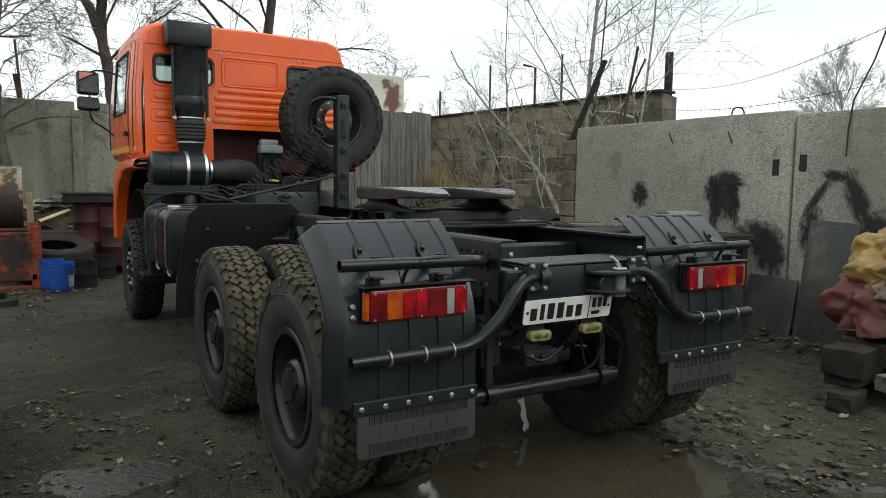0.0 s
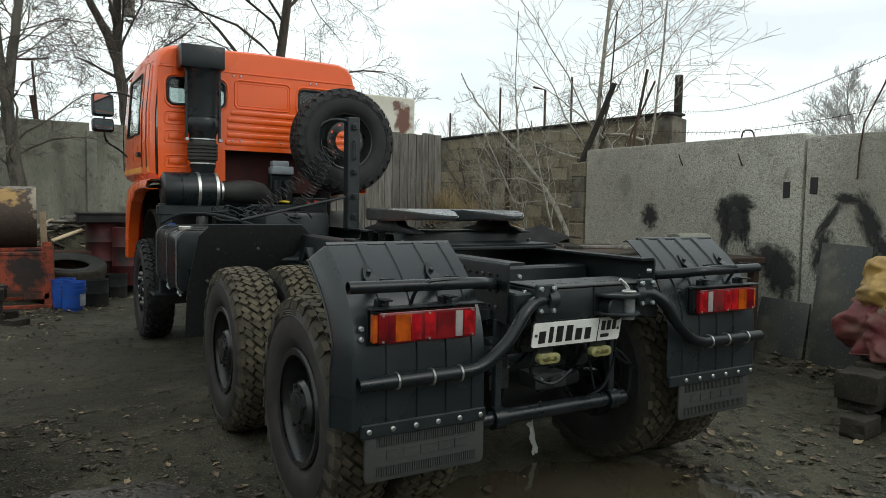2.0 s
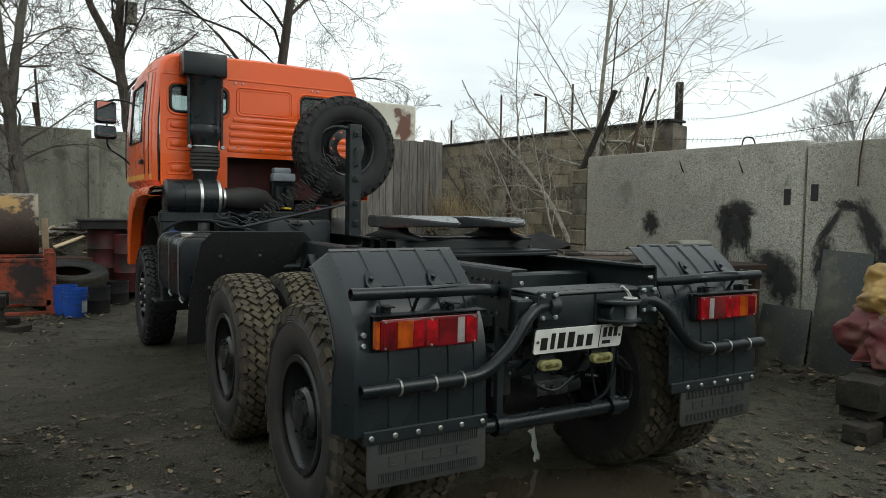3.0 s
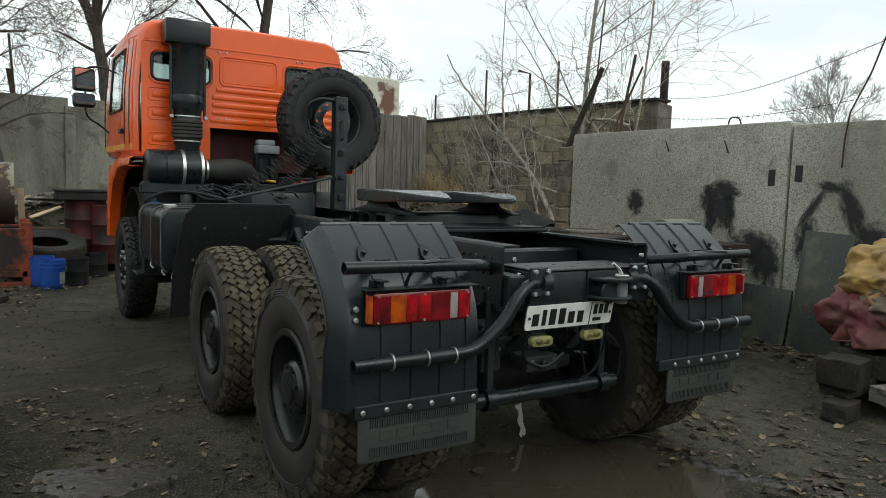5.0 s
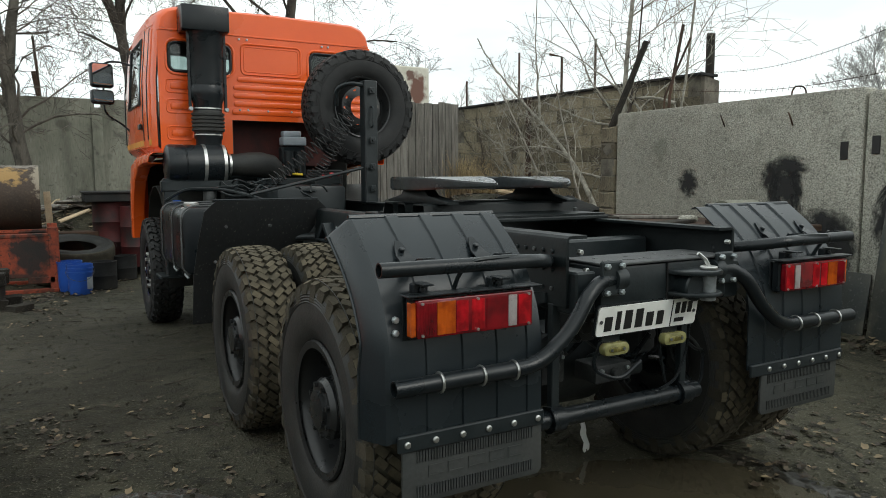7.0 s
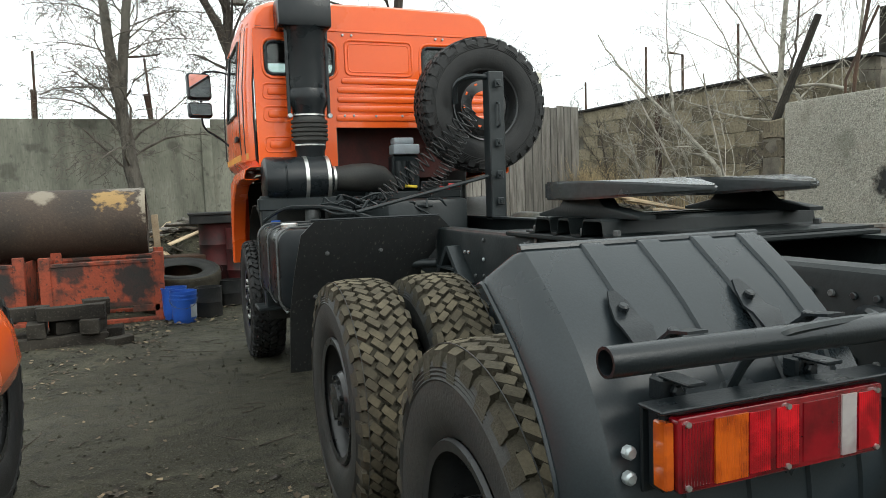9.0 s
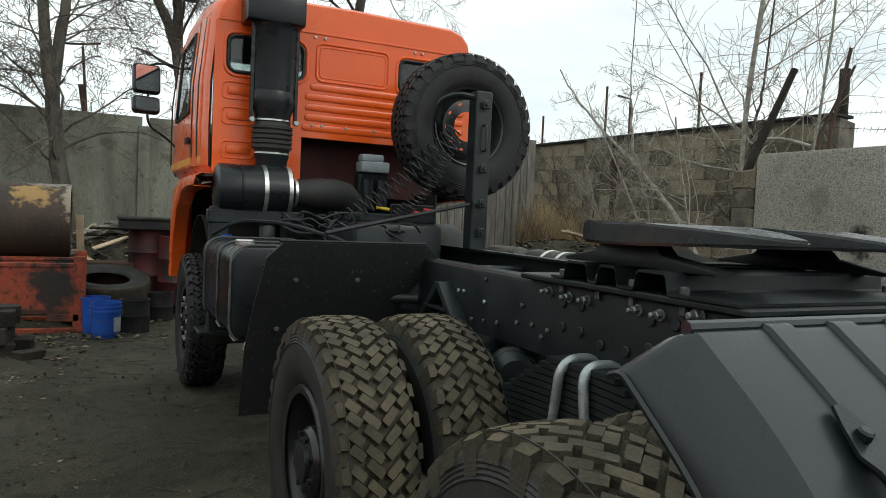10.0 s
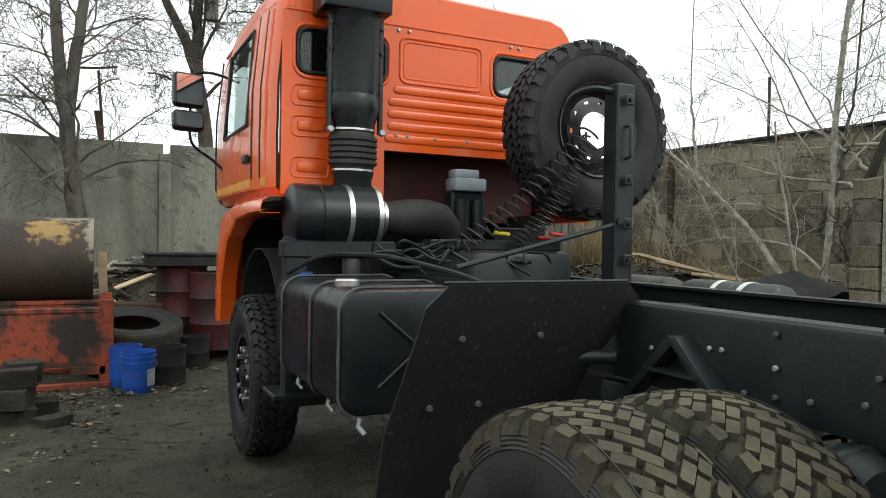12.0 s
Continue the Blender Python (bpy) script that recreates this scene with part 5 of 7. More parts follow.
# cables, torque rods and brackets under the tail
for pts, r in (([(-0.3, 0.1, 0.83), (-0.33, 0.12, 0.72), (-0.2, 0.1, 0.66), (-0.1, 0.09, 0.73)], 0.008), ([(0.02, 0.12, 0.87), (0.05, 0.14, 0.75), (0.1, 0.15, 0.6)], 0.006), ([(0.2, 0.12, 0.87), (0.21, 0.14, 0.72), (0.16, 0.15, 0.6), (0.08, 0.16, 0.57)], 0.006),
               ([(-0.36, 0.14, 0.95), (-0.34, 0.2, 0.84), (-0.28, 0.25, 0.8)], 0.012), ([(-0.1, 0.4, 0.9), (-0.05, 0.35, 0.7), (0.1, 0.36, 0.62), (0.25, 0.4, 0.66)], 0.01)):
    bm = B()
    tube(bm, smooth_path(pts, 5), r, 7)
    part("cable", bm, SATIN, tail)
for a, b, r in (((-0.05, 0.4, 0.63), (0.3, 0.45, 0.68), 0.035), ((-0.25, 0.35, 0.98), (-0.2, 1.2, 0.72), 0.03), ((0.2, 0.35, 0.98), (0.22, 1.2, 0.72), 0.03), ((0.0, 0.45, 0.55), (0.24, 0.42, 0.58), 0.045)):
    bm = B()
    cyl(bm, a, b, r, seg=14, rim=0.004)
    part("torque_rod", bm, BLACK, truck)
r4 = random.Random(15)
for k in range(22):
    p = Vector((r4.uniform(-0.38, 0.34), r4.uniform(0.2, 0.5), r4.uniform(0.7, 0.95)))
    pts = [p]
    for _ in range(4):
        p = p + Vector((r4.uniform(-0.13, 0.13), r4.uniform(-0.06, 0.08), r4.uniform(-0.13, 0.04)))
        pts.append(p)
    bm = B()
    tube(bm, smooth_path(pts, 4), r4.uniform(0.005, 0.013), 6)
    part("hose", bm, SATIN if k % 3 else DUSTY, truck)
for x, y, z, a, b, c in ((-0.26, 0.3, 0.84, 0.07, 0.08, 0.06), (0.12, 0.34, 0.86, 0.06, 0.07, 0.07), (-0.06, 0.32, 0.62, 0.1, 0.07, 0.04), (0.22, 0.4, 0.74, 0.05, 0.06, 0.09), (-0.3, 0.42, 0.66, 0.06, 0.07, 0.08)):
    bm = B()
    box(bm, x - a, x + a, y - b, y + b, z - c, z + c, 0.012, 2)
    cyl(bm, (x, y - b, z), (x, y - b - 0.03, z), 0.024, seg=14, rim=0.004)
    valve = part("brake_valve", bm, DUSTY, truck, "dusty black valve body")
    for dx in (-0.7, 0.7):
        bm = B()
        cyl(bm, (x + dx * a, y - b, z + 0.4 * c), (x + dx * a, y - b - 0.012, z + 0.4 * c), 0.009, seg=6)
        part("bolt", bm, SILVER, valve)
for s in (-1, 1):
    bm = B()
    cyl(bm, (s * 0.34, 0.62, 0.62), (s * 0.5, 0.62, 0.62), 0.11, seg=24, rim=0.012)
    cyl(bm, (s * 0.36, 0.5, 0.7), (s * 0.36, 0.3, 0.74), 0.07, seg=20, rim=0.01)
    part("brake_chamber", bm, BLACK, truck)
    for x, z in ((0.3, 1.1), (0.37, 1.1), (0.3, 1.0), (0.37, 1.0), (0.4, 1.17), (0.4, 0.97)):
        bm = B()
        cyl(bm, (s * x, 0.12, z), (s * x, 0.098, z), 0.011, seg=6, rim=0.003)
        part("bolt", bm, CHROME, tail)

# rivets on the rail ends and bolts on the tail beam
for s in (-1, 1):
    for i in range(7):
        for z in (1.02, 1.09, 1.16):
            bm = B()
            y = 0.17 + 0.055 * i
            cyl(bm, (s * 0.455, y, z), (s * 0.464, y, z), 0.0085, seg=8, rim=0.002)
            part("rivet", bm, STRAP if (i + int(z * 100)) % 3 == 0 else BLACK, truck)
    for x, y in ((0.08, 0.16), (0.16, 0.16), (0.24, 0.16), (0.08, 0.24), (0.24, 0.24)):
        bm = B()
        cyl(bm, (s * x, y - 0.03, 1.118), (s * x, y - 0.03, 1.13), 0.012, seg=6, rim=0.003)
        part("bolt", bm, STRAP, tail)

parts_so_far = set(truck.children)

# front splash plate before the middle wheel
bm = B()
prof = [(2.94, 1.272), (2.96, 1.2), (3.05, 0.98), (3.2, 0.74), (3.3, 0.38)]
left = [-1.10, -1.17, -1.2, -1.21, -1.21]
right = [-0.42, -0.345, -0.49, -0.5, -0.5]
sheet(bm, [[(l + (r - l) * k / 4, y, z) for k in range(5)] for (y, z), l, r in zip(prof, left, right)], 0.008)
splash = part("splash_plate", bm, SPLASH, truck, "black mud-spattered rubber splash plate", 20)
for x, y, z in ((-1.03, 3.0, 1.09), (-0.74, 3.0, 1.09), (-1.08, 3.13, 0.84), (-0.9, 3.13, 0.84)):
    bm = B()
    cyl(bm, (x, y + 0.03, z), (x, y - 0.016, z), 0.012, seg=10, rim=0.004)
    part("bolt", bm, STRAP, splash)
bm = B()
tube(bm, [(-1.12, 2.942, 1.275), (-0.42, 2.942, 1.275)], 0.008, 6)
part("edge_bead", bm, SATIN, splash)

# fuel tank
bm = B()
prism(bm, rounded(-1.18, -0.54, 0.66, 1.2, 0.1, 8), "y", 3.77, 4.96, bevel=0.018)
tank = part("fuel_tank", bm, SATIN, truck, "black painted fuel tank with pale straps", 40)
for y in (3.78, 4.22, 4.78):
    bm = B()
    o = rounded(-1.188, -0.532, 0.652, 1.208, 0.105, 8)
    loop = [(x, y, z) for x, z in o]
    tube(bm, loop[-9:] + loop[:1] + loop[:24], 0.0065, 6)
    part("strap", bm, STRAP, tank, "dull bright steel strap")
    bm = B()
    tube(bm, [(-1.09, y, 0.655), (-1.10, y, 0.62), (-1.08, y - 0.02, 0.59)], 0.012, 8)
    part("strap_end", bm, SILVER, tank, "bright strap tensioner")
for a, b in (((-1.02, 1.1), (-0.86, 0.96)), ((-1.02, 0.78), (-0.86, 0.92)), ((-0.7, 1.1), (-0.82, 0.98))):
    bm = B()
    tube(bm, [(a[0], 3.768, a[1]), (b[0], 3.768, b[1])], 0.009, 6)
    part("pressed_rib", bm, SATIN, tank)
bm = B()
cyl(bm, (-1.06, 4.08, 1.19), (-1.06, 4.08, 1.228), 0.056, seg=24, rim=0.008)
part("filler_cap", bm, CHROME, tank, "bright metal filler cap")
bm = B()
tube(bm, smooth_path([(-1.13, 4.9, 1.22), (-1.0, 4.7, 1.33), (-0.75, 4.4, 1.33), (-0.5, 4.0, 1.24), (-0.45, 3.7, 1.17)], 5), 0.013, 6)
part("hose", bm, BLACK, tank)
bm = B()
cyl(bm, (-1.05, 4.83, 1.195), (-1.05, 4.83, 1.225), 0.035, seg=14)
part("breather_cap", bm, BLUE, tank)

# column behind the front wheel with step and mudguard
bm = B()
box(bm, -1.14, -1.02, 4.93, 5.03, 0.5, 1.42, 0.01)
box(bm, -1.16, -0.5, 4.92, 5.02, 1.3, 1.4, 0.01)
box(bm, -1.2, -0.75, 4.9, 5.2, 0.5, 0.53, 0.006)
part("arch_bracket", bm, BLACK, truck)
for s in (-1, 1):
    bm = B()
    rows = []
    for k in range(11):
        a = radians(-15 + 195 * k / 10)
        y, z = Y_FRONT - 0.7 * math.cos(a), 0.62 + 0.74 * math.sin(a)
        rows.append([(s * 0.6, y, z), (s * 1.12, y, z)])
    sheet(bm, rows, 0.008)
    part("wheel_arch", bm, RUBBER, truck)

for s in (-1, 1):
    bm = B()
    xa, xb = sorted((s * 0.6, s * 0.612))
    box(bm, xa, xb, 4.86, 6.75, 0.7, 1.6)
    box(bm, min(s * 0.3, s * 0.6), max(s * 0.3, s * 0.6), 6.4, 6.41, 0.7, 1.6)
    part("inner_wing", bm, RUBBER, truck)
    bm = B()
    box(bm, min(s * 0.615, s * 1.1), max(s * 0.615, s * 1.1), 6.3, 6.31, 0.7, 1.56)
    part("arch_front", bm, RUBBER, truck)

# ---- cab ----
CY = 5.25
bm = B()
# outline across the cab; the faces of the windows are left open
sect = [(-1.10, 1.66), (-1.165, 1.72), (-1.17, 2.05), (-1.167, 2.14), (-1.165, 2.35), (-1.125, 2.78), (-1.112, 2.86), (-1.09, 2.94), (-1.03, 3.005), (-0.92, 3.042), (0, 3.06)]
sect = sect + [(-x, z) for x, z in sect[-2::-1]]
rows = []
for y, sx, top in ((CY, 0.975, -0.035), (CY + 0.03, 0.99, -0.012), (CY + 0.09, 1.01, 0.0), (5.7, 1.05, 0.02), (6.55, 1.06, 0.01), (7.1, 1.04, -0.05), (7.2, 1.0, -0.12)):
    rows.append([(x * sx, y, z + (top if z > 2.8 else 0)) for x, z in sect])
g = [[bm.verts.new(p) for p in r] for r in rows]
n = len(sect)
for i, (a, b) in enumerate(zip(g, g[1:])):
    for k in range(n - 1):
        if i == 3 and k in (3, 4, n - 6, n - 5):
            continue
        bm.faces.new((a[k], b[k], b[k + 1], a[k + 1]))
# nose below and above the windscreen
f = g[-1]
bm.faces.new([f[k] for k in (0, 1, 2, 3, n - 4, n - 3, n - 2, n - 1)])
bm.faces.new([f[k] for k in range(8, n - 8)])
# back of the roof above the rear panel
bm.faces.new([g[0][k] for k in range(6, n - 6)])
bmesh.ops.recalc_face_normals(bm, faces=bm.faces[:])
inside = bm.copy()
bmesh.ops.transform(inside, matrix=Matrix.Translation((0, 6.1, 2.35)) @ Matrix.Diagonal((0.985, 0.985, 0.98, 1)) @ Matrix.Translation((0, -6.1, -2.35)), verts=inside.verts[:])
cab = part("cab", bm, ORANGE, truck, "glossy orange cab", 40)
part("lining", inside, LINING, cab, "grey trim inside the cab")
for x in (-0.62, 0.62):
    bm = B()
    box(bm, x - 0.26, x + 0.26, 5.72, 5.86, 1.62, 2.42, 0.05, 2)
    box(bm, x - 0.26, x + 0.26, 5.72, 6.25, 1.62, 2.0, 0.05, 2)
    part("seat", bm, RUBBER, cab, "dark seat inside the cab")
bm = B()
box(bm, -1.06, 1.06, 7.18, 7.186, 2.14, 2.88)
part("windscreen", bm, PANE, cab, "wide windscreen")


# back panel in strips between and round the openings, 3 mm behind the shell's edge
back_strips = [(-1.11, -1.03, 1.68, 2.8), (-1.03, 1.0, 2.7, 2.88), (1.0, 1.11, 1.99, 2.8), (-0.42, 0.42, 2.43, 2.7), (-1.03, 1.0, 1.99, 2.43), (-1.03, -0.42, 1.66, 1.99)]
bm = B()
for x0, x1, z0, z1 in back_strips:
    box(bm, x0, x1, CY - 0.004, CY + 0.04, z0, z1)
bmesh.ops.remove_doubles(bm, verts=bm.verts[:], dist=0.0005)
wall_back = part("back_panel", bm, ORANGE, cab)
bm = B()
for x0, x1, z0, z1 in back_strips:
    box(bm, x0 * 0.96, x1 * 0.96, CY + 0.044, CY + 0.05, z0, min(z1, 2.86))
part("back_lining", bm, LINING, wall_back, "grey trim inside the cab")
# pressed ribs
for z, x0, x1 in ((2.39, -0.36, 1.05), (2.31, -0.4, 1.05), (2.23, -0.4, 1.05), (2.15, -0.4, 1.05), (2.07, -0.42, 1.05)):
    bm = B()
    prism(bm, rounded(x0, x1, z - 0.027, z + 0.027, 0.025), "y", CY - 0.013, CY, bevel=0.009)
    part("pressed_rib", bm, ORANGE, wall_back)
for z in (2.292, 2.103, 1.85):
    bm = B()
    o = rounded(-1.045, -0.8, z - 0.062, z + 0.062, 0.035)
    tube(bm, [(x, CY - 0.002, q) for x, q in o + o[:2]], 0.009, 8)
    prism(bm, rounded(-1.01, -0.835, z - 0.032, z + 0.032, 0.02), "y", CY - 0.014, CY, bevel=0.009)
    part("pressed_boss", bm, ORANGE, wall_back)
bm = B()
o = rounded(-0.313, 0.313, 2.44, 2.735, 0.05, 6)
tube(bm, [(x, CY - 0.003, q) for x, q in o + o[:2]], 0.011, 8)
o = rounded(-0.285, 0.285, 2.468, 2.707, 0.035, 6)
tube(bm, [(x, CY - 0.003, q) for x, q in o + o[:2]], 0.0055, 8)
part("blank_window_panel", bm, ORANGE, wall_back)
bm = B()
box(bm, -1.09, 1.09, CY - 0.012, CY, 2.8, 2.82, 0.004)
part("roof_seam", bm, ORANGE, wall_back)
for s in (-1, 1):
    x0, x1 = (-1.006, -0.42) if s < 0 else (0.42, 1.006)
    bm = B()
    o = rounded(x0, x1, 2.432, 2.696, 0.06, 6)
    tube(bm, [(x, CY - 0.006, z) for x, z in o + o[:2]], 0.014, 8)
    seal = part("window_seal", bm, SATIN, wall_back)
    bm = B()
    prism(bm, o, "y", CY + 0.004, CY + 0.01)
    part("pane", bm, PANE, seal, "tinted rear window pane")
    bm = B()
    o = rounded(x0 - 0.03, x1 + 0.03, 2.402, 2.726, 0.085, 6)
    tube(bm, [(x, CY - 0.003, z) for x, z in o + o[:2]], 0.013, 8)
    part("window_surround", bm, ORANGE, wall_back)
for x, z in ((-0.34, 2.09), (-0.256, 2.091), (-0.05, 2.088), (0.2, 2.09), (-0.33, 2.775), (-0.25, 2.775), (0.55, 2.775), (0.62, 2.775)):
    bm = B()
    cyl(bm, (x, CY, z), (x, CY - 0.022, z), 0.011, seg=10, rim=0.003)
    part("bolt", bm, SILVER, wall_back)
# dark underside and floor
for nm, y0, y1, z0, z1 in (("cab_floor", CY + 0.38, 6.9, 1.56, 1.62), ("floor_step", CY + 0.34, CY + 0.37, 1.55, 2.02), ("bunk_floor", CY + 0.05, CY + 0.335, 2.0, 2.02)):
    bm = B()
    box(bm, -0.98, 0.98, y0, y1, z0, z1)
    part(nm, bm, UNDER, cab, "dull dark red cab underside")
# side doors, windows, seams, handle
for s in (-1, 1):
    def side(y, z, off=0.0):
        # a point on the slanted side of the cab, which widens forward of its back corner
        flare = 1.01 + 0.04 * min(1.0, max(0.0, (y - 5.34) / 0.36)) + 0.01 * min(1.0, max(0.0, (y - 5.7) / 0.85))
        zs = [(1.66, 1.10), (1.72, 1.165), (2.05, 1.17), (2.35, 1.165), (2.84, 1.115), (2.93, 1.07)]
        for (z0, a), (z1, b) in zip(zs, zs[1:]):
            if z <= z1:
                return (s * ((a + (b - a) * (z - z0) / (z1 - z0)) * flare + off), y, z)
        return (s * (1.07 * flare + off), y, z)
    bm = B()
    o = [(5.71, 2.15), (6.54, 2.15), (6.54, 2.77), (5.71, 2.77)]
    vs = [bm.verts.new(side(y, z, 0.004)) for y, z in o]
    bm.faces.new(vs)
    bmesh.ops.solidify(bm, geom=bm.faces[:], thickness=0.006)
    glass = part("door_window", bm, PANE, cab, "tinted door window")
    bm = B()
    tube(bm, [side(y, z, 0.006) for y, z in o + o[:1]], 0.014, 6)
    part("window_seal", bm, SATIN, glass)
    for ys_ in (5.46, 5.62, 7.0):
        bm = B()
        tube(bm, [side(ys_, z, 0.001) for z in (1.68, 1.8, 2.05, 2.35, 2.6, 2.84)], 0.007, 6)
        part("door_seam", bm, SATIN, cab)
    bm = B()
    tube(bm, [side(5.36, z, 0.0) for z in (1.7, 2.0, 2.3, 2.6, 2.82)], 0.014, 8)
    part("pillar_moulding", bm, ORANGE, cab)
    bm = B()
    tube(bm, [side(y, 2.86, 0.0) for y in (5.36, 5.7, 6.3, 6.9)], 0.012, 8)
    part("rain_gutter", bm, ORANGE, cab)
    bm = B()
    a = side(5.75, 1.93, 0.0)
    xa, xb = sorted((a[0], a[0] + s * 0.03))
    box(bm, xa, xb, 5.64, 5.78, 1.9, 1.95, 0.008)
    part("door_handle", bm, SATIN, cab)
    bm = B()
    for y0, y1 in ((5.36, 5.45), (5.64, 6.95)):
        sheet(bm, [[side(y, z, 0.002) for z in (1.735, 1.79)] for y in (y0, (y0 + min(y1, 5.7)) / 2, min(y1, 5.7), (y1 + min(y1, 5.7)) / 2, y1)], 0.002)
    part("reflective_band", bm, FLAG, cab, "yellow reflective band")
    # orange wing round the front wheel, flush with the cab
    bm = B()
    outer = [(5.16, 1.665), (5.6, 1.665), (6.3, 1.66), (6.85, 1.6), (7.05, 1.3), (7.08, 0.75)]
    inner = [(5.2, 1.56), (5.5, 1.56), (6.0, 1.53), (6.42, 1.38), (6.66, 1.08), (6.72, 0.75)]
    rows = []
    for (y, z), (y2, z2) in zip(outer, inner):
        rows.append([(s * 1.0, y, z), (s * 1.19, y, z), (s * 1.235, y * 0.75 + y2 * 0.25, z * 0.75 + z2 * 0.25), (s * 1.25, y * 0.1 + y2 * 0.9, z * 0.1 + z2 * 0.9), (s * 1.235, y2, z2), (s * 1.12, y2, z2)])
    sheet(bm, rows, 0.006)
    part("front_wing", bm, ORANGE, cab, angle=50)
    # mirrors
    bm = B()
    tube(bm, smooth_path([(s * 1.12, 6.65, 2.62), (s * 1.3, 6.75, 2.7), (s * 1.48, 6.75, 2.68), (s * 1.48, 6.75, 2.12), (s * 1.3, 6.75, 2.02), (s * 1.17, 6.7, 1.88)], 5), 0.011, 8)
    arm = part("mirror_arm", bm, SATIN, cab)
    for z0, z1 in ((2.404, 2.669), (2.227, 2.382)):
        bm = B()
        xa, xb = sorted((s * 1.37, s * 1.614))
        turned = Matrix.Translation((s * 1.48, 6.7, 0)) @ Matrix.Rotation(radians(-s * 12), 4, "Z") @ Matrix.Translation((-s * 1.48, -6.7, 0)) @ Matrix.Translation((0, 6.7, z0)) @ Matrix.Rotation(radians(-4.5 if z0 > 2.3 else -8), 4, "X") @ Matrix.Translation((0, -6.7, -z0))
        prism(bm, rounded(xa, xb, z0, z1, 0.035), "y", 6.68, 6.76, bevel=0.02)
        bmesh.ops.transform(bm, matrix=turned, verts=bm.verts[:])
        mir = part("mirror", bm, SATIN, cab, "black-backed door mirror")
        bm = B()
        prism(bm, rounded(xa + 0.018, xb - 0.018, z0 + 0.02, z1 - 0.02, 0.025), "y", 6.672, 6.679)
        bmesh.ops.transform(bm, matrix=turned, verts=bm.verts[:])
        part("glass", bm, MIRRORM, mir)

# the cab sits a little narrower, and off the middle line of the frame
cab.matrix_basis = Matrix.Translation((-0.075, 0, 0)) @ Matrix.Diagonal((0.925, 1, 1, 1))

# ---- air intake, filter, engine ----
bm = B()
box(bm, -0.93, -0.522, 4.97, 5.235, 2.775, 3.005, 0.012, 2)
intake = part("air_intake", bm, SATIN, truck, "black plastic air intake stack")
bm = B()
m0 = Matrix.Translation((-0.712, 5.1, 0)) @ Matrix.Diagonal((0.96, 0.72, 1, 1))
lathe(bm, [(0.155, 2.28), (0.16, 2.32), (0.165, 2.74), (0.19, 2.78)], m0, 28)
part("upper_duct", bm, SATIN, intake)
bm = B()
lathe(bm, [(0.13, 2.06), (0.135, 2.12), (0.165, 2.2), (0.165, 2.27), (0.15, 2.3)], m0, 28)
part("lower_duct", bm, SATIN, intake)
bm = B()
prof = [(0.12, 1.83)]
for k in range(5):
    z = 1.86 + k * 0.036
    prof += [(0.136, z), (0.152, z + 0.008), (0.152, z + 0.026), (0.136, z + 0.034)]
lathe(bm, prof + [(0.125, 2.07)], m0, 28)
part("bellows", bm, RUBBER, intake, "ribbed rubber bellows")
for z, r in ((2.075, 0.137), (1.83, 0.13)):
    bm = B()
    lathe(bm, [(r - 0.01, z - 0.006), (r, z - 0.006), (r, z + 0.006), (r - 0.01, z + 0.006)], m0, 28, closed=True)
    part("hose_clip", bm, CHROME, intake, "bright hose clip")
for x in (-0.868, -0.556):
    bm = B()
    box(bm, x - 0.012, x + 0.012, 5.06, 5.1, 2.06, 2.78, 0.003)
    for z in (2.7, 2.55):
        cyl(bm, (x, 5.06, z), (x, 5.045, z), 0.01, seg=8)
    part("side_rail", bm, SATIN, intake)
    bm = B()
    cyl(bm, (x, 5.06, 2.065), (x, 5.02, 2.065), 0.02, seg=14, rim=0.005)
    part("mounting_bolt", bm, SILVER, intake, "pale round mounting")
bm = B()
m1 = Matrix.Translation((-1.1, 5.05, 1.545)) @ Matrix.Rotation(radians(90), 4, "Y")
lathe(bm, [(0.0001, 0.0), (0.16, 0.0), (0.18, 0.012), (0.188, 0.03), (0.188, 0.15), (0.182, 0.155), (0.182, 0.16), (0.188, 0.165), (0.188, 0.5), (0.172, 0.515), (0.1, 0.53), (0.1, 0.57)], m1, 40)
filt = part("air_filter", bm, SATIN, truck, "black cylindrical air filter housing with bright bands")
for h in (0.318, 0.488):
    bm = B()
    lathe(bm, [(0.187, h - 0.014), (0.193, h - 0.014), (0.193, h + 0.014), (0.187, h + 0.014)], m1, 40, closed=True)
    part("band", bm, CHROME, filt, "bright steel band")
bm = B()
lathe(bm, [(0.1, 0.54), (0.108, 0.54), (0.108, 0.56), (0.1, 0.56)], m1, 28, closed=True)
part("hose_clip", bm, CHROME, filt)
bm = B()
lathe(bm, [(0.115, 1.66), (0.118, 1.78), (0.13, 1.8), (0.128, 1.85), (0.12, 1.852)], m0, 28)
part("neck", bm, SATIN, filt)
bm = B()
tube(bm, [(-0.54, 5.05, 1.545), (-0.48, 5.05, 1.547), (-0.4, 5.05, 1.55), (-0.26, 5.05, 1.55), (-0.17, 5.07, 1.535), (-0.12, 5.09, 1.49), (-0.1, 5.12, 1.41)], [0.1, 0.105, 0.118, 0.122, 0.118, 0.112, 0.105], 20)
part("outlet_hose", bm, RUBBER, filt)
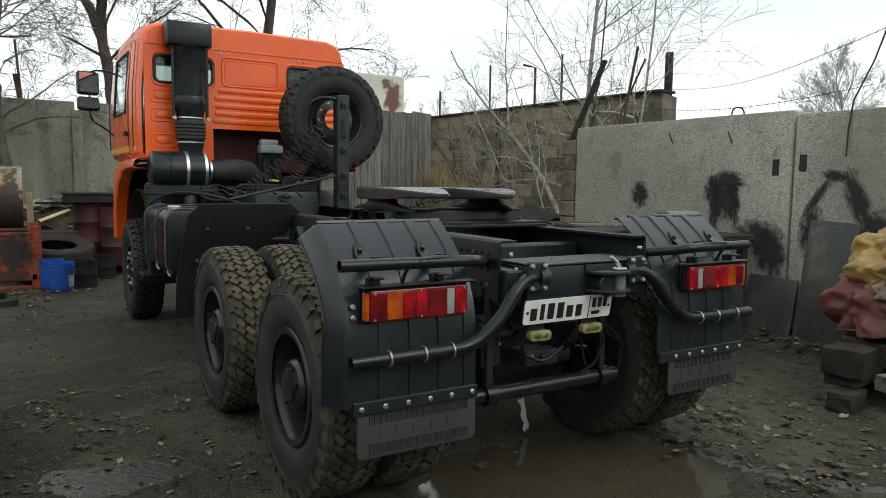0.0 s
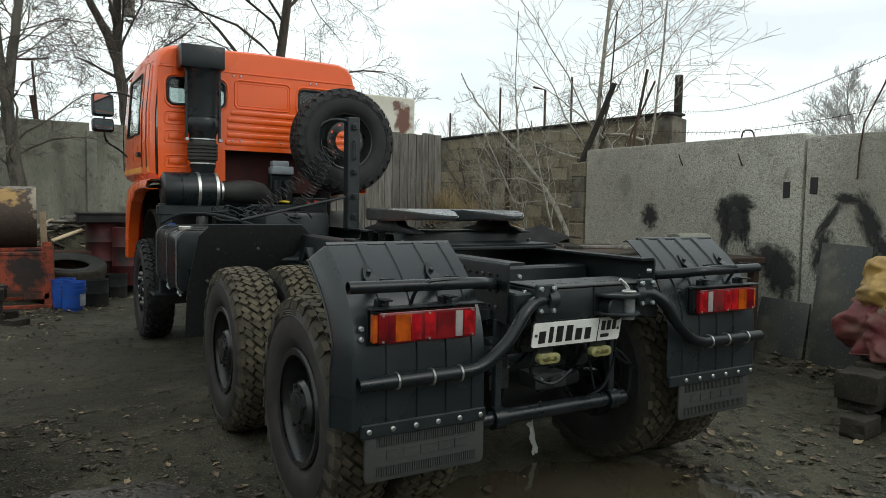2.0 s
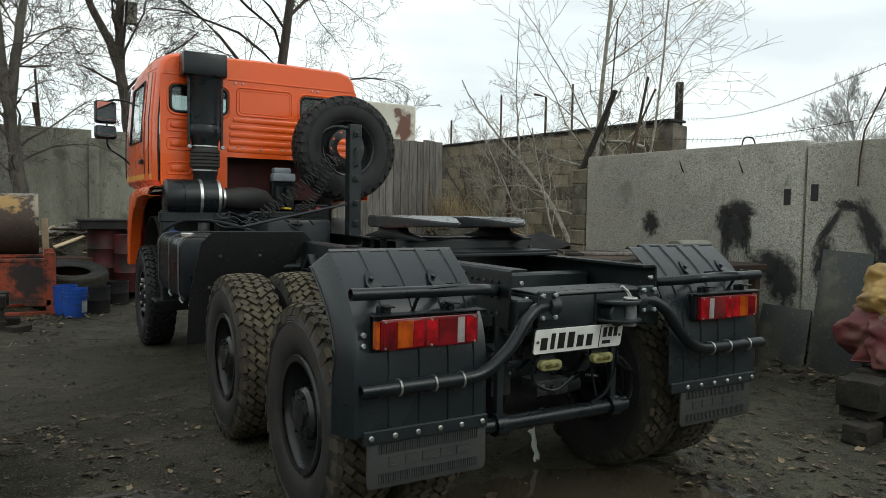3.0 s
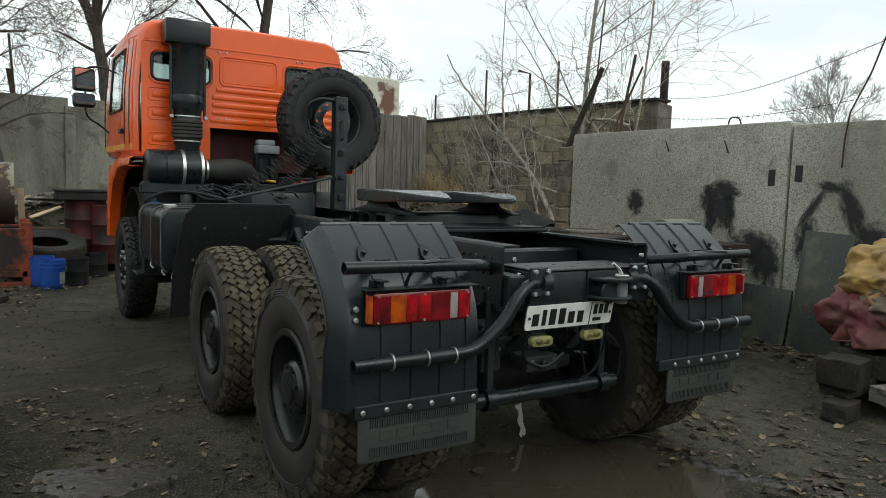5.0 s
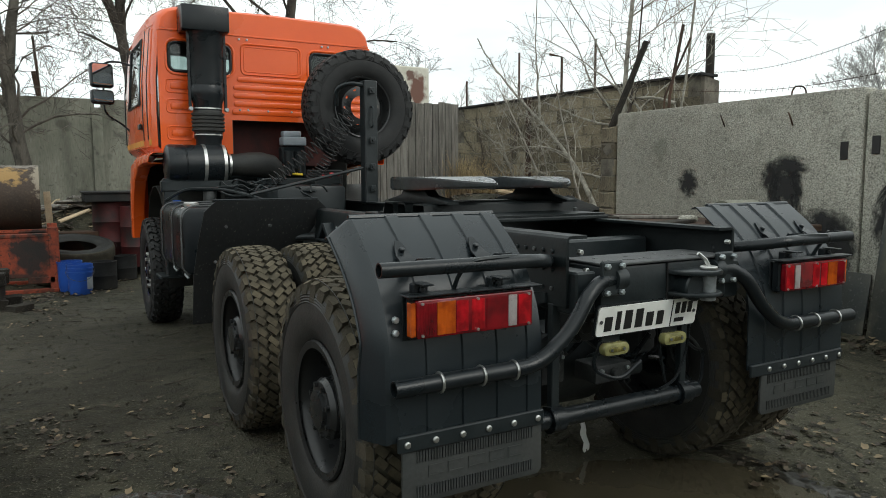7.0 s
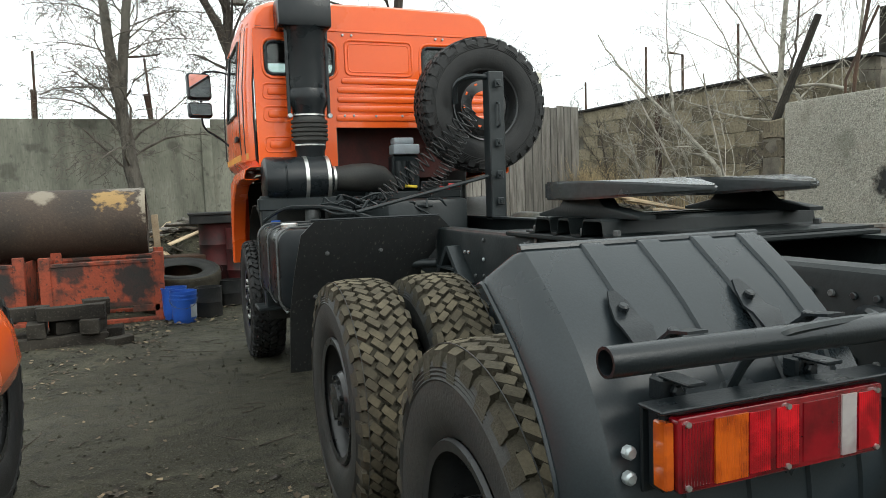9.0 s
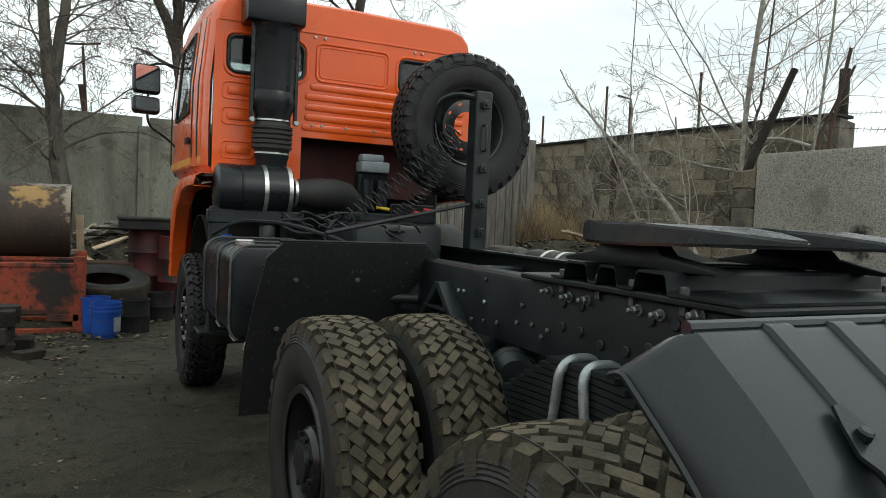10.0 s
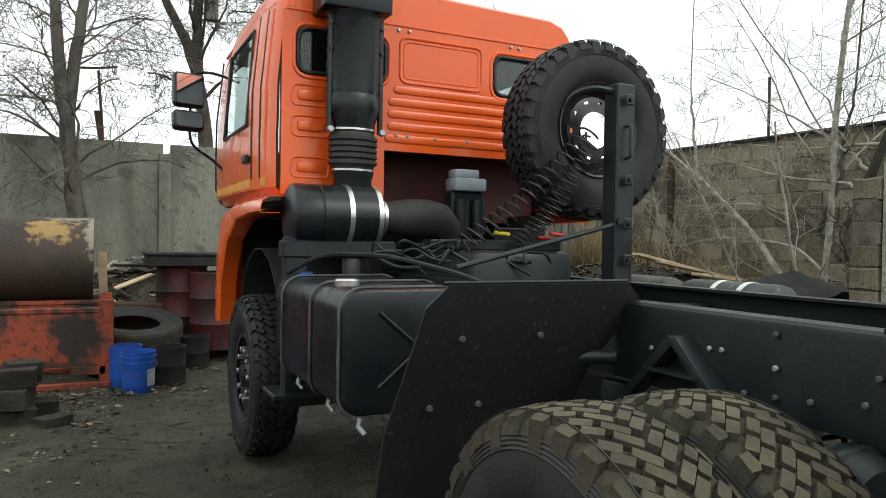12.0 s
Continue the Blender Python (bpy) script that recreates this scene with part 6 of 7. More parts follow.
# engine and gearbox clutter behind the cab
bm = B()
box(bm, -0.32, 0.32, 4.3, 6.6, 0.8, 1.36, 0.05, 2)
engine = part("engine", bm, BLACK, truck, "grimy black engine and gearbox")
for k in range(6):
    y = 4.4 + 0.12 * k
    bm = B()
    box(bm, -0.3, 0.3, y, y + 0.05, 1.355, 1.42, 0.012)
    part("casing_rib", bm, BLACK, engine)
bm = B()
box(bm, 0.0, 0.24, 5.22, 5.36, 1.42, 1.75, 0.02)
cyl(bm, (0.06, 5.2, 1.45), (0.06, 5.2, 1.69), 0.05, seg=14)
cyl(bm, (0.18, 5.2, 1.45), (0.18, 5.2, 1.69), 0.05, seg=14)
part("fuel_filter", bm, BLACK, engine)
bm = B()
box(bm, 0.01, 0.245, 5.2, 5.36, 1.75, 1.84, 0.015, 2)
box(bm, 0.02, 0.2, 5.22, 5.34, 1.84, 1.9, 0.015, 2)
part("washer_reservoir", bm, GREYPL, truck, "pale grey plastic reservoir")
for x, y, z, mt in ((-0.12, 4.35, 1.46, YELLOW), (0.14, 4.35, 1.44, REDCAP), (0.2, 4.3, 1.46, REDCAP)):
    bm = B()
    tube(bm, [(x - 0.045, y, z), (x + 0.045, y, z - 0.01)], 0.012, 10)
    part("connector_cap", bm, mt, engine)
r2 = random.Random(3)
for k in range(26):
    x, y = r2.uniform(-0.6, 0.4), r2.uniform(4.1, 5.1)
    bm = B()
    p = Vector((x, y, 1.3))
    pts = [p]
    for i in range(4):
        p = p + Vector((r2.uniform(-0.16, 0.16), r2.uniform(-0.1, 0.1), r2.uniform(-0.02, 0.07) if i < 2 else r2.uniform(-0.08, 0.02)))
        pts.append(p)
    tube(bm, smooth_path(pts, 4), r2.uniform(0.005, 0.012), 7)
    part("hose", bm, BLACK, engine)

# dark plates added to close bright gaps behind the engine
for nm, x0, x1, y, z0, z1 in (("bulkhead_panel", 0.14, 0.5, 4.88, 1.18, 1.5), ("heat_shield", -0.62, 0.1, 5.34, 1.1, 1.52)):
    bm = B()
    box(bm, x0, x1, y, y + 0.03, z0, z1, 0.008)
    part(nm, bm, BLACK, engine)
bm = B()
m3 = Matrix.Translation((-0.745, 4.99, 0))
lathe(bm, [(0.0001, 1.16), (0.05, 1.16), (0.055, 1.18), (0.055, 1.29), (0.045, 1.32), (0.06, 1.325), (0.06, 1.37), (0.05, 1.38), (0.0001, 1.38)], m3, 20)
part("filler_neck", bm, STRAP, engine, "dull grey filler neck with a cap")

# spare wheel on its post
SPX, SPY, SPZ = 0.5, 4.32, 2.085
spare = share("spare_wheel", SPARE_RIM, truck, Matrix.Translation((SPX, SPY + 0.14, SPZ)) @ Matrix.Rotation(radians(90), 4, "X"))
spare["label"] = "spare wheel with a black rim and lugged tyre"
share("tyre", CLEAN_TYRE, spare)
share("tread", CLEAN_LUGS, spare)["kind"] = "stuff"
bm = B()
box(bm, 0.475, 0.595, 4.04, 4.16, 1.18, 2.295, 0.008)
post = part("spare_wheel_post", bm, BLACK, truck, "black box-section post")
bm = B()
tube(bm, smooth_path([(0.535, 4.04, 2.06), (0.535, 4.0, 2.055), (0.535, 4.0, 2.02), (0.535, 4.0, 1.92), (0.535, 4.0, 1.885), (0.535, 4.04, 1.88)], 4), 0.008, 8)
part("grab_handle", bm, BLACK, post)
for z in (2.2, 1.76, 1.52, 1.32):
    bm = B()
    box(bm, 0.51, 0.56, 4.005, 4.02, z - 0.03, z + 0.03, 0.006)
    cyl(bm, (0.535, 4.006, z), (0.535, 3.99, z), 0.012, seg=8)
    part("post_fitting", bm, BLACK, post)
bm = B()
tube(bm, [(0.44, 4.02, 1.51), (-0.6, 3.76, 1.29)], 0.013, 10)
cyl(bm, (0.47, 4.01, 1.53), (0.47, 3.99, 1.53), 0.02, seg=10)
part("stay_rod", bm, BLACK, post)
bm = B()
tube(bm, smooth_path([(0.52, 4.08, 2.25), (0.36, 4.12, 2.27), (0.27, 4.2, 2.22), (0.3, 4.26, 2.08)], 6), 0.02, 8)
part("clamp_arm", bm, BLACK, post)
# coiled air lines
for a, b, sag, n, rad in (((0.28, 4.12, 2.02), (-0.35, 4.36, 1.392), 0.05, 17, 0.056), ((0.29, 4.12, 1.985), (-0.01, 4.36, 1.4), 0.07, 19, 0.05)):
    bm = B()
    pts = []
    A, C = Vector(a), Vector(b)
    o_ = (C - A).orthogonal().normalized()
    n_ = (C - A).normalized().cross(o_)
    for i in range(n * 14 + 1):
        u = i / (n * 14)
        p = A.lerp(C, u) + Vector((0, 0, -sag * math.sin(math.pi * u)))
        t = 2 * math.pi * n * u
        pts.append(p + o_ * rad * math.cos(t) + n_ * rad * math.sin(t))
    tube(bm, pts, 0.0056, 7)
    part("coiled_air_line", bm, RIM, truck, "glossy black coiled air line")
# pale receivers along the far rail
for y0, y1, x, bands in ((3.28, 3.95, 0.82, (0.23, 0.4)), (4.02, 4.5, 0.82, ())):
    bm = B()
    m2, ln = frame_of((x, y0, 1.1), (x, y1, 1.1))
    lathe(bm, [(0.0001, 0), (0.08, 0.01), (0.115, 0.04), (0.12, 0.08), (0.12, ln - 0.08), (0.115, ln - 0.04), (0.08, ln - 0.01), (0.0001, ln)], m2, 24)
    rec = part("air_receiver", bm, SHEET, truck, "grey air tank with pale bands")
    for h in bands:
        bm = B()
        lathe(bm, [(0.119, h - 0.015), (0.124, h - 0.015), (0.124, h + 0.015), (0.119, h + 0.015)], m2, 24, closed=True)
        part("band", bm, WHITE, rec)

# the fore parts stand a little lower, closer and to the left of where they are drawn above
FORE = Matrix(((1, 0, 0, -0.035), (0, 0.954, 0, -0.06), (0, 0, 0.955, 0.071), (0, 0, 0, 1)))
for ob in [o for o in truck.children if o not in parts_so_far and o.name.split(".")[0] not in ("wheel_arch", "inner_wing", "arch_front")]:
    if ob == spare:
        ob.matrix_basis = Matrix.Translation((FORE @ ob.matrix_basis.translation)) @ ob.matrix_basis.to_3x3().to_4x4() @ Matrix.Scale(0.975, 4)
    else:
        ob.matrix_basis = FORE @ ob.matrix_basis
post.matrix_basis = Matrix.Translation((-0.08, 0, 0)) @ post.matrix_basis


# ---- things in the yard ----
# rusty cylinder
tank_ = thing("steel_cylinder", "large rusty steel cylinder with peeling paint lying on a rack", "tank")
m, ln = frame_of((-5.6, 9.35, 1.16), (-2.12, 9.35, 1.16))
bm = B()
lathe(bm, [(0.36, 0.0), (0.43, 0.03), (0.44, 0.09), (0.44, ln - 0.12), (0.443, ln - 0.1)], m, 56, caps=False)
part("shell", bm, CYL, tank_)
bm = B()
lathe(bm, [(0.442, ln - 0.1), (0.447, ln - 0.06), (0.441, ln), (0.41, ln), (0.40, ln - 0.1)], m, 56, caps=False)
part("end_ring", bm, CYL, tank_)
for h_, d_ in ((0.02, 0.362), (ln - 0.1, 0.402)):
    bm = B()
    lathe(bm, [(0.0001, h_ - 0.01), (d_, h_)], m, 56, caps=False)
    part("end_plate", bm, RUST, tank_)
bm = B()
lathe(bm, [(0.438, 1.1), (0.447, 1.12), (0.438, 1.14)], m, 56, caps=False)
part("weld_seam", bm, CYL, tank_)


def bin_(at, label):
    b = thing("steel_bin", label, "bin", at)
    for nm, y in (("front_panel", 0.0), ("back_panel", 0.9)):
        bm = B()
        box(bm, 0.06, 1.25, y - 0.012, y + 0.012, 0.2, 0.74, 0.004)
        box(bm, 0.04, 1.27, y - 0.025, y + 0.025, 0.70, 0.745, 0.006)
        p = part(nm, bm, RUSTRED, b)
        for x in (0.0, 1.19):
            bm = B()
            box(bm, x, x + 0.12, y - 0.03, y + 0.03, 0.0, 0.82, 0.006)
            part("corner_post", bm, RUSTRED, p)
        bm = B()
        box(bm, 0.05, 0.6, y - 0.03, y + 0.03, 0.12, 0.2, 0.006)
        box(bm, 0.95, 1.25, y - 0.03, y + 0.03, 0.12, 0.2, 0.006)
        box(bm, 0.02, 1.28, y - 0.04, y + 0.04, 0.0, 0.05, 0.006)
        part("skid", bm, RUSTRED, p)
    for x in (0.02, 1.27):
        bm = B()
        box(bm, x, x + 0.02, 0.0, 0.9, 0.2, 0.74, 0.004)
        part("side_panel", bm, RUSTRED, b)
    return b


b1 = bin_((-3.25, 8.2, 0), "open steel bin with peeling red paint and rust")
b2 = bin_((-4.75, 8.5, 0), "open steel bin with peeling red paint and rust")

# bucket
bk = thing("bucket", "blue plastic bucket with a lid rim standing on the mud", "bucket", (-1.74, 7.83, 0))
bm = B()
lathe(bm, [(0.0001, 0.004), (0.118, 0.0), (0.122, 0.01), (0.142, 0.27), (0.152, 0.272), (0.152, 0.285), (0.145, 0.287), (0.146, 0.32), (0.155, 0.322), (0.155, 0.335), (0.147, 0.337), (0.15, 0.375), (0.142, 0.375), (0.132, 0.05), (0.0001, 0.045)], Matrix.Identity(4), 36)
bb = part("pail", bm, BLUE, bk)
bm = B()
sheet(bm, [[(0.1345 * math.cos(a) + 0.0065 * math.cos(a), 0.1345 * math.sin(a) + 0.0065 * math.sin(a), z) for a in [radians(-60 + 50 * k / 6) for k in range(7)]] for z in (0.07, 0.22)], 0.001)
part("label", bm, GREYPL, bk, "pale printed label")
bm = B()
tube(bm, [(0.16 * math.cos(a), 0.16 * math.sin(a) * 0.9 - 0.02, 0.3 - 0.12 * abs(math.sin(a))) for a in [radians(180 + 180 * k / 12) for k in range(13)]], 0.003, 5)
part("handle", bm, STRAP, bk)
bk2 = thing("bucket", "dark blue plastic bucket behind the other bucket", "bucket", (-1.84, 8.17, 0))
bm = B()
lathe(bm, [(0.0001, 0.004), (0.118, 0.0), (0.142, 0.36), (0.15, 0.362), (0.15, 0.385), (0.14, 0.385), (0.13, 0.05), (0.0001, 0.045)], Matrix.Identity(4), 30)
part("pail", bm, BLUE, bk2)


def can(at, r, h, label):
    bm = B()
    lathe(bm, [(0.0001, 0.004), (r - 0.01, 0.0), (r, 0.01), (r, h * 0.48), (r + 0.004, h * 0.5), (r, h * 0.52), (r, h - 0.01), (r + 0.005, h), (r - 0.01, h), (r - 0.012, h - 0.05), (0.0001, h - 0.05)], Matrix.Identity(4), 32)
    return solid("steel_can", bm, TAR, label, "can", at)


can((-1.45, 8.15, 0), 0.155, 0.36, "blackened open steel can beside the bucket")
can((-1.12, 8.95, 0), 0.15, 0.34, "blackened open steel can near the front wheel")

# tyre standing against the bin, and a lying one
for y_, z_, tilt_ in ((9.0, 0.145, 0), (9.06, 0.4, 13)):
    ty = share("old_tyre", TYRE, None, pose(-1.74, y_, z_, tilt_, 0, 10))
    tagged(ty, "worn old truck tyre lying flat in a stack behind the buckets", "tyre", "stacked old tyres")
bm = B()
box(bm, -0.28, 0.28, -0.2, 0.2, 0, 0.65, 0.01)
solid("steel_box", bm, RUST, "dark rusty steel box inside the yard corner", "box", (-1.68, 9.75, 0.0))


def barrel(at, label, turn=0):
    bm = B()
    lathe(bm, [(0.0001, 0.012), (0.275, 0.012), (0.285, 0.0), (0.29, 0.01), (0.286, 0.03), (0.286, 0.28), (0.296, 0.295), (0.286, 0.31), (0.286, 0.57), (0.296, 0.585), (0.286, 0.6), (0.286, 0.85), (0.29, 0.87), (0.285, 0.88), (0.275, 0.86), (0.0001, 0.86)], Matrix.Identity(4), 36)
    return solid("steel_barrel", bm, BARREL, label, "barrel", at, group="barrels by the cab", turn=turn)


barrel((-1.18, 9.75, 0.2), "dark red rusty steel barrel behind the cab")
barrel((-0.84, 9.4, 0.14), "dark red rusty steel barrel behind the cab", 40)
bm = B()
box(bm, -0.45, 0.45, -0.35, 0.35, 0, 0.12, 0.008)
box(bm, -0.47, 0.47, -0.37, 0.37, 0.12, 0.15, 0.005)
solid("steel_tray", bm, TAR, "rusty steel tray lying on the barrels", "tray", (-1.13, 9.7, 1.085))

def timber_mesh(bm, a, b, c, seed, rough=0.009):
    """A squared timber with worn, uneven edges and split ends."""
    box(bm, -a / 2, a / 2, -b / 2, b / 2, 0, c, 0.005)
    bmesh.ops.subdivide_edges(bm, edges=[e for e in bm.edges if e.calc_length() > 0.06], cuts=3, use_grid_fill=True)
    for v in bm.verts:
        q = v.co + Vector(seed)
        v.co += noise.noise_vector(q * 7) * rough + noise.noise_vector(q * 23) * rough * 0.5
        if abs(v.co.x) > a / 2 - 0.03:
            v.co.x += noise.noise(Vector((0, v.co.y * 40, v.co.z * 40 + a))) * 0.02
    return bm


# timber blocks
blocks = [(-2.95, 6.78, 0.0, 0.95, 0.17, 0.14, 3), (-2.85, 7.05, 0.0, 1.0, 0.18, 0.145, -4), (-3.62, 6.95, 0.0, 0.6, 0.17, 0.145, 14), (-2.6, 6.92, 0.147, 0.5, 0.17, 0.14, 84), (-3.1, 6.92, 0.147, 0.5, 0.16, 0.14, 96), (-2.85, 6.93, 0.147, 0.24, 0.2, 0.13, 20),
          (-3.6, 6.95, 0.15, 0.5, 0.17, 0.14, 70), (-2.78, 6.84, 0.29, 0.6, 0.16, 0.13, 6), (-3.27, 6.98, 0.29, 0.55, 0.15, 0.13, -8), (-2.58, 7.08, 0.29, 0.24, 0.2, 0.15, 15), (-2.36, 6.66, 0.0, 0.22, 0.14, 0.1, 40)]
for x, y, z, a, b, c, t in blocks:
    bm = B()
    timber_mesh(bm, a, b, c, (x, y, z))
    solid("timber_block", bm, DARKWOOD, "dark muddy block of old timber in a heap", "timber", (x, y, z + 0.01), group="heap of timber blocks", turn=t + rng.uniform(-9, 9), angle=24)

# planks and wood scraps behind the bin
for k in range(170):
    bm = B()
    a, b = rng.uniform(0.2, 0.75), rng.uniform(0.05, 0.12)
    box(bm, -a / 2, a / 2, -b / 2, b / 2, 0, 0.025, 0.003)
    x, y = rng.uniform(-2.6, -0.2), rng.uniform(10.5, 12.3)
    ob = solid("scrap_board", bm, WOOD if k % 5 == 0 else BARK if k % 5 < 3 else OLDWOOD, "weathered scrap board in a heap of firewood", "board", group="heap of scrap boards")
    ob.matrix_basis = pose(x, y, ground_height(x, y) + rng.uniform(0.0, 0.1), rng.uniform(-24, 24), rng.uniform(-24, 24), rng.uniform(0, 180))
bm = B()
box(bm, -0.045, 0.045, -0.015, 0.015, 0, 1.02, 0.003)
ob = solid("plank", bm, WOOD, "pale plank leaning against the steel bin", "plank")
ob.matrix_basis = pose(-2.0, 9.72, 0.22, -6, -2, 0)
for x, y, z, ln, t, pitch_ in ((4.95, 8.0, 1.12, 1.6, 2, 11), (5.2, 7.85, 1.05, 1.5, -4, 10), (4.9, 7.3, 1.0, 0.9, 12, 6), (4.75, 6.9, 0.92, 0.5, 60, -4)):
    bm = B()
    box(bm, -ln / 2, ln / 2, -0.08, 0.08, 0, 0.035, 0.004)
    ob = solid("plank", bm, WOOD, "pale sawn plank lying on the leaf-covered bank", "plank")
    ob.matrix_basis = Matrix.Translation((x, y, max(z, ground_height(x, y) + 0.01))) @ Matrix.Rotation(radians(t), 4, "Z") @ Matrix.Rotation(radians(pitch_), 4, "Y")

# timber sleepers with the covered load
load = [(2.45, 0.12, 0.0, 0.26, 0.16, 0.12, 8), (3.0, 0.25, 0.12, 1.0, 0.2, 0.08, 5), (2.6, 0.2, 0.2, 0.28, 0.26, 0.18, 12), (3.2, -0.12, 0.09, 1.0, 0.2, 0.11, -14), (3.3, -0.1, 0.0, 0.7, 0.2, 0.09, -14), (3.4, 0.35, 0.0, 0.7, 0.3, 0.12, 20), (3.35, 0.18, 0.2, 0.85, 0.6, 0.17, 6)]
for x, y, z, a, b, c, t in load:
    bm = B()
    timber_mesh(bm, a, b, c, (x, y, z))
    solid("sleeper", bm, OLDWOOD if x == 3.2 else DARKWOOD, "weathered squared timber under the covered load", "timber", (x, y, z + 0.005), group="timbers under the load", turn=t, angle=18)


def heap(name, cx, cy, cz, rx, ry, rz, material, label, seed):
    bm = B()
    bmesh.ops.create_icosphere(bm, subdivisions=6, radius=1)
    for v in bm.verts:
        p = v.co.copy()
        q = Vector((p.x * rx, p.y * ry, max(p.z, -0.35) * rz))
        f = noise.noise(p * 1.6 + Vector((seed, 0, 0))) * 0.16 + abs(noise.noise(Vector((p.x * 2.6 + p.z * 0.8, p.y * 2.6, p.z * 1.3 + seed)))) * 0.24 + noise.noise(p * 9 + Vector((0, seed, 0))) * 0.02
        f -= 0.22 * max(0.0, 0.3 - abs(noise.noise(Vector((p.x * 2.2 + p.z, p.y * 2.2, p.z * 1.2 + seed * 3))))) ** 1.0
        f += 0.05 * (1 - 2 * abs(noise.noise(p * 4.5 + Vector((seed, seed, 0))))) + 0.035 * (0.5 - abs(noise.noise(Vector((p.x * 8 + p.z * 3, p.y * 8, p.z * 4 + seed)))))
        v.co = q * (1 + f - 0.08)
    return solid(name, bm, material, label, "tarpaulin", (cx, cy, cz), angle=180)


heap("tarpaulin", 3.45, 0.12, 0.58, 0.58, 0.6, 0.42, TARP_R, "crumpled red tarpaulin over a load on timbers", 1.3)
heap("tarpaulin", 3.47, 0.12, 0.86, 0.55, 0.54, 0.34, TARP_Y, "crumpled ochre tarpaulin over a load on timbers", 4.1)
heap("tarpaulin", 3.4, 0.02, 0.74, 0.5, 0.5, 0.26, TARP_B, "crumpled brown tarpaulin between the other covers", 7.7)

# sheets leaning on the slab wall
for y0, y1, h, lean, t in ((1.55, 2.1, 0.58, 14, 0.02), (1.0, 1.5, 1.16, 9, 0.01), (0.35, 0.95, 0.9, 8, 0.02)):
    bm = B()
    prism(bm, [(y0, 0), (y1, 0), (y1 - 0.01, h), (y0 + 0.02, h * 0.985)], "x", 0, t, bevel=0.003)
    ob = solid("leaning_sheet", bm, SHEET, "dark sheet leaning against the slab wall", "sheet")
    ob.matrix_basis = pose(4.2 - h * math.tan(radians(lean)) - t, 0, 0.02, 0, lean, 0)

# white rusty van box behind the board fence
bm = B()
box(bm, 5.3, 7.07, 15.0, 19, 2.2, 4.32, 0.03)
vb = thing("van_box", "white rusty van body behind the board fence", "van body")
part("body", bm, WHITERUST, vb)
bm = B()
box(bm, 5.3, 7.07, 15.0, 19, 0.0, 2.2)
part("chassis", bm, RUST, vb)

# another orange vehicle parked alongside
other = thing("orange_truck", "low orange vehicle with rounded wings parked alongside", "truck", (-3.2, 3.0, 0))
bm = B()
arch = [(0.6, 0.56), (0.66, 0.6), (0.69, 0.74), (0.67, 0.95), (0.62, 1.1), (0.52, 1.19), (0.4, 1.22), (-0.9, 1.24), (-2.2, 1.22), (-2.32, 1.19), (-2.42, 1.1), (-2.47, 0.95), (-2.49, 0.74), (-2.46, 0.6), (-2.4, 0.56)]
rows = []
for y, k, drop in ((0.02, 0.95, 0.12), (0.0, 0.975, 0.05), (-0.06, 0.995, 0.012), (-0.2, 1.0, 0.0), (-2.1, 1.0, 0.0), (-2.2, 0.98, 0.03)):
    rows.append([(-0.9 + (x + 0.9) * k, y, 0.58 + (z - 0.56) * 0.7 - (drop if z > 0.9 else 0)) for x, z in arch])
sheet(bm, rows, 0.02)
wing = part("wing", bm, ORANGE, other, angle=50)
for y in (-0.1, -2.16):
    bm = B()
    box(bm, -2.2, 0.4, y, y + 0.02, 0.6, 0.95, 0.006)
    part("end_panel", bm, ORANGE, wing)
bm = B()
box(bm, -1.9, 0.1, -2.05, -0.2, 0.5, 0.75, 0.02)
part("underframe", bm, BLACK, other)
for x, side_ in ((0.46, 1), (-2.26, -1)):
    for y in (-0.12, -1.6):
        w = share("wheel", FRONT_RIM, other, Matrix.Translation((x, y, R_TYRE - 0.015)) @ Matrix.Rotation(radians(90 * side_), 4, "Y"))
        share("tyre", CLEAN_TYRE, w)
        share("tread", CLEAN_LUGS, w)["kind"] = "stuff"
        share("hub", FRONT_HUB, w)

# posts, wire and wooden poles
for x, y, h, r, lx, ly in ((7.52, 6.2, 3.74, 0.078, 0, 0),):
    bm = B()
    tube(bm, [(0, 0, 0), (lx * h * 0.5, ly * h * 0.5, h * 0.5), (lx * h, ly * h, h)], [r, r * 0.95, r * 0.9], 10)
    solid("timber_pole", bm, DARKWOOD, "dark old timber pole beside the slab wall", "pole", (x, y, 0))

# torn pale scrap of paper standing in the mud behind the axle
bm = B()
rows = []
for i in range(8):
    u = i / 7
    rows.append([(0.05 * (v - 0.5) * (1 + 0.4 * math.sin(i * 2.1)) + 0.02 * u + 0.012 * noise.noise(Vector((i * 0.9, v * 5, 1))), 0.02 * noise.noise(Vector((i * 0.8, v * 4, 3))), 0.2 * u + 0.012 * noise.noise(Vector((v * 6, i, 7)))) for v in (0, 0.25, 0.5, 0.75, 1)])
sheet(bm, rows, 0.0015)
ob = solid("paper_scrap", bm, WHITE, "torn dirty white scrap of paper in the mud", "paper", angle=180)
ob.matrix_basis = pose(0.34, 0.86, ground_height(0.34, 0.86) - 0.005, -8, -12, 20)

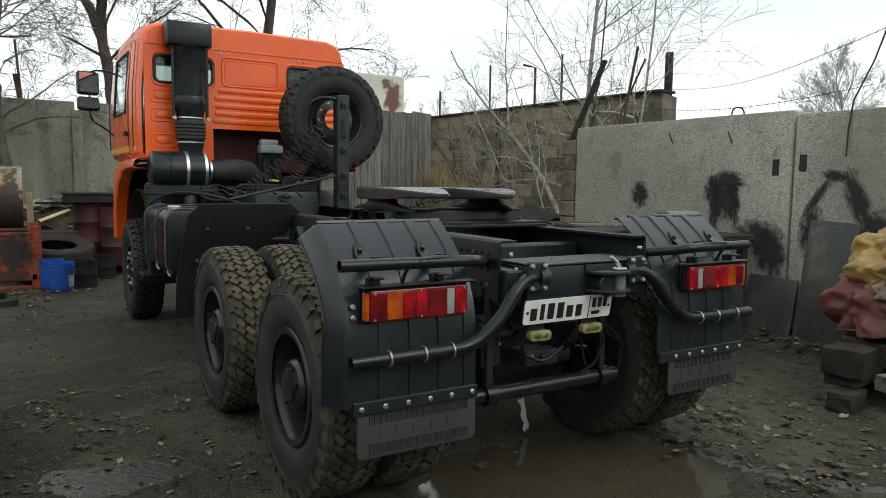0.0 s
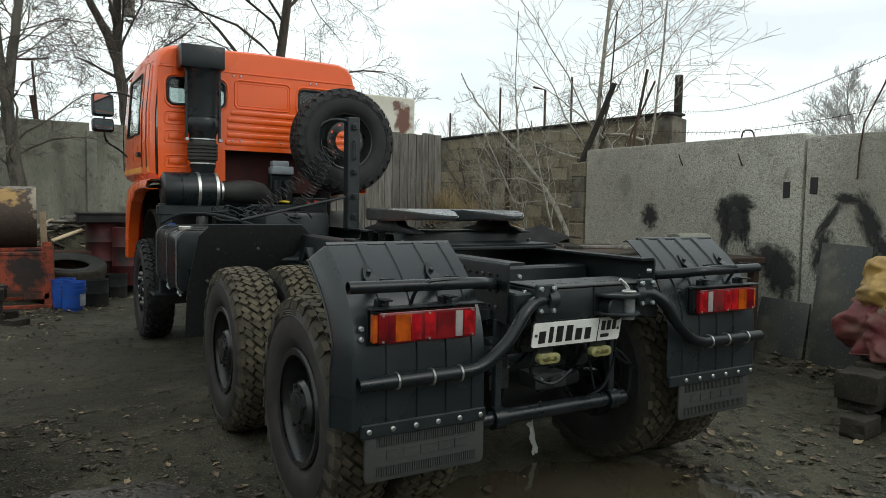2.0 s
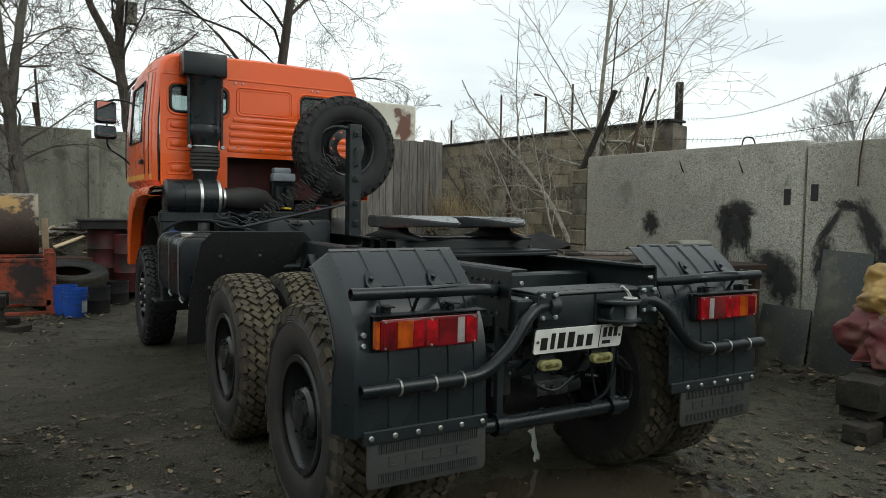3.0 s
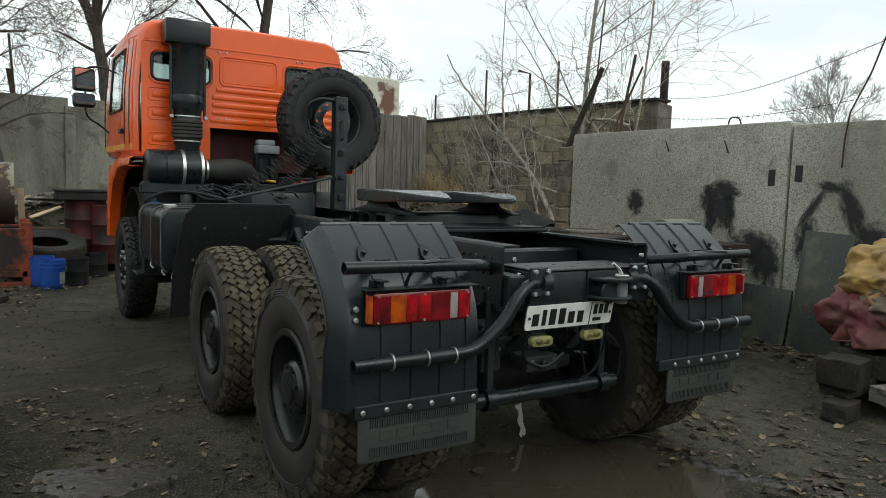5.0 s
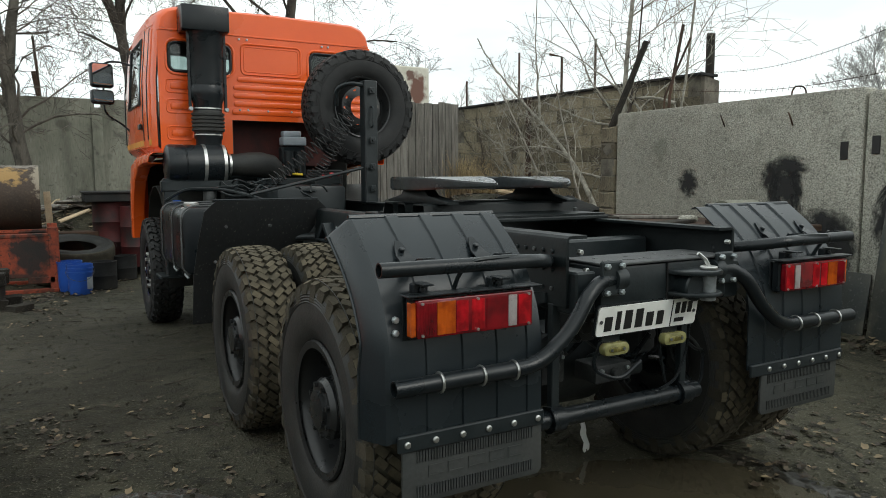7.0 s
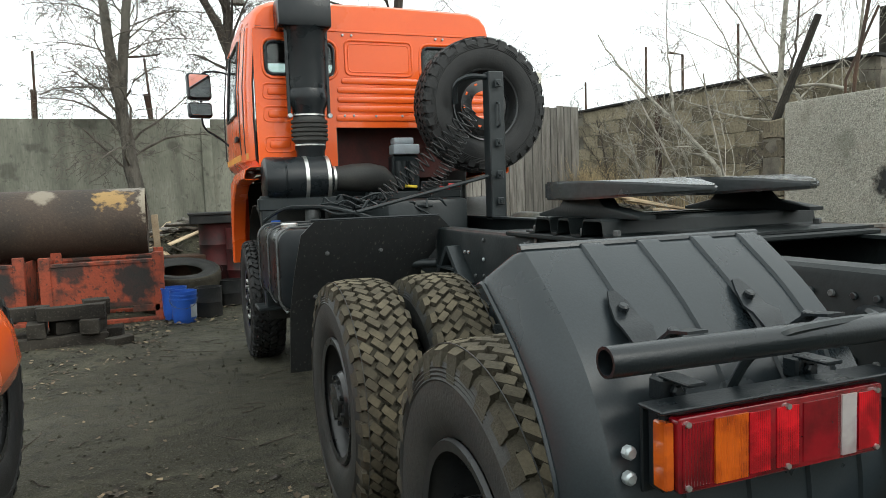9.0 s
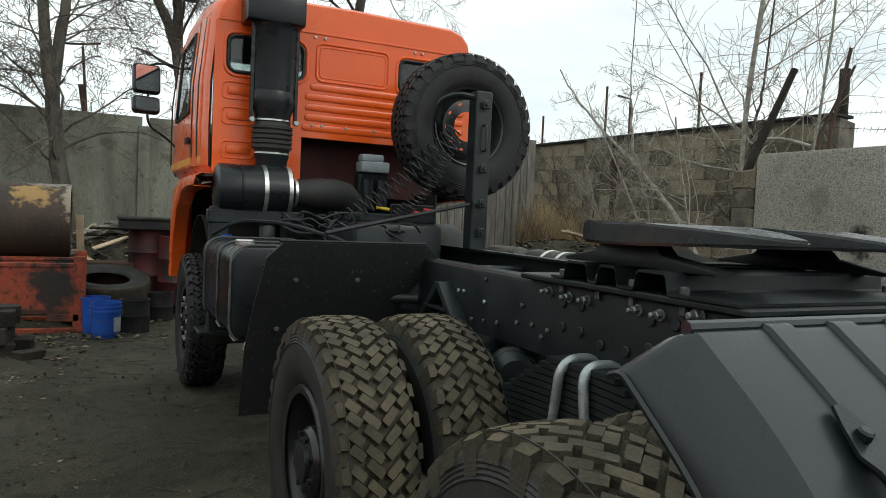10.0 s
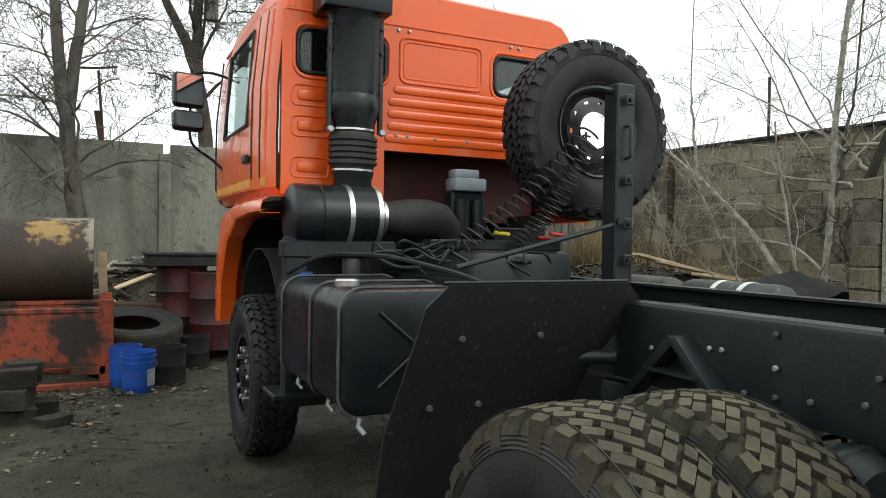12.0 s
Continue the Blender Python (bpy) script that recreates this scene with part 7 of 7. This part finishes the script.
# nest box on the forked tree
nest = thing("nest_box", "weathered wooden nest box nailed high on a bare tree", "nest box", (-0.33, 13.85, 5.22))
bm = B()
box(bm, -0.11, 0.11, -0.1, 0.1, 0, 0.4, 0.005)
part("body", bm, OLDWOOD, nest)
bm = B()
box(bm, -0.13, 0.13, -0.15, 0.12, 0.4, 0.425, 0.004)
part("roof", bm, OLDWOOD, nest)
bm = B()
cyl(bm, (0, -0.1, 0.29), (0, -0.104, 0.29), 0.028, seg=16)
part("entrance", bm, INK, nest)


# ---- spray marks on the slab wall ----
def spray(y, z, ry, rz, tilt=0):
    bm = B()
    vs = [bm.verts.new((0, a, b)) for a, b in ((-1, -1), (1, -1), (1, 1), (-1, 1))]
    bm.faces.new(vs[::-1])
    ob = part("spray_mark", bm, SPRAY, wall_east, "black sprayed paint")
    ob.matrix_basis = Matrix.Translation((4.212 - 0.0007 * len(marks), y, z)) @ Matrix.Rotation(radians(tilt), 4, "X") @ Matrix.Diagonal((1, ry, rz, 1))
    marks.append(ob)


marks = []
for row in ((3.66, 1.36, 0.17, 0.19, 0), (2.62, 1.42, 0.14, 0.2, 0), (2.58, 1.22, 0.09, 0.32, 4), (2.36, 1.32, 0.1, 0.34, -6), (2.44, 1.52, 0.27, 0.13, 4), (2.46, 1.3, 0.2, 0.22, 0), (2.05, 0.95, 0.32, 0.22, 10), (1.9, 0.8, 0.22, 0.3, 0),
            (1.46, 1.38, 0.05, 0.3, 34), (1.3, 1.58, 0.16, 0.06, 10), (1.08, 1.36, 0.12, 0.36, -22), (0.88, 1.1, 0.2, 0.2, -30), (0.6, 1.05, 0.22, 0.12, 8), (1.5, 1.05, 0.14, 0.3, 6)):
    spray(*row)
for y, z in ((1.9, 1.66), (1.62, 1.7)):
    bm = B()
    box(bm, 4.208, 4.23, y - 0.035, y + 0.035, z - 0.08, z + 0.08, 0.004)
    part("lifting_slot", bm, INK, wall_east)
for y, z in ((2.42, 1.92), (0.6, 1.9), (3.2, 1.95)):
    bm = B()
    tube(bm, smooth_path([(4.22, y, z), (4.17, y - 0.02, z + 0.04), (4.16, y, z + 0.1), (4.19, y + 0.03, z + 0.12)], 4), 0.008, 6)
    part("lifting_loop", bm, RUST, wall_east)
bm = B()
tube(bm, smooth_path([(4.32, 2.35, 2.18), (4.32, 2.38, 2.29), (4.32, 2.5, 2.3), (4.32, 2.52, 2.19)], 5), 0.008, 6)
part("lifting_loop", bm, RUST, wall_east)


# ---- cinder blocks ----
def block_mesh(name, a, b, c, material, seed):
    bm = B()
    box(bm, 0, a, 0, b, 0, c, 0.006)
    for v in bm.verts:
        v.co += noise.noise_vector(v.co * 14 + Vector((seed, 0, 0))) * 0.006
    return mesh_of(name, bm, material)


block_kinds = [block_mesh("block", 0.442, 0.06, 0.243, BLOCK, k) for k in range(4)]
row, count = 0, 0
extra_v, extra_f = [], []
while row < 14:
    z = -0.05 + row * 0.25
    s = 0.0 if row % 2 == 0 else -0.225
    while s < glen - 0.45:
        top = garage_top(max(s, 0))
        if z + 0.243 < top and s >= 0:
            me = block_kinds[rng.randrange(4)]
            depth = rng.uniform(-0.008, 0.006)
            if 0.9 < z and s < 9.4 and count < 300:
                share("block", me, wall_garage, Matrix.Translation((s, -0.058 + depth, z)))
                count += 1
            else:
                o = len(extra_v)
                extra_v += [(v.co.x + s, v.co.y - 0.058 + depth, v.co.z + z) for v in me.vertices]
                extra_f += [[o + i for i in p.vertices] for p in me.polygons]
        s += 0.45
    row += 1
me = bpy.data.meshes.new("block_courses")
me.from_pydata(extra_v, [], extra_f)
me.materials.append(BLOCK)
share("block_courses", me, wall_garage)["kind"] = "stuff"

def rough_block(seed):
    """A weathered block with knocked-off corners."""
    bm = B()
    box(bm, 0, 0.31, 0, 0.262, 0, 0.198, 0.012)
    bmesh.ops.subdivide_edges(bm, edges=[e for e in bm.edges if e.calc_length() > 0.1], cuts=2, use_grid_fill=True)
    for v in bm.verts:
        q = v.co + Vector((seed, 0, 0))
        v.co += noise.noise_vector(q * 6) * 0.014 + noise.noise_vector(q * 21) * 0.006
    return mesh_of("block", bm, BLOCK, 25)


pier_kinds = [rough_block(k * 3.7) for k in range(5)]
for row in range(10):
    share("block", pier_kinds[rng.randrange(5)], block_pier, Matrix.Translation((rng.uniform(-0.012, 0.012), rng.uniform(-0.012, 0.006), row * 0.206)) @ Matrix.Rotation(radians(rng.uniform(-2.5, 2.5)), 4, "Z"))


# ---- posts, rods and barbed wire ----
def rod(name, pts, r, material, label, category="rod", seg=7):
    bm = B()
    base = Vector(pts[0])
    tube(bm, [Vector(p) - base for p in pts], r, seg)
    return solid(name, bm, material, label, category, tuple(base))


rod("leaning_pole", [(4.27, 5.0, 1.98), (4.33, 4.95, 2.2), (4.46, 4.86, 2.6), (4.62, 4.75, 3.12)], [0.045, 0.043, 0.04, 0.036], DARKWOOD, "dark pole leaning on the block pier", "pole")
rod("steel_rod", [(4.42, 4.2, 1.75), (4.45, 4.18, 2.4), (4.55, 4.1, 3.2)], 0.018, RUST, "bent rusty rod standing beside the slab wall")
rod("steel_rod", [(4.6, 4.45, 1.6), (4.62, 4.42, 2.4), (4.85, 4.25, 3.1)], 0.014, RUST, "bent rusty rod standing beside the slab wall")
rod("steel_rod", [(4.19, 1.2, 1.75), (4.2, 1.2, 2.0), (4.2, 1.17, 2.25), (4.36, 1.1, 2.6), (4.44, 1.03, 2.95)], 0.008, RUST, "bent rusty rod with barbed wire on the slab wall")
for x, y, h in ((6.2, 10.1, 0.95), (6.05, 11.9, 0.6), (6.45, 8.1, 0.9)):
    s = (y - GY0) / (GY1 - GY0) * glen
    rod("steel_post", [(x + 0.3, y, garage_top(s) + 0.02), (x + 0.3, y, garage_top(s) + h)], 0.022, RUST, "thin dark post standing on the garage roof", "post")
rod("lamp_post", [(16, 20.5, 0), (16, 20.5, 6.1), (15.4, 20.5, 6.15)], 0.05, RUST, "distant street lamp beyond the garage", "lamp post")
for x, h, lean, r in ((-3.88, 1.15, 0.02, 0.022), (-3.9, 0.5, 0.03, 0.05), (-2.02, 1.08, -0.07, 0.022), (-2.04, 0.45, -0.16, 0.045), (0.9, 0.9, 0.03, 0.022), (-7.0, 0.8, 0.05, 0.022)):
    rod("steel_post", [(x, 13.1, 2.85), (x + lean * h, 13.1, 2.9 + h)], r, RUST, "leaning rusty post on top of the concrete wall", "post")
rod("steel_rod", [(-2.52, 13.1, 3.98), (-2.08, 13.1, 4.02), (-1.82, 13.1, 4.07)], 0.02, RUST, "bent rusty arm across the top of a post")


def wire(a, b, sag, label):
    bm = B()
    A, C = Vector(a), Vector(b)
    n = 24
    pts = [A.lerp(C, k / n) + Vector((0, 0, -sag * math.sin(math.pi * k / n))) for k in range(n + 1)]
    tube(bm, pts, 0.0032, 4)
    for p, q in zip(pts, pts[1:]):
        for u in (0.25, 0.75):
            c = p.lerp(q, u)
            cyl(bm, c + Vector((0.0, 0.01, -0.03)), c + Vector((0.0, -0.01, 0.025)), 0.0022, seg=4)
    return solid("barbed_wire", bm, RUST, label, "wire")


wire((4.44, 1.03, 2.9), (7.45, 6.1, 3.1), 0.18, "rusty barbed wire strung above the slab wall")
wire((4.4, 1.1, 2.4), (4.45, 4.2, 2.45), 0.12, "rusty barbed wire strung above the slab wall")
wire((4.44, 1.03, 2.9), (4.45, -3.0, 2.7), 0.15, "rusty barbed wire strung above the slab wall")
wire((-9.5, 13.1, 3.25), (-2.06, 13.1, 3.35), 0.1, "rusty barbed wire along the concrete wall")
wire((-2.06, 13.1, 3.35), (0.9, 13.1, 3.2), 0.08, "rusty barbed wire along the concrete wall")


# ---- rusty bench with pipe beyond the truck ----
bench = thing("steel_bench", "rusty steel platform with boards beside the slab wall", "bench", (3.1, 3.0, 0))
bm = B()
box(bm, -0.75, 0.85, -1.1, 1.2, 0.94, 1.0, 0.008)
part("top", bm, RUST, bench)
for x in (-0.7, 0.8):
    for y in (-1.0, 1.1):
        bm = B()
        box(bm, x - 0.04, x + 0.04, y - 0.04, y + 0.04, 0, 0.94, 0.006)
        part("leg", bm, RUST, bench)
for k, (x, y, a, b, t, mt) in enumerate(((2.8, 2.6, 0.8, 0.16, 20, DARKWOOD), (3.3, 3.4, 1.0, 0.14, -30, OLDWOOD), (3.0, 3.7, 0.7, 0.18, 60, DARKWOOD), (3.5, 2.5, 0.6, 0.2, 10, RUST))):
    bm = B()
    box(bm, -a / 2, a / 2, -b / 2, b / 2, 0, 0.03, 0.004)
    solid("board", bm, mt, "dirty offcut lying on the steel platform", "board", (x, y, 1.003), turn=t)
heap("rag", 3.2, 2.75, 1.03, 0.1, 0.08, 0.04, CONCRETE, "dirty pale rag on the steel platform", 2.2)
bm = B()
m, ln = frame_of((3.08, 2.28, 1.112), (3.6, 2.36, 1.112))
lathe(bm, [(0.075, 0.0), (0.105, 0.0), (0.108, 0.01), (0.108, ln), (0.075, ln)], m, 28, caps=False)
lathe(bm, [(0.075, 0.0), (0.072, ln)], m, 28, caps=False)
solid("concrete_pipe", bm, OLDCONC, "short grey pipe lying on the platform", "pipe")
bm = B()
rows = []
for i in range(19):
    u = -1 + i / 9
    row = []
    for j in range(13):
        v = -1 + j / 6
        ridge = (1 - abs(u + 0.25 * v) ** 1.2) * (1 - 0.55 * abs(v))
        fold = 0.05 * noise.noise(Vector((u * 2.2 + v, v * 1.3, 4.0))) + 0.03 * abs(noise.noise(Vector((u * 4 - v * 2, v * 2, 9.0))))
        row.append((0.75 * u, 0.45 * v, max(0.34 * ridge, -0.2) + fold))
    rows.append(row)
sheet(bm, rows, 0.004)
solid("tarpaulin", bm, TAR, "dark grey sheeting with a folded ridge before the block pier", "tarpaulin", (4.1, 5.6, 0.84), angle=25)


# ---- litter ----
def leaf_shape(bm_v, bm_f, p, size, r):
    a = r.uniform(0, 6.28)
    tilt = Matrix.Rotation(a, 3, "Z") @ Matrix.Rotation(r.uniform(-0.35, 0.35), 3, "X") @ Matrix.Rotation(r.uniform(-0.35, 0.35), 3, "Y")
    pts = [(0, -0.5, 0), (0.28, -0.25, 0.06), (0.36, 0.05, 0.1), (0.16, 0.22, 0.03), (0, 0.5, 0.08), (-0.18, 0.2, 0.03), (-0.34, 0.02, 0.12), (-0.26, -0.28, 0.05)]
    o = len(bm_v)
    bm_v.append(tuple(p + tilt @ Vector((0, 0, 0.02)) * size))
    for q in pts:
        bm_v.append(tuple(p + tilt @ (Vector(q) * size)))
    for k in range(8):
        bm_f.append((o, o + 1 + k, o + 1 + (k + 1) % 8))


LEAVES = bpy.data.materials.new("leaf_litter")
LEAVES.use_nodes = True
ln_, ll_ = LEAVES.node_tree.nodes, LEAVES.node_tree.links
gi, rp = ln_.new("ShaderNodeNewGeometry"), ln_.new("ShaderNodeValToRGB")
rp.color_ramp.elements[0].color, rp.color_ramp.elements[1].color = (0.03, 0.024, 0.018, 1), (0.27, 0.205, 0.12, 1)
e = rp.color_ramp.elements.new(0.65)
e.color = (0.085, 0.062, 0.038, 1)
ll_.new(gi.outputs["Random Per Island"], rp.inputs[0])
ll_.new(rp.outputs[0], ln_["Principled BSDF"].inputs["Base Color"])
ln_["Principled BSDF"].inputs["Roughness"].default_value = 0.7

r3 = random.Random(12)
lv, lf = [], []
for n, cx, cy, sx, sy, size in ((45, 1.5, 0.5, 0.16, 0.12, 0.06), (35, 1.0, 0.2, 0.09, 0.16, 0.055), (40, 1.16, -0.45, 0.12, 0.08, 0.07), (80, 3.85, 1.6, 0.2, 0.3, 0.075), (60, 3.9, 0.95, 0.15, 0.2, 0.08), (40, 2.2, 0.2, 0.4, 0.3, 0.06), (90, -1.9, 7.75, 0.5, 0.12, 0.06), (120, -2.8, 7.75, 0.5, 0.15, 0.06), (60, -1.2, 8.7, 0.25, 0.2, 0.06), (30, -2.0, 2.3, 0.4, 0.3, 0.05)):
    for _ in range(n):
        x, y = r3.gauss(cx, sx), r3.gauss(cy, sy)
        leaf_shape(lv, lf, Vector((x, y, max(ground_height(x, y), -0.02) + 0.012 + r3.uniform(0, 0.015))), size * r3.uniform(0.5, 1.25), r3)
areas = [(3000, -4.5, 4.2, -1.6, 9.5, 0.032), (2600, -4.4, -1.9, 4.8, 8.0, 0.04), (900, -4.4, -2.0, 2.0, 5.0, 0.036), (480, 1.0, 3.2, -1.2, 1.9, 0.045), (700, 3.2, 4.28, -2, 4.5, 0.06), (2600, 3.2, 6.5, 4.8, 13, 0.08), (700, -3.4, -1.6, 6.4, 9, 0.06), (2600, -2.6, 0.6, 9.0, 13, 0.1), (3000, 3.6, 5.6, 5.2, 11, 0.09), (5000, 5.0, 6.8, 6.0, 11, 0.1), (500, -2.6, -1.2, -0.6, 3.0, 0.05), (400, -0.6, 2.0, -1.0, 0.9, 0.05)]
for n, x0, x1, y0, y1, size in areas:
    for _ in range(int(n * 1.5)):
        x, y = r3.uniform(x0, x1), r3.uniform(y0, y1)
        if noise.noise(Vector((x * 0.9, y * 0.9, 9))) < r3.uniform(-0.5, 0.35):
            continue
        if noise.noise(Vector((x * 3.1, y * 3.1, 2))) < r3.uniform(-0.25, 0.4):
            continue
        leaf_shape(lv, lf, Vector((x, y, ground_height(x, y) + 0.006)), size * r3.uniform(0.35, 1.25), r3)
me = bpy.data.meshes.new("leaf_litter")
me.from_pydata(lv, [], lf)
me.materials.append(LEAVES)
tagged(new("leaf_litter", me), "scattered brown fallen leaves on the mud", "leaves", kind="stuff")

big = [(-2.0, 1.82, 0.075), (-1.34, 1.18, 0.085), (-1.28, 1.02, 0.08), (-0.2, 0.55, 0.1), (0.75, 0.15, 0.09), (1.4, -0.35, 0.11), (1.75, 0.1, 0.09), (-1.75, 2.3, 0.06), (1.25, 0.35, 0.08), (2.1, -0.2, 0.09), (1.9, 0.6, 0.07), (-1.5, 2.9, 0.05), (2.4, 0.9, 0.07), (2.0, -0.55, 0.1), (0.1, -0.25, 0.07)]
for x, y, size in big:
    v, f = [], []
    leaf_shape(v, f, Vector((0, 0, 0)), size, r3)
    me = bpy.data.meshes.new("fallen_leaf")
    me.from_pydata(v, [], f)
    me.materials.append(LEAVES)
    ob = new("fallen_leaf", me)
    ob.matrix_basis = pose(x, y, max(ground_height(x, y), -0.02) + 0.012)
    tagged(ob, "curled yellow-brown fallen leaf on wet mud", "leaf", "large fallen leaves")

# clods and pebbles
cv, cf = [], []
for _ in range(9000):
    x, y = r3.uniform(-4.5, 4.2), r3.uniform(-1.8, 9.5)
    if noise.noise(Vector((x * 1.3, y * 1.3, 4))) < r3.uniform(-0.5, 0.4):
        continue
    q = r3.uniform(0.004, 0.018) * (1.6 if r3.random() < 0.06 else 1)
    p = Vector((x, y, ground_height(x, y) + q * 0.25))
    o = len(cv)
    for d in ((1, 0, 0), (-1, 0, 0), (0, 1, 0), (0, -1, 0), (0, 0, 0.8), (0, 0, -0.8)):
        cv.append(tuple(p + Vector(d) * q * r3.uniform(0.6, 1.3)))
    for t in ((0, 2, 4), (2, 1, 4), (1, 3, 4), (3, 0, 4)):
        cf.append(tuple(o + i for i in t))
me = bpy.data.meshes.new("clods")
me.from_pydata(cv, [], cf)
me.materials.append(MUD)
tagged(new("clods", me), "small clods and pebbles on the mud", "pebbles", kind="stuff")

# twigs on the ground
tv = B()
for _ in range(260):
    x, y = r3.uniform(-4.2, 3.8), r3.uniform(-1.2, 8.5)
    a, ln = r3.uniform(0, 3.14), r3.uniform(0.06, 0.35)
    p = [Vector((x + ln * u * math.cos(a) + r3.uniform(-0.01, 0.01), y + ln * u * math.sin(a) + r3.uniform(-0.01, 0.01), 0)) for u in (0, 0.4, 0.7, 1)]
    tube(tv, [q + Vector((0, 0, ground_height(q.x, q.y) + 0.006)) for q in p], [0.004, 0.0035, 0.003, 0.002], 4)
me = mesh_of("twigs", tv, BARK)
tagged(new("twigs", me), "thin dead twigs strewn on the mud", "twigs", kind="stuff")

# dry grass and brush before the garage wall
gv, gf = [], []
for _ in range(26000):
    u = r3.random()
    s = u * glen
    gx = GX0 + (GX1 - GX0) * u - r3.uniform(0.1, 2.0) * (0.4 + 0.6 * u)
    gy = GY0 + (GY1 - GY0) * u + r3.uniform(-0.2, 0.2)
    if gy < 5.4:
        continue
    if noise.noise(Vector((gx * 0.7, gy * 0.7, 2))) < -0.1:
        continue
    if r3.random() > 0.14 + 1.1 * max(0.0, u - 0.45):
        continue
    h = r3.uniform(0.3, 1.2) * (0.35 + 0.8 * u)
    p = Vector((gx, gy, ground_height(gx, gy) - 0.02))
    d = Vector((r3.gauss(0, 0.22), r3.gauss(0, 0.22), 1))
    side = Vector((r3.gauss(0, 1), r3.gauss(0, 1), 0)).normalized() * r3.uniform(0.004, 0.009)
    o = len(gv)
    bend = Vector((r3.gauss(0, 0.15), r3.gauss(0, 0.15), -0.06))
    for k in range(4):
        c = p + d * h * k / 3 + bend * (k / 3) ** 2
        gv += [tuple(c - side * (1 - k / 3.3)), tuple(c + side * (1 - k / 3.3))]
    for k in range(3):
        gf.append((o + 2 * k, o + 2 * k + 1, o + 2 * k + 3, o + 2 * k + 2))
me = bpy.data.meshes.new("dry_grass")
me.from_pydata(gv, [], gf)
me.materials.append(GRASS)
tagged(new("dry_grass", me), "tall dead straw-coloured grass before the garage wall", "grass", kind="stuff")
for k, (x, y, h, ln_x, sd) in enumerate(((5.6, 8.6, 1.8, -0.4, 61), (6.0, 9.8, 2.0, 0.1, 62), (5.2, 7.0, 2.4, -0.5, 63), (6.5, 11.0, 2.4, -0.1, 64), (4.9, 5.9, 2.6, -0.3, 65), (6.9, 12.3, 2.5, 0.0, 66), (-2.2, 14.1, 2.4, 0.2, 67), (-2.9, 14.1, 2.0, -0.2, 68))):
    tapered_tree("bare_bush", (x, y, ground_height(x, y)), h, 0.022, sd, (ln_x, 0.05), kids=(10, 6, 4, 0), levels=3, spread=1.0, first=0.05, bark=PALEBARK if k % 2 == 0 else BARK, label="tangled bare bush against the wall", category="bush")
# far wood beyond the walls; its haze is painted into the bark colour
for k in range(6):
    tapered_tree("far_tree", (12 + k * 3.6 + rng.uniform(-1, 1), 33 + rng.uniform(-3, 4), 0), rng.uniform(4.6, 6.6), 0.08, 80 + k, (0, 0), kids=(11, 6, 5, 0), levels=3, spread=0.55, first=0.2, bark=HAZE_TWIG, label="thin far bare tree with haze painted into its pale bark", thin=0.012)
